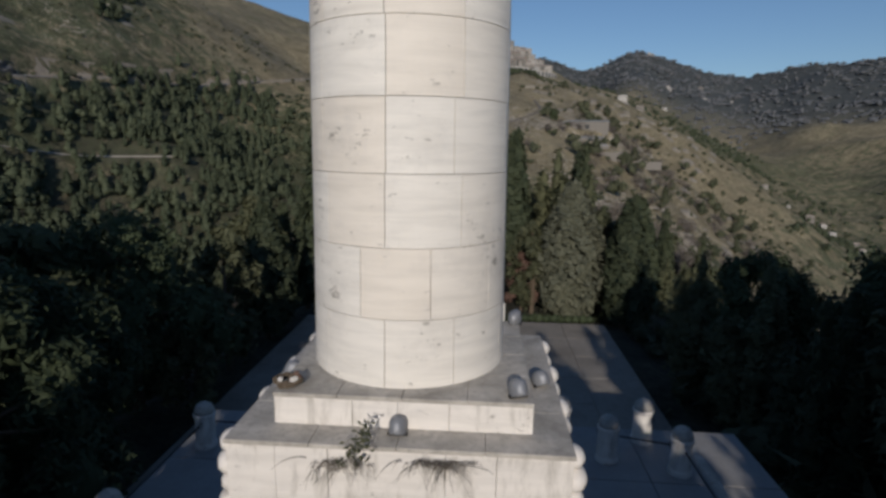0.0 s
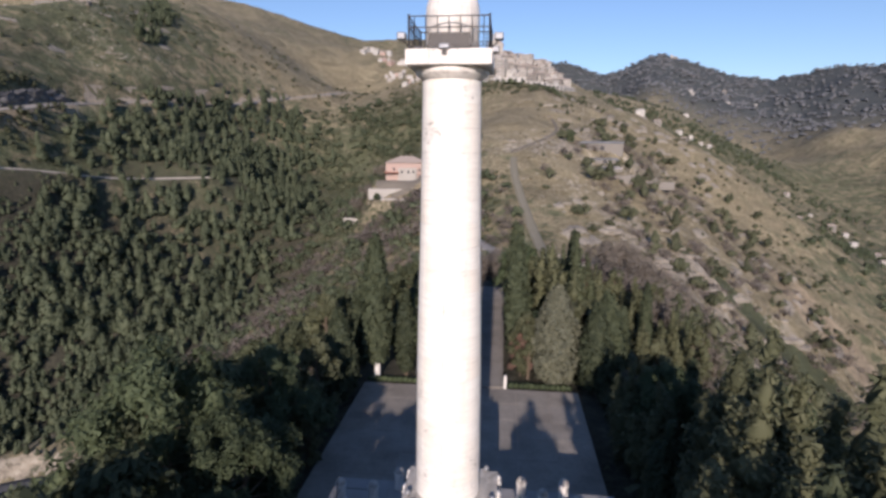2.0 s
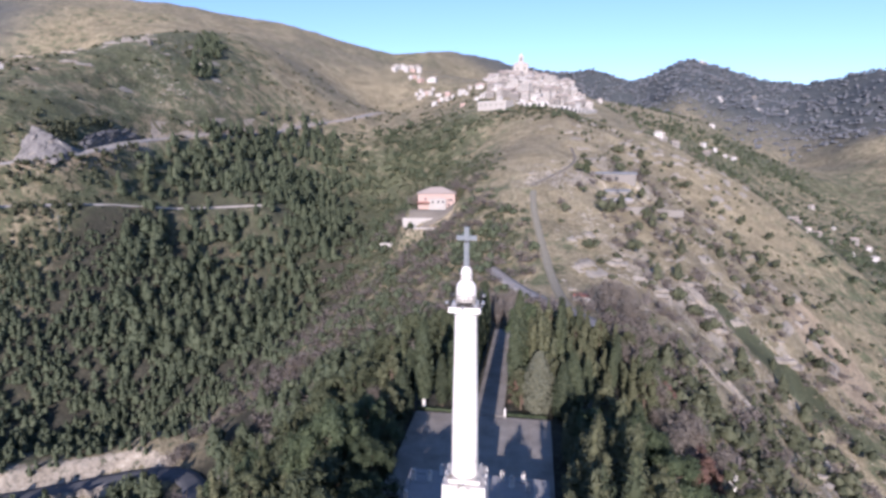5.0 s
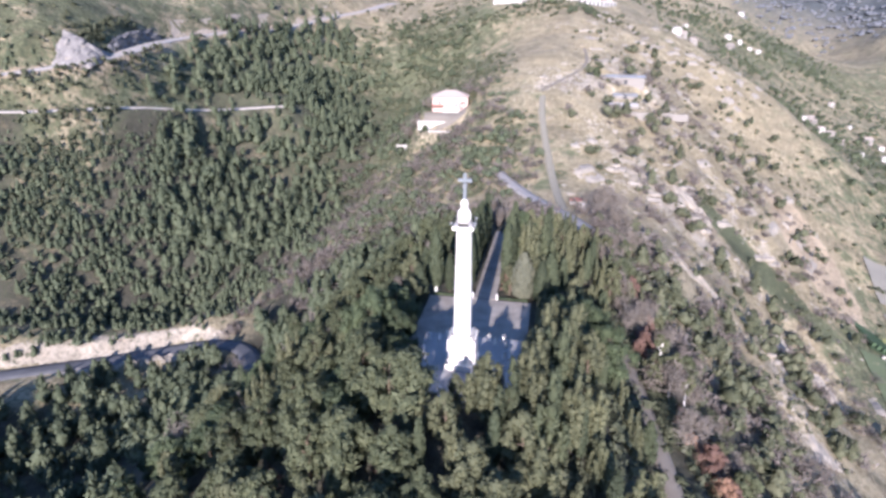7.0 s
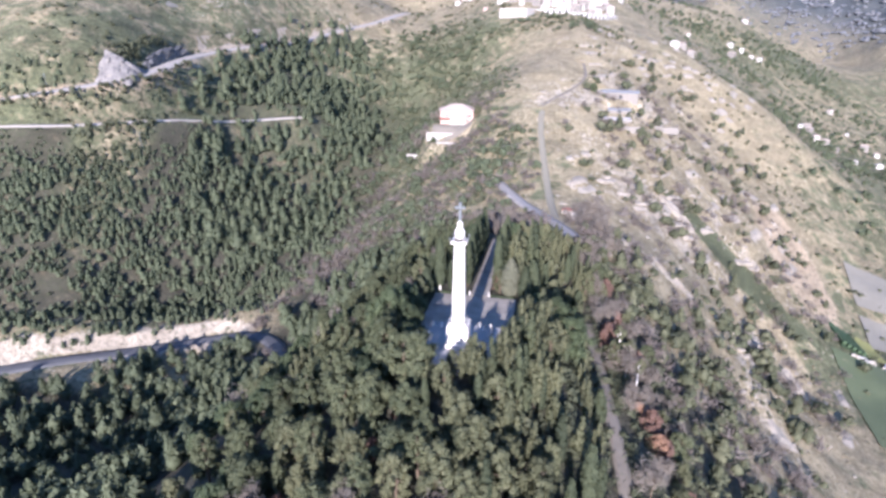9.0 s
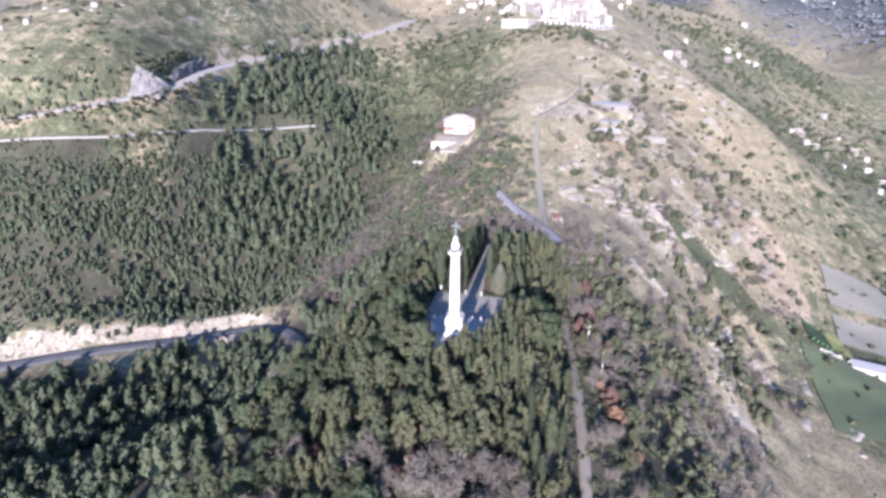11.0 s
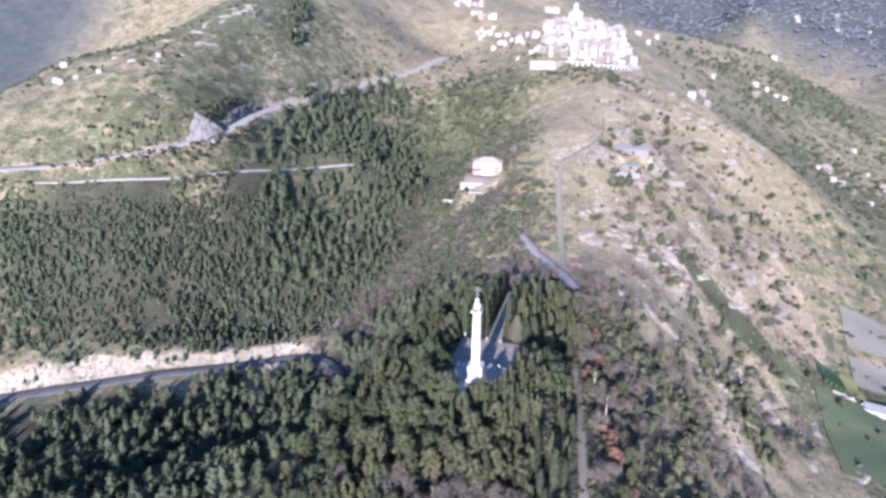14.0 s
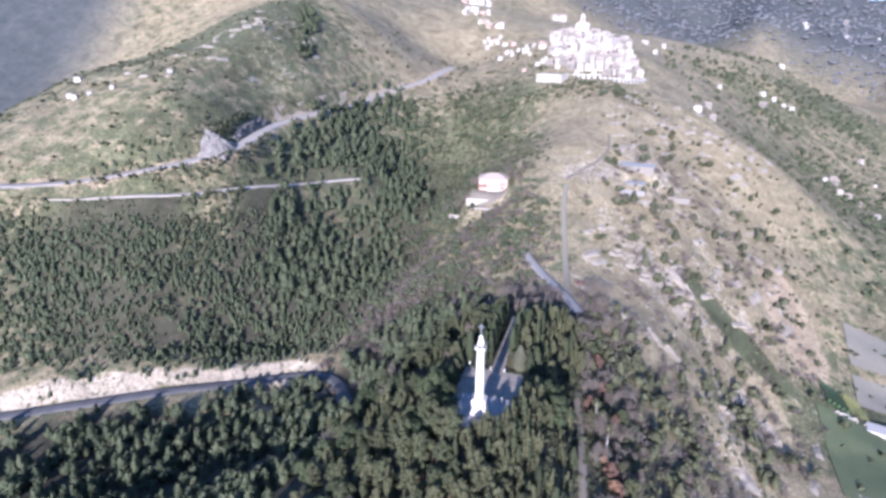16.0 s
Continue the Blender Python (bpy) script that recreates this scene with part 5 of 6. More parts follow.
# ---- woods and scrub that nobody could count ----
def conifer_template(rng, n=40, width=0.33, leaf=0.15):
    """A young pine one unit high: stacked ragged whorls round a dark core."""
    k = rng.uniform(0.04, 1, n) ** 0.8
    a = rng.uniform(0, 2 * np.pi, n)
    whorl = 1 + 0.22 * np.sin(k * 26)
    g = width * (1.03 - k) ** 0.8 * rng.uniform(0.85, 1.15, n) * whorl + 0.015
    pts = np.stack([np.cos(a) * g, np.sin(a) * g, k], 1)
    d = np.stack([np.cos(a), np.sin(a), np.full(n, 0.5)], 1)
    core = [lump(np.array([0, 0, z]), np.array([w, w, h]), rng, 6, 3) for z, w, h in ((0.28, width * 0.9, 0.3), (0.62, width * 0.52, 0.36))]
    return merge(core + [leaf_cards(pts, d, leaf, rng, 1.9)])


def round_template(rng, n=60, width=0.5, leaf=0.15):
    lobes = [(np.array([rng.normal(0, 0.2), rng.normal(0, 0.2), rng.uniform(0.3, 0.62)]), rng.uniform(0.24, 0.36)) for _ in range(3)]
    pieces = []
    for c, r in lobes:
        pieces.append(lump(c, np.array([r, r, r * 0.85]) * 0.88, rng, 6, 3))
        pts, d = shell(c, np.array([r, r, r * 0.9]), n // 3, rng, 0.4)
        pieces.append(leaf_cards(pts, d, leaf, rng, 1.6))
    return merge(pieces)


def twig_template(rng, n=60):
    pts = rng.normal(0, 1, (n, 3)) * np.array([0.27, 0.27, 0.2]) + np.array([0, 0, 0.42])
    return leaf_cards(pts, rng.normal(0, 1, (n, 3)), 0.085, rng, 5.0)


def spread_stuff(name, label, category, templates, x, y, height, width, material, seed):
    """Many small plants as one mesh, each with its own tint, standing on the ground."""
    rng = np.random.default_rng(seed)
    z = ground(x, y)
    n = len(x)
    pick = rng.integers(0, len(templates), n)
    turn = rng.uniform(0, 2 * np.pi, n)
    tint = rng.uniform(0, 1, n)
    verts, faces, tints, base = [], [], [], 0
    for t, (tv, tf) in enumerate(templates):
        s = np.where(pick == t)[0]
        if not len(s):
            continue
        c, sn = np.cos(turn[s])[:, None], np.sin(turn[s])[:, None]
        h, w = height[s][:, None], width[s][:, None]
        vx = (tv[None, :, 0] * c - tv[None, :, 1] * sn) * w + x[s][:, None]
        vy = (tv[None, :, 0] * sn + tv[None, :, 1] * c) * w + y[s][:, None]
        vz = tv[None, :, 2] * h + z[s][:, None] - 0.15
        verts.append(np.stack([vx, vy, vz], -1).reshape(-1, 3))
        off = base + np.arange(len(s))[:, None, None] * len(tv)
        faces.append((tf[None] + off).reshape(-1, 3))
        tints.append(np.repeat(tint[s], len(tv)))
        base += len(s) * len(tv)
    me = link_mesh(name, np.concatenate(verts), np.concatenate(faces), material)
    me.shade_smooth()
    weight(me, "tint", np.concatenate(tints))
    return tagged(part(name, me, None), label, category, kind="stuff")


def field(rng, count, x0, x1, y0, y1, density, road_gap=3.0):
    """Random places in a rectangle, kept by a density from 0 to 1, clear of the roads and of the platform."""
    x, y = rng.uniform(x0, x1, count), rng.uniform(y0, y1, count)
    keep = rng.uniform(0, 1, count) < density(x, y)
    keep &= ~((x > -12.5) & (x < 9.5) & (y > -7) & (y < 35)) & ~((np.abs(x + 0.7) < 3.0) & (y > 20) & (y < 80))
    keep &= np.hypot((x + 48) / 21, (y - 246) / 19) > 1
    for line, half in ROADS:
        keep &= near_line(x, y, line)[0] > half + road_gap
    return x[keep], y[keep]


def knoll(x, y):
    return np.hypot((x + 6) / 52, (y - 22) / 74) < 1.02


def low_template(rng, n=20):
    r = 0.42
    pts, d = shell(np.array([0, 0, 0.42]), np.array([r, r, r * 0.9]), n, rng, 0.5)
    return merge([lump(np.array([0, 0, 0.38]), np.array([r, r, 0.4]) * 0.85, rng, 6, 3), leaf_cards(pts, d, 0.24, rng, 1.3)])


def build_woods():
    rng = np.random.default_rng(5)
    conifers = [conifer_template(rng, 17, 0.33, 0.17) for _ in range(5)] + [conifer_template(rng, 17, 0.42, 0.17)]
    tall = [conifer_template(rng, 84, 0.40, 0.1) for _ in range(5)] + [round_template(rng, 90, 0.5, 0.11) for _ in range(2)]
    rounds = [round_template(rng, 48) for _ in range(6)]
    low = [low_template(rng) for _ in range(6)]
    twigs = [twig_template(rng, 60) for _ in range(4)]

    def plantation(x, y):
        d = np.clip(blob(x, y, -195, 130, 116, 66, 0.55) + blob(x, y, -285, 80, 70, 42, 0.4), 0, 1) * smooth(0.15, 0.36, fbm(x, y, 16, 3, 61))
        return np.where(knoll(x, y), 0, d)

    x, y = field(rng, 15000, -350, -70, 30, 250, plantation, 2.2)
    h = rng.uniform(2.0, 4.2, len(x)) * (0.75 + 0.5 * fbm(x, y, 30, 2, 62)) * (0.45 + 0.55 * smooth(4, 22, near_line(x, y, MID_ROAD)[0]))
    spread_stuff("young_pines", "young green pines planted over the slope", "pine wood", conifers, x, y, h, h * rng.uniform(0.95, 1.35, len(x)), WOOD_STUFF, 1)

    def belt(x, y):
        d = blob(x, y, -160, 285, 54, 150, 0.12) + 0.9 * blob(x, y, -203, 315, 22, 58, -0.1) + 0.5 * blob(x, y, -182, 390, 34, 60) + blob(x, y, -150, 200, 34, 50) + blob(x, y, -120, 12, 125, 54) + 0.8 * blob(x, y, -62, 100, 40, 46) + 0.9 * blob(x, y, -95, 70, 50, 34) + 0.9 * blob(x, y, -288, 452, 12, 36, 0.5) + 0.6 * blob(x, y, -262, 392, 8, 42, 0.5)
        return np.where(knoll(x, y), 0, d * smooth(0.12, 0.4, fbm(x, y, 22, 2, 65)) * (1 - 0.9 * blob(x, y, -86, 18, 58, 10, 0.28)) * smooth(6, 13, near_line(x, y, LOW_ROAD)[0]))

    x, y = field(rng, 7700, -310, -20, -60, 500, belt, 1.5)
    h = rng.uniform(5.0, 10.0, len(x)) * (0.7 + 0.3 * smooth(4, 16, near_line(x, y, MID_ROAD)[0]))
    spread_stuff("tall_pines", "tall dark pines crowding the gully", "pine wood", tall, x, y, h, h * rng.uniform(0.7, 1.0, len(x)), WOOD_STUFF, 2)

    def west_face(x, y):
        d = blob(x, y, -72, 280, 56, 170, 0.12) + blob(x, y, -52, 165, 34, 52) + 0.8 * blob(x, y, 8, 420, 60, 20) + 0.9 * blob(x, y, -28, 170, 36, 72) + 0.5 * blob(x, y, 30, 445, 40, 18) + 0.7 * blob(x, y, -110, 430, 60, 80)
        return np.where(knoll(x, y), 0, d * (0.35 + 0.65 * smooth(0.35, 0.6, fbm(x, y, 24, 3, 71))))

    x, y = field(rng, 12500, -190, 70, 90, 520, west_face, 0.8)
    h = rng.uniform(0.8, 3.0, len(x))
    spread_stuff("scrub", "grey-green scrub covering the gully side", "scrub", low, x, y, h, h * rng.uniform(1.0, 1.7, len(x)), SCRUB_STUFF, 3)

    def clumps(x, y):
        return west_face(x, y) * smooth(0.4, 0.56, fbm(x, y, 17, 3, 75))

    x, y = field(rng, 5200, -190, 70, 110, 520, clumps, 1.5)
    h = rng.uniform(2.6, 5.8, len(x))
    spread_stuff("gully_trees", "rounded evergreen trees scattered through the scrub", "wood", rounds, x, y, h, h * rng.uniform(0.9, 1.4, len(x)), WOOD_STUFF, 13)

    def mixed(x, y):
        d = 0.45 * blob(x, y, 58, 50, 40, 84, 0.2) + 0.5 * blob(x, y, 80, 120, 24, 40) + 0.14 * blob(x, y, 100, 260, 120, 200) + 0.4 * blob(x, y, 250, 420, 150, 330) + 0.42 * blob(x, y, -330, 260, 190, 260) + 0.5 * blob(x, y, -350, 215, 40, 26) + 1.4 * blob(x, y, -218, 178, 20, 62, 0.3) + 1.4 * blob(x, y, -255, 145, 60, 18, 0.5)
        d = d + 0.8 * blob(x, y, -260, 430, 12, 50, -0.6) + 0.5 * blob(x, y, -260, 120, 70, 22, 0.4) + 0.5 * blob(x, y, 100, 150, 8, 40, 0.75) + 0.4 * blob(x, y, -230, 210, 40, 60) + 0.5 * blob(x, y, -120, 560, 160, 120)
        return np.where(knoll(x, y), 0, d * smooth(0.36, 0.6, fbm(x, y, 26, 3, 73)))

    x, y = field(rng, 31000, -480, 420, -40, 760, mixed, 1.0)
    h = 0.6 + 2.8 * rng.uniform(0, 1, len(x)) ** 1.7
    spread_stuff("bushes", "small green bushes dotted over the dry slopes", "bushes", low, x, y, h, h * rng.uniform(1.0, 1.8, len(x)), SCRUB_STUFF, 8)

    def verge(x, y):
        return np.clip(1.3 * blob(x, y, -212, 190, 15, 80, 0.22) + 1.2 * blob(x, y, -255, 143, 62, 13, 0.5), 0, 1) * (0.35 + 0.65 * smooth(0.35, 0.55, fbm(x, y, 12, 3, 77)))

    x, y = field(rng, 15000, -330, -180, 90, 330, verge, 0.7)
    h = rng.uniform(0.8, 3.2, len(x))
    spread_stuff("roadside_bushes", "green bushes and young pines between the hill roads", "bushes", low + conifers[:2], x, y, h, h * rng.uniform(1.0, 1.5, len(x)), SCRUB_STUFF, 18)

    def undergrowth(x, y):
        return (blob(x, y, 34, 8, 18, 56) + 0.8 * blob(x, y, 15, 20, 10, 62)) * (0.4 + 0.6 * smooth(0.35, 0.55, fbm(x, y, 9, 3, 79)))

    x, y = field(rng, 3600, 8, 56, -55, 90, undergrowth, -0.2)
    h = rng.uniform(0.4, 2.2, len(x))
    spread_stuff("undergrowth", "low brown and green undergrowth below the trees", "scrub", low[:3] + twigs[:2], x, y, h, h * rng.uniform(1.2, 2.0, len(x)), SCRUB_STUFF, 19)

    def thicket(x, y):
        d = 0.95 * blob(x, y, 8, 108, 40, 32) + 0.45 * blob(x, y, -20, 165, 30, 60) + 0.8 * blob(x, y, 66, 66, 34, 94, 0.2) + 0.9 * blob(x, y, -60, 230, 46, 90) + 0.9 * blob(x, y, -74, 130, 40, 56) + 0.22 * blob(x, y, 90, 220, 70, 130) + 0.5 * blob(x, y, 102, 150, 8, 46, 0.75)
        return np.where(knoll(x, y) & (y < 74), 0, d * smooth(0.36, 0.56, fbm(x, y, 18, 3, 81)))

    x, y = field(rng, 14000, -200, 180, -40, 420, thicket, 0.6)
    h = rng.uniform(1.6, 4.8, len(x))
    spread_stuff("thicket", "leafless grey-brown thicket", "scrub", twigs, x, y, h, h * rng.uniform(0.9, 1.5, len(x)), TWIG_STUFF, 4)

    def east(x, y):
        d = 0.75 * blob(x, y, 52, 40, 34, 80, 0.2) + 0.45 * blob(x, y, 82, 112, 22, 44, 0.3) + 0.5 * blob(x, y, 32, 96, 16, 30) + 1.6 * blob(x, y, 80, 160, 26, 6, -1.0) + 1.2 * blob(x, y, 101, 122, 7, 26, 0.2) + 0.13 * blob(x, y, 95, 270, 80, 150)
        return np.where(knoll(x, y), 0, d * (0.3 + 0.7 * smooth(0.35, 0.6, fbm(x, y, 14, 3, 85))))

    x, y = field(rng, 5000, 10, 170, -50, 400, east, 1.0)
    h = 1.8 + 6.5 * rng.uniform(0, 1, len(x)) ** 1.6
    spread_stuff("slope_trees", "mixed green trees and tall shrubs on the steep slope", "wood", rounds + tall[:2], x, y, h, h * rng.uniform(0.8, 1.25, len(x)), SCRUB_STUFF, 11)

    def grass(x, y):
        d = 0.9 * blob(x, y, 80, 240, 90, 190, 0.25) + 0.35 * blob(x, y, -270, 250, 80, 160)
        return d * smooth(0.4, 0.6, fbm(x, y, 12, 3, 83))

    x, y = field(rng, 10000, -340, 190, 60, 440, grass, 0.3)
    h = rng.uniform(0.3, 0.95, len(x))
    spread_stuff("grass_tufts", "dry yellowish grass tussocks", "grass", low[:3], x, y, h, h * rng.uniform(1.6, 3.4, len(x)), TUFT_STUFF, 9)

    def valley(x, y):
        d = blob(x, y, 330, 430, 150, 280) + 0.9 * blob(x, y, 170, 500, 90, 22, -0.75) + 0.7 * blob(x, y, 280, 850, 170, 260) + 0.8 * blob(x, y, 230, 130, 60, 90) + 0.6 * blob(x, y, 200, 700, 300, 160)
        return d * (0.15 + 0.85 * smooth(0.42, 0.6, fbm(x, y, 45, 3, 91))) * np.where(blob(x, y, 190, 185, 60, 60) > 0.2, 0, 1)

    x, y = field(rng, 6500, 90, 560, 0, 1150, valley, 1.0)
    h = rng.uniform(2.5, 7.0, len(x))
    spread_stuff("valley_trees", "dark trees along the valley floor", "wood", low, x, y, h, h * rng.uniform(0.9, 1.3, len(x)), WOOD_STUFF, 6)

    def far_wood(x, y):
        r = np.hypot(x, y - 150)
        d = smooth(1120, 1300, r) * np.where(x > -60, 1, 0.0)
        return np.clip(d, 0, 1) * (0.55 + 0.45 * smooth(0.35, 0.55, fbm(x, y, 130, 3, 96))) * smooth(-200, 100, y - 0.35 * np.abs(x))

    # Low canopy clumps; their pale blue tone has the haze painted in.
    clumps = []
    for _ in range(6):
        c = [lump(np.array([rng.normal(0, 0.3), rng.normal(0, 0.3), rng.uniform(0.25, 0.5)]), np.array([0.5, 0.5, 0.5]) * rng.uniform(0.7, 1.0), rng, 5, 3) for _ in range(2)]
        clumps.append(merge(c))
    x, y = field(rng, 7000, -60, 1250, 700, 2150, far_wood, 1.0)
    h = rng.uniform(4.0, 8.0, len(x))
    spread_stuff("far_woods", "woods over the distant hills, haze blue in the leaf colour", "woods", clumps, x, y, h, h * rng.uniform(1.4, 2.4, len(x)), FAR_HAZE_STUFF, 21)


build_woods()


# ---- buildings ----
def house_kind(w, d, h, wall, roof, rows, cols, pitch=0.0, seed=0):
    """Meshes of one plain house: walls, roof, and the windows of its south and side faces with their places."""
    bm = box(bmesh.new(), -w / 2, w / 2, -d / 2, d / 2, -8.0, h, 0.06)
    bw = bpy.data.meshes.new("wall")
    bm.to_mesh(bw)
    bm.free()
    bw.materials.append(wall)
    bm = bmesh.new()
    if pitch:
        o = 0.45
        a = [bm.verts.new((x, y, z)) for x, y, z in ((-w / 2 - o, -d / 2 - o, h), (w / 2 + o, -d / 2 - o, h), (w / 2 + o, d / 2 + o, h), (-w / 2 - o, d / 2 + o, h))]
        b = [bm.verts.new((x, y, z + 0.22)) for x, y, z in [v.co for v in a]]
        r = [bm.verts.new((-w / 2 + w * 0.22, 0, h + pitch)), bm.verts.new((w / 2 - w * 0.22, 0, h + pitch))]
        bm.faces.new(a[::-1])
        for i in range(4):
            bm.faces.new((a[i], a[(i + 1) % 4], b[(i + 1) % 4], b[i]))
        bm.faces.new((b[0], b[1], r[1], r[0]))
        bm.faces.new((b[2], b[3], r[0], r[1]))
        bm.faces.new((b[1], b[2], r[1]))
        bm.faces.new((b[3], b[0], r[0]))
    else:
        box(bm, -w / 2 - 0.15, w / 2 + 0.15, -d / 2 - 0.15, d / 2 + 0.15, h + 0.004, h + 0.35, 0.03)
    bmesh.ops.recalc_face_normals(bm, faces=bm.faces)
    br = bpy.data.meshes.new("roof")
    bm.to_mesh(br)
    bm.free()
    br.materials.append(roof)
    rng = random.Random(seed)
    spots = []
    for i in range(rows):
        for j in range(cols):
            if rng.random() < 0.85:
                spots.append((-w / 2 + w * (j + 0.5) / cols + rng.uniform(-0.2, 0.2), -d / 2, h * (i + 0.55) / rows, 0))
        if rng.random() < 0.8:
            spots.append((w / 2, rng.uniform(-d * 0.2, d * 0.2), h * (i + 0.55) / rows, 90))
    return bw, br, spots


bm = box(bmesh.new(), -0.42, 0.42, -0.04, 0.06, -0.65, 0.65)
PANE = bpy.data.meshes.new("window")
bm.to_mesh(PANE)
bm.free()
PANE.materials.append(WINDOW)

HOUSES = [house_kind(9, 8, 8.5, WALLS[0], TILES, 3, 3, 1.6, 1), house_kind(11, 8, 7.0, WALLS[1], PALE_ROOF, 2, 4, 1.8, 2), house_kind(7, 7, 10.5, WALLS[0], PALE_ROOF, 3, 2, 1.3, 3),
          house_kind(13, 8, 9.0, WALLS[2], TILES, 3, 4, 1.7, 4), house_kind(8, 9, 6.5, WALLS[1], TILES, 2, 3, 1.5, 5), house_kind(10, 7, 12.0, WALLS[0], PALE_ROOF, 4, 3, 0.0, 6),
          house_kind(9, 8, 5.5, WALLS[3], TILES, 2, 3, 1.4, 7), house_kind(6, 7, 7.5, WALLS[1], PALE_ROOF, 2, 2, 0.0, 8)]
HOUSE_LABELS = ["cream plastered house with a clay tile roof", "white house with a bleached tile roof", "tall narrow cream house with a pale roof", "grey rubble-walled house with a clay tile roof",
                "small white house with a clay tile roof", "tall cream flat-roofed house", "low pink house with a clay tile roof", "small white flat-roofed house"]


def place_house(kind, x, y, turn=0.0, size=1.0, group="houses of the hilltop village", z=None, name="house"):
    bw, br, spots = HOUSES[kind]
    if z is None:
        z = float(ground(x, y)) - 0.3
    ob = thing(name, pose(x, y, z, 0, 0, turn) @ Matrix.Scale(size, 4), HOUSE_LABELS[kind], "house", group)
    part("wall", bw, None, ob)
    part("roof", br, None, ob)
    for px, py, pz, a in spots:
        win = part("window", PANE, None, ob)
        win.matrix_local = pose(px, py, pz, 0, 0, a)
    return ob


def build_village():
    rng = random.Random(21)
    placed = [(-12, 616)]
    for attempt in range(6000):
        if len(placed) >= 215:
            break
        k = rng.random()
        y = 468 + 185 * k
        half = 50 - 9 * k
        x = 14 - 20 * k + rng.uniform(-half, half)
        if y < 470 + 0.014 * (x - 10) ** 2 and (x > 20 or x < -14):
            continue
        gap = 4.9 if k > 0.3 else 6.4
        if any(abs(x - a) < gap and abs(y - b) < gap for a, b in placed):
            continue
        placed.append((x, y))
        size = rng.choice([0.48, 0.55, 0.62, 0.7, 0.8, 0.95]) * rng.uniform(0.93, 1.07)
        if y > 600:
            size = max(size, 0.7) * 1.1
        if y < 500:
            size *= 0.8
        place_house(rng.choice([0, 1, 2, 3, 4, 5, 7, 0, 1, 3]), x, y, rng.uniform(-26, 26) + (18 if x > 30 else -8), size)
    for cx, cy, n, rx, ry, lo, hi in ((-98, 640, 7, 16, 30, 0.45, 0.7), (-129, 713, 10, 26, 22, 0.5, 0.8), (-150, 790, 8, 28, 14, 0.6, 0.9), (-52, 520, 4, 12, 16, 0.4, 0.6), (-62, 590, 8, 14, 26, 0.45, 0.7),
                                      (-195, 840, 8, 24, 16, 0.7, 1.1), (-246, 1050, 10, 28, 22, 1.1, 1.6), (-90, 980, 4, 30, 20, 1.2, 1.6)):
        for i in range(n):
            place_house(rng.choice([1, 4, 7, 6, 0]), cx + rng.uniform(-rx, rx), cy + rng.uniform(-ry, ry), rng.uniform(-30, 30), rng.uniform(lo, hi), "houses of the upper hamlet")
    for cx, cy, n, rx, ry in ((283, 574, 9, 22, 34), (263, 790, 3, 16, 5), (300, 1010, 3, 22, 14), (126, 528, 1, 1, 1), (112, 452, 2, 9, 3), (592, 1560, 3, 40, 90), (540, 1995, 4, 22, 12), (470, 1480, 3, 40, 40), (330, 520, 4, 30, 60), (200, 760, 3, 60, 40), (395, 640, 4, 60, 80), (95, 800, 4, 30, 60)):
        for i in range(n):
            place_house(rng.choice([1, 4, 7, 0, 3]), cx + rng.uniform(-rx, rx), cy + rng.uniform(-ry, ry), rng.uniform(-40, 40), rng.uniform(0.42, 0.7) * (1 if cy < 700 else 1.25), "scattered houses in the valley")
    for x, y, size in ((-338, 200, 0.42), (-345, 203, 0.4), (-331, 206, 0.34), (-289, 240, 0.36), (-372, 236, 0.45), (-318, 214, 0.35)):
        place_house(rng.choice([1, 4, 7]), x, y, rng.uniform(-40, 40), size, "scattered houses on the upland")


def build_church():
    x, y = -12, 616
    z = float(ground(x, y)) - 0.3
    ch = thing("church", pose(x, y, z), "cream stone hilltop church with a tall bell tower", "church")
    part("nave", box(bmesh.new(), -8, 8, -12, 12, -6, 13, 0.1), WALLS[0], ch)
    bm = bmesh.new()
    v = [bm.verts.new(p) for p in ((-8.5, -12.5, 13), (8.5, -12.5, 13), (8.5, 12.5, 13), (-8.5, 12.5, 13), (0, -12.5, 16.5), (0, 12.5, 16.5))]
    for f in ((0, 1, 4), (2, 3, 5), (1, 2, 5, 4), (3, 0, 4, 5), (3, 2, 1, 0)):
        bm.faces.new([v[i] for i in f])
    part("roof", bm, TILES, ch, "clay tile roof")
    tower = part("tower", box(bmesh.new(), -2.6, 2.6, -15.2, -10, -6, 20.5, 0.1), WALLS[0], ch, "square bell tower")
    bm = bmesh.new()
    bmesh.ops.create_cone(bm, cap_ends=True, segments=8, radius1=3.0, radius2=0.15, depth=4.0, matrix=Matrix.Translation((0, -12.6, 22.5)))
    part("spire", bm, PALE_ROOF, tower)
    part("belfry_opening", box(bmesh.new(), -0.8, 0.8, -15.25, -15.1, 16, 19, 0.05), WINDOW, tower)
    for px in (-4, 4):
        part("window", box(bmesh.new(), px - 0.7, px + 0.7, -12.06, -11.9, 7, 10, 0.04), WINDOW, ch)
    part("apse", lathe(bmesh.new(), [(4.5, -6), (4.5, 11), (3.2, 13), (0, 14)], 18, 0, 13), WALLS[2], ch, soft=True)


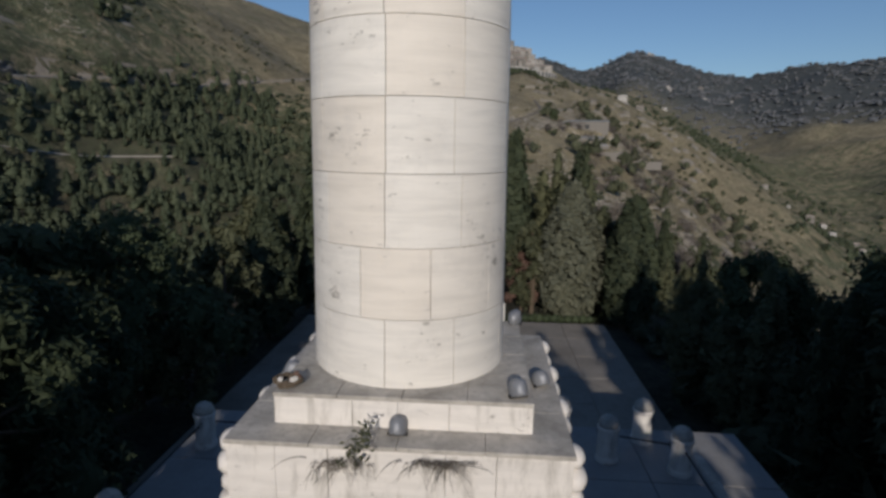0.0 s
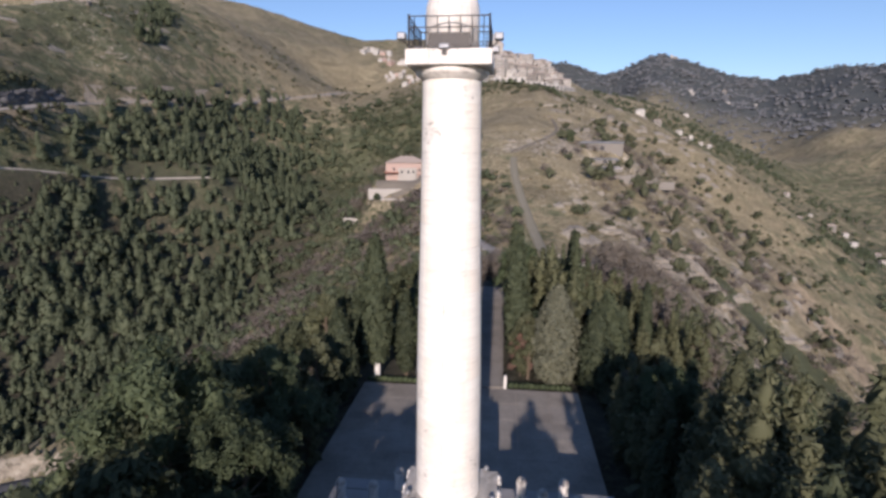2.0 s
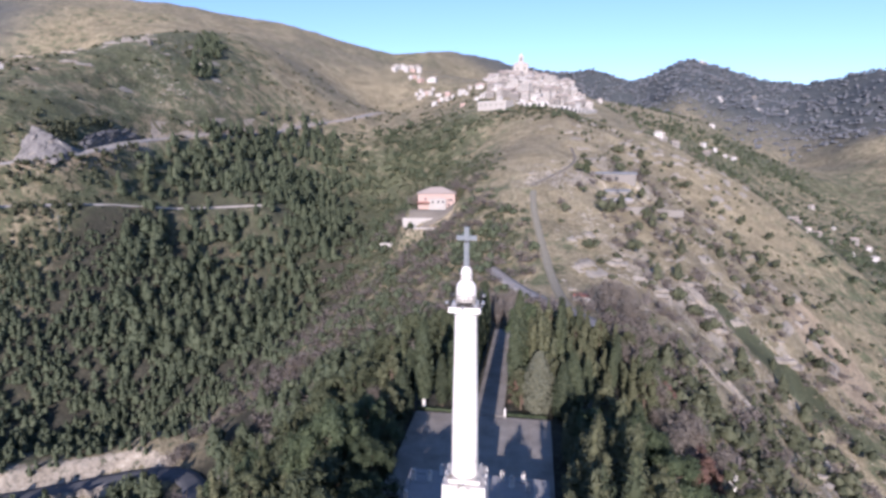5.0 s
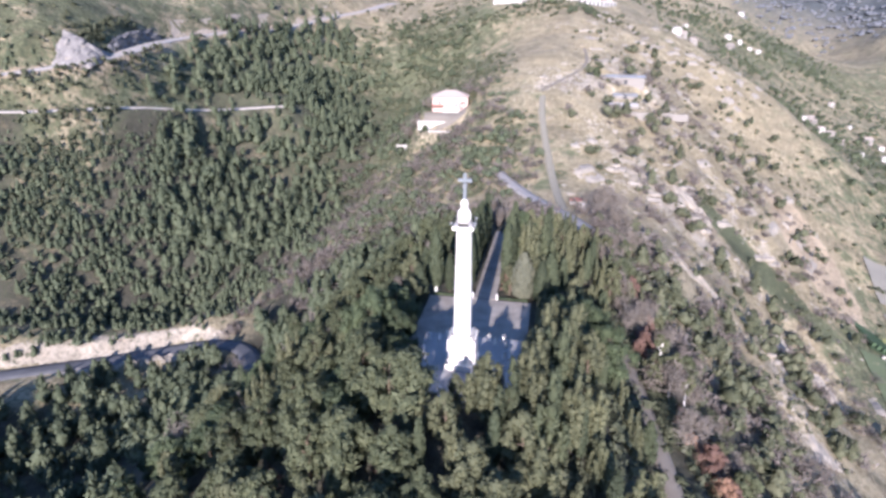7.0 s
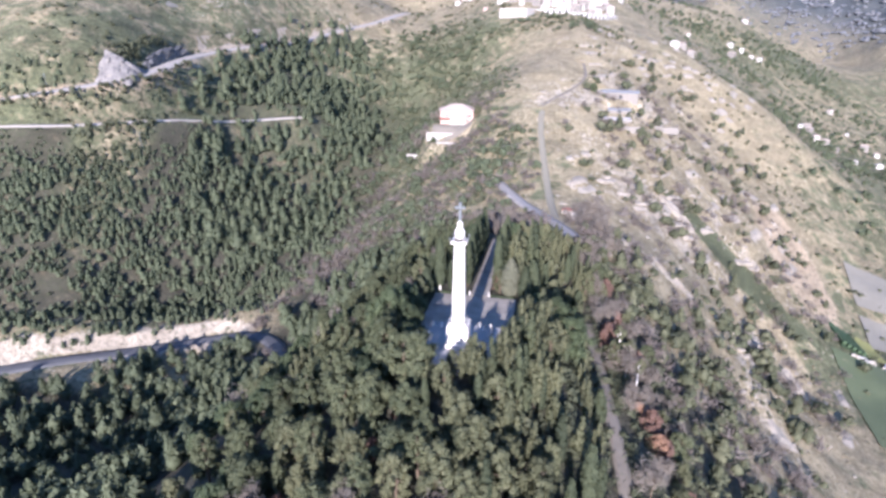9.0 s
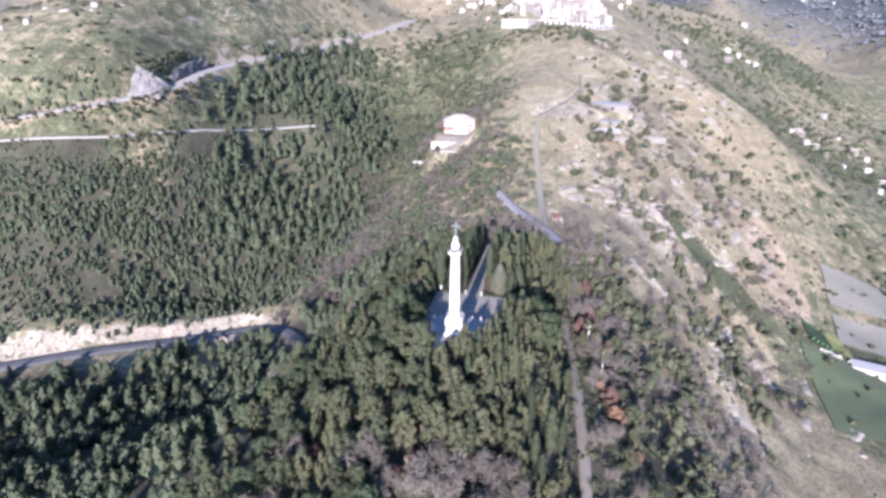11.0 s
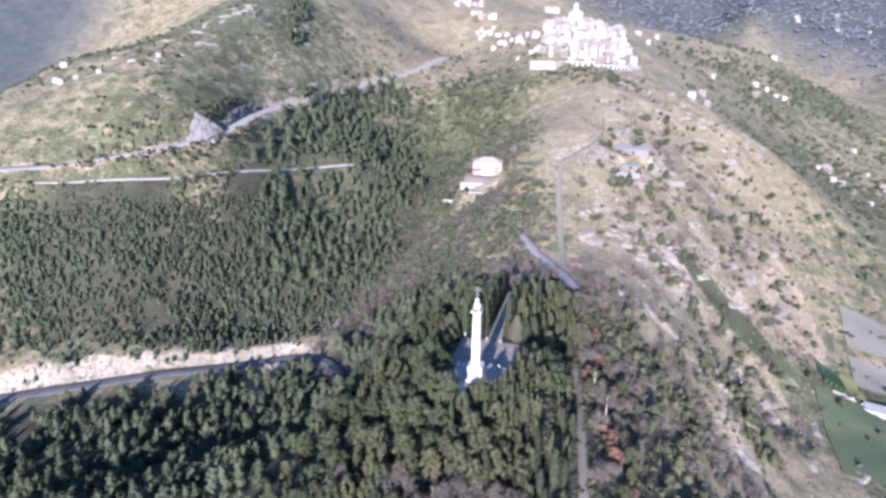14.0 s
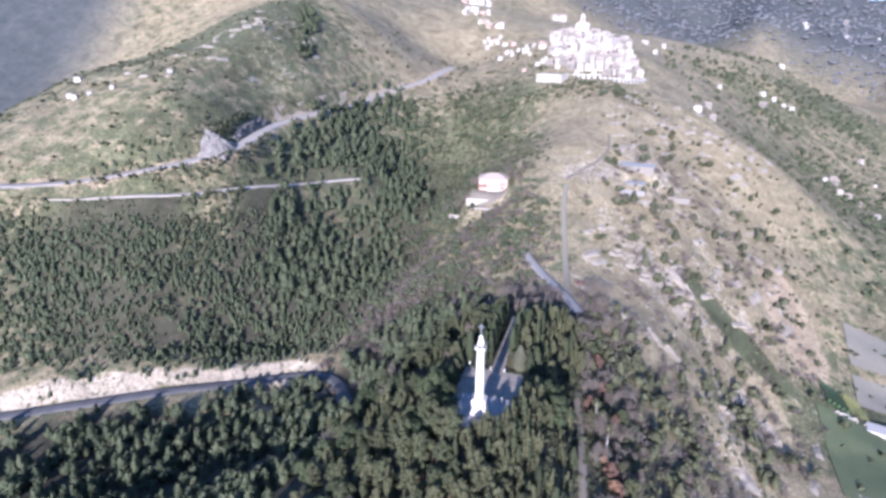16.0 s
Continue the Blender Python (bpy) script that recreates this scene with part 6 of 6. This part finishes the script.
def build_rampart():
    """Arcaded retaining wall below the village."""
    wall = thing("rampart", pose(0, 0, 0), "pale retaining wall with a row of dark arches", "retaining wall")
    pts = [(-18, 468), (0, 461), (16, 461), (34, 467), (48, 481), (60, 500)]
    for (ax, ay), (bx, by) in zip(pts[:-1], pts[1:]):
        n = max(2, int(math.hypot(bx - ax, by - ay) / 4.6))
        z = min(float(ground(ax, ay)), float(ground(bx, by)))
        a = math.degrees(math.atan2(by - ay, bx - ax))
        l = math.hypot(bx - ax, by - ay)
        seg = part("wall_length", box(bmesh.new(), 0, l, -0.5, 0.9, -3, 4.2, 0.08), WALLS[1], wall)
        seg.matrix_local = pose(ax, ay, z, 0, 0, a)
        for i in range(n):
            bm = box(bmesh.new(), l * (i + 0.5) / n - 1.1, l * (i + 0.5) / n + 1.1, -0.56, -0.4, 0.2, 2.6, 0.05)
            part("arch", lathe_arch(bm, l * (i + 0.5) / n), WINDOW, seg)


def build_bastion():
    """Walled terrace standing forward of the village."""
    z = float(ground(-30, 449))
    b = thing("bastion", pose(-30, 449, z, 0, 0, -28), "pale plastered terrace building below the village", "building")
    part("wall", box(bmesh.new(), -14, 14, -4, 9, -6, 6.0, 0.1), WALLS[0], b)
    part("parapet", box(bmesh.new(), -14.2, 14.2, -4.2, 9.2, 6.004, 6.7, 0.06), WALLS[1], b)
    for i in range(5):
        win = part("window", PANE, None, b)
        win.matrix_local = pose(-11 + 5.2 * i, -4, 3.4)


def lathe_arch(bm, cx):
    c = bm.verts.new((cx, -0.56, 2.6))
    ring = [bm.verts.new((cx + 1.1 * math.cos(math.pi * i / 8), -0.56, 2.6 + 1.0 * math.sin(math.pi * i / 8))) for i in range(9)]
    for i in range(8):
        bm.faces.new((c, ring[i], ring[i + 1]))
    return bm


def build_villa():
    x, y = -47, 262
    z = float(ground(x, y)) + 0.8
    v = thing("villa", pose(x, y, z, 0, 0, 8), "pink two-storey villa with a low tiled hipped roof", "house")
    part("wall", box(bmesh.new(), -10, 10, -6, 7, -5, 7.6, 0.08), WALLS[3], v)
    part("white_wing", box(bmesh.new(), -4, 5, -8.5, -6.004, -5, 5.2, 0.08), WALLS[0], v, "cream front wing")
    part("plinth", box(bmesh.new(), -7, 11, -10.5, -8.504, -5, -1.2, 0.08), WALLS[2], v, "grey stone terrace in front of the villa")
    part("porch_roof", box(bmesh.new(), -10.5, -3.5, -9.5, -6.01, 2.9, 3.25, 0.05), RED_TILES, v, "red tiled porch roof")
    bm = bmesh.new()
    b = [bm.verts.new(p) for p in ((-10.8, -6.8, 7.6), (10.8, -6.8, 7.6), (10.8, 7.8, 7.6), (-10.8, 7.8, 7.6))]
    t = [bm.verts.new(p) for p in ((-3, 0.5, 10.8), (3, 0.5, 10.8))]
    for f in ((b[0], b[1], t[1], t[0]), (b[2], b[3], t[0], t[1]), (b[1], b[2], t[1]), (b[3], b[0], t[0]), tuple(b[::-1])):
        bm.faces.new(f)
    part("roof", bm, TILES, v, "faded pinkish tiled roof")
    for px, py, pz in ((6.5, -6, 4.2), (6.5, -6, 1.4), (7.9, -6, 4.2), (-2, -8.5, 3.4), (1, -8.5, 3.4), (3.4, -8.5, 3.4), (-6, -6, 4.6)):
        win = part("window", PANE, None, v)
        win.matrix_local = pose(px, py, pz)
    for name, x0, x1, y0, y1, h in (("garden_wall", -76, -62, 249, 250, 0.9), ("garden_wall", -62, -34, 243, 244, 1.1), ("garden_wall", -54, -30, 233, 234, 0.8)):
        z = float(ground((x0 + x1) / 2, y0))
        tagged(part(name, box(bmesh.new(), x0, x1, y0, y1, z - 4, z + h, 0.06), WALLS[0]), "pale stone terrace wall below the villa", "garden wall", "terrace walls of the villa")


def build_farm():
    """Sheds and platforms of the farmyard on the spur."""
    for n, (x, y, w, d, h, turn, wall, roof, lab) in enumerate(((50, 282, 20, 7, 3.4, -8, WALLS[2], SLATE_ROOF, "long low shed with a grey sheet roof"), (42, 290, 12, 6, 3.2, -8, WALLS[2], SLATE_ROOF, "pale low shed with a grey sheet roof"),
                                                                 (48, 262, 12, 6, 1.4, -4, WALLS[2], SLATE_ROOF, "low stone outbuilding with a pale flat roof"), (46, 248, 14, 6, 1.2, 5, WALLS[2], PALE_ROOF, "low pale outbuilding with a flat roof"))):
        z = float(ground(x, y))
        s = thing("shed", pose(x, y, z, 0, 0, turn), lab, "shed", "farm sheds on the spur")
        part("wall", box(bmesh.new(), -w / 2, w / 2, -d / 2, d / 2, -3, h, 0.05), wall, s)
        bm = bmesh.new()
        v = [bm.verts.new(p) for p in ((-w / 2 - 0.4, -d / 2 - 0.4, h), (w / 2 + 0.4, -d / 2 - 0.4, h), (w / 2 + 0.4, d / 2 + 0.4, h + 0.9), (-w / 2 - 0.4, d / 2 + 0.4, h + 0.9))]
        u = [bm.verts.new(q.co + Vector((0, 0, 0.14))) for q in v]
        bm.faces.new(u)
        bm.faces.new(v[::-1])
        for i in range(4):
            bm.faces.new((v[i], v[(i + 1) % 4], u[(i + 1) % 4], u[i]))
        part("roof", bm, roof, s)
        part("door", box(bmesh.new(), -0.9, 0.9, -d / 2 - 0.05, -d / 2 + 0.05, 0, 2.1, 0.02), WINDOW, s)
    for x0, x1, y, h in ((58, 84, 272, 0.9), (38, 58, 240, 0.8)):
        z = float(ground((x0 + x1) / 2, y))
        tagged(part("yard_wall", box(bmesh.new(), x0, x1, y, y + 1.0, z - 3, z + h, 0.06), WALLS[2]), "pale stone retaining wall of the farmyard", "retaining wall", "farmyard walls")


def drape(name, corners, material, label, lift=0.25, n=10):
    """A cultivated plot that follows the ground."""
    a, b, c, d = [np.array(p, float) for p in corners]
    s, t = np.meshgrid(np.linspace(0, 1, n), np.linspace(0, 1, n), indexing="ij")
    p = (a * (1 - s[..., None]) + b * s[..., None]) * (1 - t[..., None]) + (d * (1 - s[..., None]) + c * s[..., None]) * t[..., None]
    x, y = p[..., 0].ravel(), p[..., 1].ravel()
    i = np.arange(n * n).reshape(n, n)
    f = np.stack([i[:-1, :-1], i[1:, :-1], i[1:, 1:], i[:-1, 1:]], -1).reshape(-1, 4)
    z = ground(x, y) + lift
    return tagged(part(name, link_mesh(name, np.stack([x, y, z], 1), f, material), None), label, "field", "plots in the valley", "structure")


def build_gardens():
    drape("villa_yard", ((-60, 236), (-36, 234), (-35, 250), (-60, 252)), TRACK_SOIL, "stony gravel yard of the villa", 0.18)
    rng = random.Random(6)
    drape("meadow", ((144, 120), (215, 120), (210, 184), (150, 184)), MEADOW, "lush green meadow in the valley", 0.5, 14)
    drape("fallow_plot", ((180, 206), (226, 206), (224, 232), (184, 232)), PLOT, "pale fallow vegetable plot", 0.8)
    drape("fallow_plot", ((186, 240), (260, 240), (260, 275), (190, 275)), PLOT, "pale fallow vegetable plot", 0.8)
    drape("crop_plot", ((157, 188), (170, 188), (170, 208), (157, 208)), CROP_A, "dark green rows of vegetables", 0.8)
    drape("crop_plot", ((171, 190), (181, 190), (181, 210), (171, 210)), CROP_B, "bright yellow-green vegetable plot", 0.85)
    for i in range(5):
        x = 158 + i * 2.5
        bm = bmesh.new()
        z = float(ground(x, 198))
        bmesh.ops.create_cone(bm, cap_ends=True, segments=10, radius1=0.9, radius2=0.9, depth=19, matrix=Matrix.Translation((x, 198, z + 1.0)) @ pose(0, 0, 0, 90))
        tagged(part("poly_tunnel", bm, CROP_A), "low dark green net tunnel over vegetables", "tunnel", "net tunnels")
    place = (190, 180)
    z = float(ground(*place)) + 0.6
    s = thing("barn", pose(*place, z, 0, 0, -18), "long white farm building with a pale roof", "barn")
    part("wall", box(bmesh.new(), -14, 16, -4, 4, -3, 3.6, 0.05), WALLS[1], s)
    part("roof", box(bmesh.new(), -14.5, 16.5, -4.6, 4.6, 3.604, 4.0, 0.05), WALLS[1], s, "white sheet roof")
    for i in range(4):
        part("door", box(bmesh.new(), -10 + i * 6, -8.4 + i * 6, -4.06, -3.9, 0, 2.4, 0.02), WINDOW, s)
    for i in range(26):
        x, y = rng.uniform(160, 182), rng.uniform(184, 188)
        z = float(ground(x, y)) + 0.6
        w = rng.uniform(0.4, 0.9)
        tagged(part("crate", box(bmesh.new(), x - w, x + w, y - w * 0.6, y + w * 0.6, z - 0.4, z + w * 0.7, 0.04), rng.choice([SLATE_ROOF, SLATE_ROOF, DIRT])), "pale crate beside the vegetable plots", "crate", "crates by the plots")


# ---- rocks ----
def boulder(bm, c, r, rng, detail=2):
    made = bmesh.ops.create_icosphere(bm, subdivisions=detail, radius=1.0)["verts"]
    seed = rng.uniform(0, 100)
    for v in made:
        k = 1 + 0.5 * noise.noise(v.co * 1.3 + Vector((seed, 0, 0))) + 0.3 * noise.noise(v.co * 3.1 + Vector((0, seed, 0))) + 0.06 * noise.noise(v.co * 7.3 + Vector((0, seed, 4)))
        v.co = Vector(c) + Vector((v.co.x * r[0], v.co.y * r[1], v.co.z * r[2])) * k


def cliff(name, material, label, a, b, depth, height, peak, rng):
    """A broken rock face from a to b that leans back into the slope; peak: how far it rises to a point."""
    ax, ay = a
    bx, by = b
    l = math.hypot(bx - ax, by - ay)
    nx, ny = -(by - ay) / l, (bx - ax) / l
    nu, nv = 70, 30
    seed = rng.uniform(0, 50)
    verts = []
    foot = ground(ax + (bx - ax) * np.arange(nu + 1) / nu, ay + (by - ay) * np.arange(nu + 1) / nu)
    for i in range(nu + 1):
        u = i / nu
        rise = height * ((1 - abs(2 * u - 1)) ** 0.8 * peak + (1 - peak) * min(1, 6 * min(u, 1 - u)))
        for j in range(nv + 1):
            v = j / nv
            q = Vector((u * l * 0.22, v * 3.4, seed))
            rough = abs(noise.noise(q * 0.9)) * 1.8 + abs(noise.noise(q * 2.2)) * 0.9 + noise.noise(q * 5.0) * 0.3
            back = depth * (v - 0.18) - (rough + 0.35 * abs(noise.noise(q * 9.0))) * 2.1 * (0.4 + v * (1.4 - v))
            x, y = ax + (bx - ax) * u + nx * back, ay + (by - ay) * u + ny * back
            z = float(foot[i]) - 1.0 + rise * v ** 0.7 + noise.noise(q * 1.7 + Vector((9, 0, 0))) * 0.8 * v
            verts.append((x, y, z))
    i = np.arange((nu + 1) * (nv + 1)).reshape(nu + 1, nv + 1)
    f = np.stack([i[:-1, :-1], i[1:, :-1], i[1:, 1:], i[:-1, 1:]], -1).reshape(-1, 4)
    tagged(part(name, link_mesh(name, np.array(verts), f, material), None), label, "rock")


def build_rocks():
    rng = random.Random(15)
    cliff("crag", CRAG_PALE, "pale grey rock face cut beside the road", (-212, 184), (-217, 213), 19.0, 15.0, 1.0, rng)
    cliff("crag", PALE_ROCK, "pale broken limestone face on the steep slope", (97, 147), (113, 150), 15.0, 9.0, 0.6, rng)
    cliff("crag", PALE_ROCK, "pale broken limestone face on the steep slope", (114, 137), (125, 140), 12.0, 7.0, 0.7, rng)
    cliff("crag", PALE_ROCK, "pale broken limestone face on the steep slope", (92, 91), (102, 95), 18.0, 8.0, 0.7, rng)
    cliff("crag", PALE_ROCK, "long pale limestone ledge on the slope", (50, 124), (74, 121), 5.0, 2.6, 0.3, rng)
    cliff("crag", PALE_ROCK, "long pale limestone ledge on the slope", (62, 196), (82, 186), 6.0, 3.4, 0.4, rng)
    cliff("crag", CRAG, "dark grey rock cutting along the road", (-221, 212), (-229, 272), 4.0, 8.5, 0.1, rng)
    bm = bmesh.new()
    spots = []
    while len(spots) < 170:
        x, y = rng.gauss(70, 42), rng.gauss(220, 75)
        if float(fbm(x, y, 22, 3, 95)) > 0.52 and 0 < x < 150 and y > 80:
            spots.append((x, y))
    spots += [(rng.gauss(96, 7), rng.gauss(110, 24)) for _ in range(50)] + [(rng.gauss(-290, 30), rng.gauss(380, 30)) for _ in range(40)]
    big = [(cx + rng.gauss(0, rx), cy + rng.gauss(0, ry)) for cx, cy, rx, ry, n in ((66, 204, 12, 4, 10), (60, 180, 14, 4, 12), (104, 205, 6, 4, 6)) for _ in range(n)]
    for n, (x, y) in enumerate(spots + big):
        z = float(ground(x, y))
        s = 0.25 + 0.8 * rng.random() ** 2 if n < len(spots) else rng.uniform(1.0, 2.6)
        boulder(bm, (x, y, z + s * 0.05), (s * rng.uniform(1.0, 2.4), s * rng.uniform(0.8, 1.4), s * rng.uniform(0.4, 0.75)), rng)
    tagged(part("rock_outcrops", bm, PALE_ROCK), "pale limestone outcrops over the dry slope", "rocks", kind="stuff")


def bank(name, label, line, side, offset, height, material, seed, keep):
    """A ragged cut bank beside a road: face, uneven lip and a back that runs into the slope."""
    p = np.array([q for q in line if keep(*q)])
    s = np.concatenate([[0], np.cumsum(np.hypot(np.diff(p[:, 0]), np.diff(p[:, 1])))])
    at = np.arange(0, s[-1], 1.6)
    p = np.stack([np.interp(at, s, p[:, k]) for k in range(3)], 1)
    t = np.gradient(p[:, :2], axis=0)
    t /= np.linalg.norm(t, axis=1)[:, None] + 1e-9
    nrm = np.stack([-t[:, 1], t[:, 0]], 1) * side
    rise = height * np.clip(0.15 + 1.5 * fbm(p[:, 0], p[:, 1], 14, 3, seed) - 0.2, 0.1, 1.4)
    rows = []
    for k, (o, h) in enumerate(((0.0, -0.15), (0.3, 0.25), (0.8, 0.6), (1.3, 0.9), (2.2, 1.0), (3.6, 0.9), (7.5, 0.0))):
        jig = (fbm(p[:, 0] + 9 * k, p[:, 1], 3.2, 3, seed + k) - 0.5) * (1.5 if 0 < k < 6 else 0)
        x, y = p[:, 0] + nrm[:, 0] * (offset + o + jig), p[:, 1] + nrm[:, 1] * (offset + o + jig)
        z = np.where(k < 6, p[:, 2] + rise * h + jig * 0.3, ground(x, y) - 0.4)
        if k == 5:
            z = np.maximum(z, ground(x, y) + 0.1)
        rows.append(np.stack([x, y, z], 1))
    m, n = len(rows), len(p)
    i = np.arange(m * n).reshape(m, n)
    f = np.stack([i[:-1, :-1], i[:-1, 1:], i[1:, 1:], i[1:, :-1]], -1).reshape(-1, 4)
    tagged(part(name, link_mesh(name, np.concatenate(rows), f, material), None), label, "bank", kind="structure")


def build_banks():
    bank("bank_high", "pale earth bank above the upper road", HIGH_ROAD, 1, 5.2, 1.8, BANK, 8, lambda x, y, z: y > 268 and y < 480)


def build_ledges():
    """Broken limestone ledges that follow the contours of the dry slopes."""
    rng = random.Random(64)
    many = np.random.default_rng(64)
    x, y = many.uniform(14, 165, 900), many.uniform(110, 460, 900)
    x[700:], y[700:] = many.uniform(-345, -245, 200), many.uniform(230, 430, 200)
    ok = (fbm(x, y, 34, 3, 47) > 0.5) & (np.hypot(x - 48, y - 268) > 24)
    for line in (SPUR_LANE, CAR_LANE, HIGH_ROAD, FOOTPATH):
        ok &= near_line(x, y, line)[0] > 7
    x, y = np.concatenate([x[:700][ok[:700]][:85], x[700:][ok[700:]][:22]]), np.concatenate([y[:700][ok[:700]][:85], y[700:][ok[700:]][:22]])
    gxs, gys = ground(x + 4, y) - ground(x - 4, y), ground(x, y + 4) - ground(x, y - 4)
    verts, faces = [], []
    for x, y, gx, gy in zip(x.tolist(), y.tolist(), gxs.tolist(), gys.tolist()):
        g = math.hypot(gx, gy) + 1e-6
        ux, uy, tx, ty = gx / g, gy / g, -gy / g, gx / g
        l = rng.uniform(3, 13)
        h = rng.uniform(0.5, 1.6)
        n = int(l / 0.8) + 3
        base = len(verts)
        bend = rng.uniform(-0.03, 0.03)
        for i in range(n):
            s = (i / (n - 1) - 0.5) * l
            fade = min(1, 3.5 * min(i, n - 1 - i) / (n - 1)) * rng.uniform(0.5, 1.1)
            px, py = x + tx * s + ux * bend * s * s, y + ty * s + uy * bend * s * s
            for o, k in ((-1.1, -0.3), (-0.7 + rng.uniform(-0.4, 0.4), 0.35), (-0.3 + rng.uniform(-0.4, 0.4), 0.85), (0.5 + rng.uniform(-0.3, 0.5), 1.0), (2.2 + rng.uniform(-0.5, 1.2), 0.25), (3.6, -0.5)):
                qx, qy = px + ux * o, py + uy * o
                verts.append((qx, qy, k * h * fade))
        for i in range(n - 1):
            for j in range(5):
                a = base + i * 6 + j
                faces.append((a, a + 6, a + 7, a + 1))
    verts = np.array(verts)
    verts[:, 2] += ground(verts[:, 0], verts[:, 1])
    tagged(part("rock_ledges", link_mesh("rock_ledges", verts, faces, PALE_ROCK), None), "broken pale limestone ledges along the slope", "rocks", kind="stuff")


def build_hut():
    z = float(ground(21, 137))
    h = thing("hut", pose(21, 137, z, 0, 0, -10), "small white roadside hut with a red tiled roof", "hut")
    part("wall", box(bmesh.new(), -2.6, 2.6, -1.6, 1.6, -1, 2.4, 0.04), WALLS[1], h)
    part("roof", box(bmesh.new(), -2.9, 2.9, -1.9, 1.9, 2.404, 2.75, 0.08), RED_TILES, h, "red tiled roof")
    part("door", box(bmesh.new(), -0.5, 0.5, -1.65, -1.55, 0, 2.0, 0.02), WINDOW, h)


def build_ruins():
    """Broken field walls on the upland crest."""
    rng = random.Random(31)
    for x, y, l, h, turn in ((-306, 350, 12, 2.6, 10), (-298, 356, 8, 4.5, 25), (-303, 384, 7, 6.0, 15), (-286, 366, 5, 3.6, 100)):
        z = float(ground(x, y))
        bm = bmesh.new()
        n = 6
        for i in range(n):
            top = h * rng.uniform(0.45, 1.0)
            box(bm, -l / 2 + l * i / n, -l / 2 + l * (i + 1) / n - 0.01, -0.45, 0.45, -1.5, top, 0.08)
        ob = part("ruined_wall", bm, WALLS[2])
        ob.matrix_world = pose(x, y, z, 0, 0, turn)
        tagged(ob, "broken grey rubble wall on the hill crest", "ruin", "ruined walls")


def build_field_walls():
    """Short dry-stone walls along the contour of the spur."""
    rng = random.Random(52)
    for n in range(26):
        x, y = rng.uniform(20, 140), rng.uniform(215, 410)
        if n >= 20:
            x, y = rng.uniform(-340, -270), rng.uniform(250, 400)
        gx = float(ground(x + 3, y) - ground(x - 3, y))
        gy = float(ground(x, y + 3) - ground(x, y - 3))
        g = math.hypot(gx, gy) + 1e-6
        tx, ty = -gy / g, gx / g
        l, k = rng.uniform(8, 22), 8
        verts, faces = [], []
        for i in range(k + 1):
            px, py = x + tx * l * (i / k - 0.5), y + ty * l * (i / k - 0.5)
            z = float(ground(px, py))
            h = 0.8 + 0.5 * rng.random()
            for ox, oz in ((-0.4, -0.8), (-0.3, h), (0.3, h), (0.4, -0.8)):
                verts.append((px + gx / g * ox, py + gy / g * ox, z + oz))
        for i in range(k):
            for j in range(3):
                a = i * 4 + j
                faces.append((a, a + 4, a + 5, a + 1))
        tagged(part("field_wall", link_mesh("field_wall", verts, faces, PALE_ROCK), None), "low dry-stone wall along the slope", "stone wall", "field walls on the slopes")


def build_poles():
    for x, y in ((-300, 135), (-262, 150), (-210, 250), (-196, 170), (-240, 165)):
        z = float(ground(x, y))
        p = thing("utility_pole", pose(x, y, z, 0, 0, 20), "slim grey utility pole with a crossbar", "utility pole", "poles along the road")
        part("mast", lathe(bmesh.new(), [(0.16, -0.5), (0.1, 8.5)], 8), STEEL, p)
        part("crossbar", box(bmesh.new(), -0.9, 0.9, -0.06, 0.06, 7.6, 7.75, 0.01), STEEL, p)


build_village()
build_church()
build_rampart()
build_bastion()
build_villa()
build_farm()
build_gardens()
build_rocks()
build_banks()
build_ledges()
build_hut()
build_ruins()
build_field_walls()
build_poles()
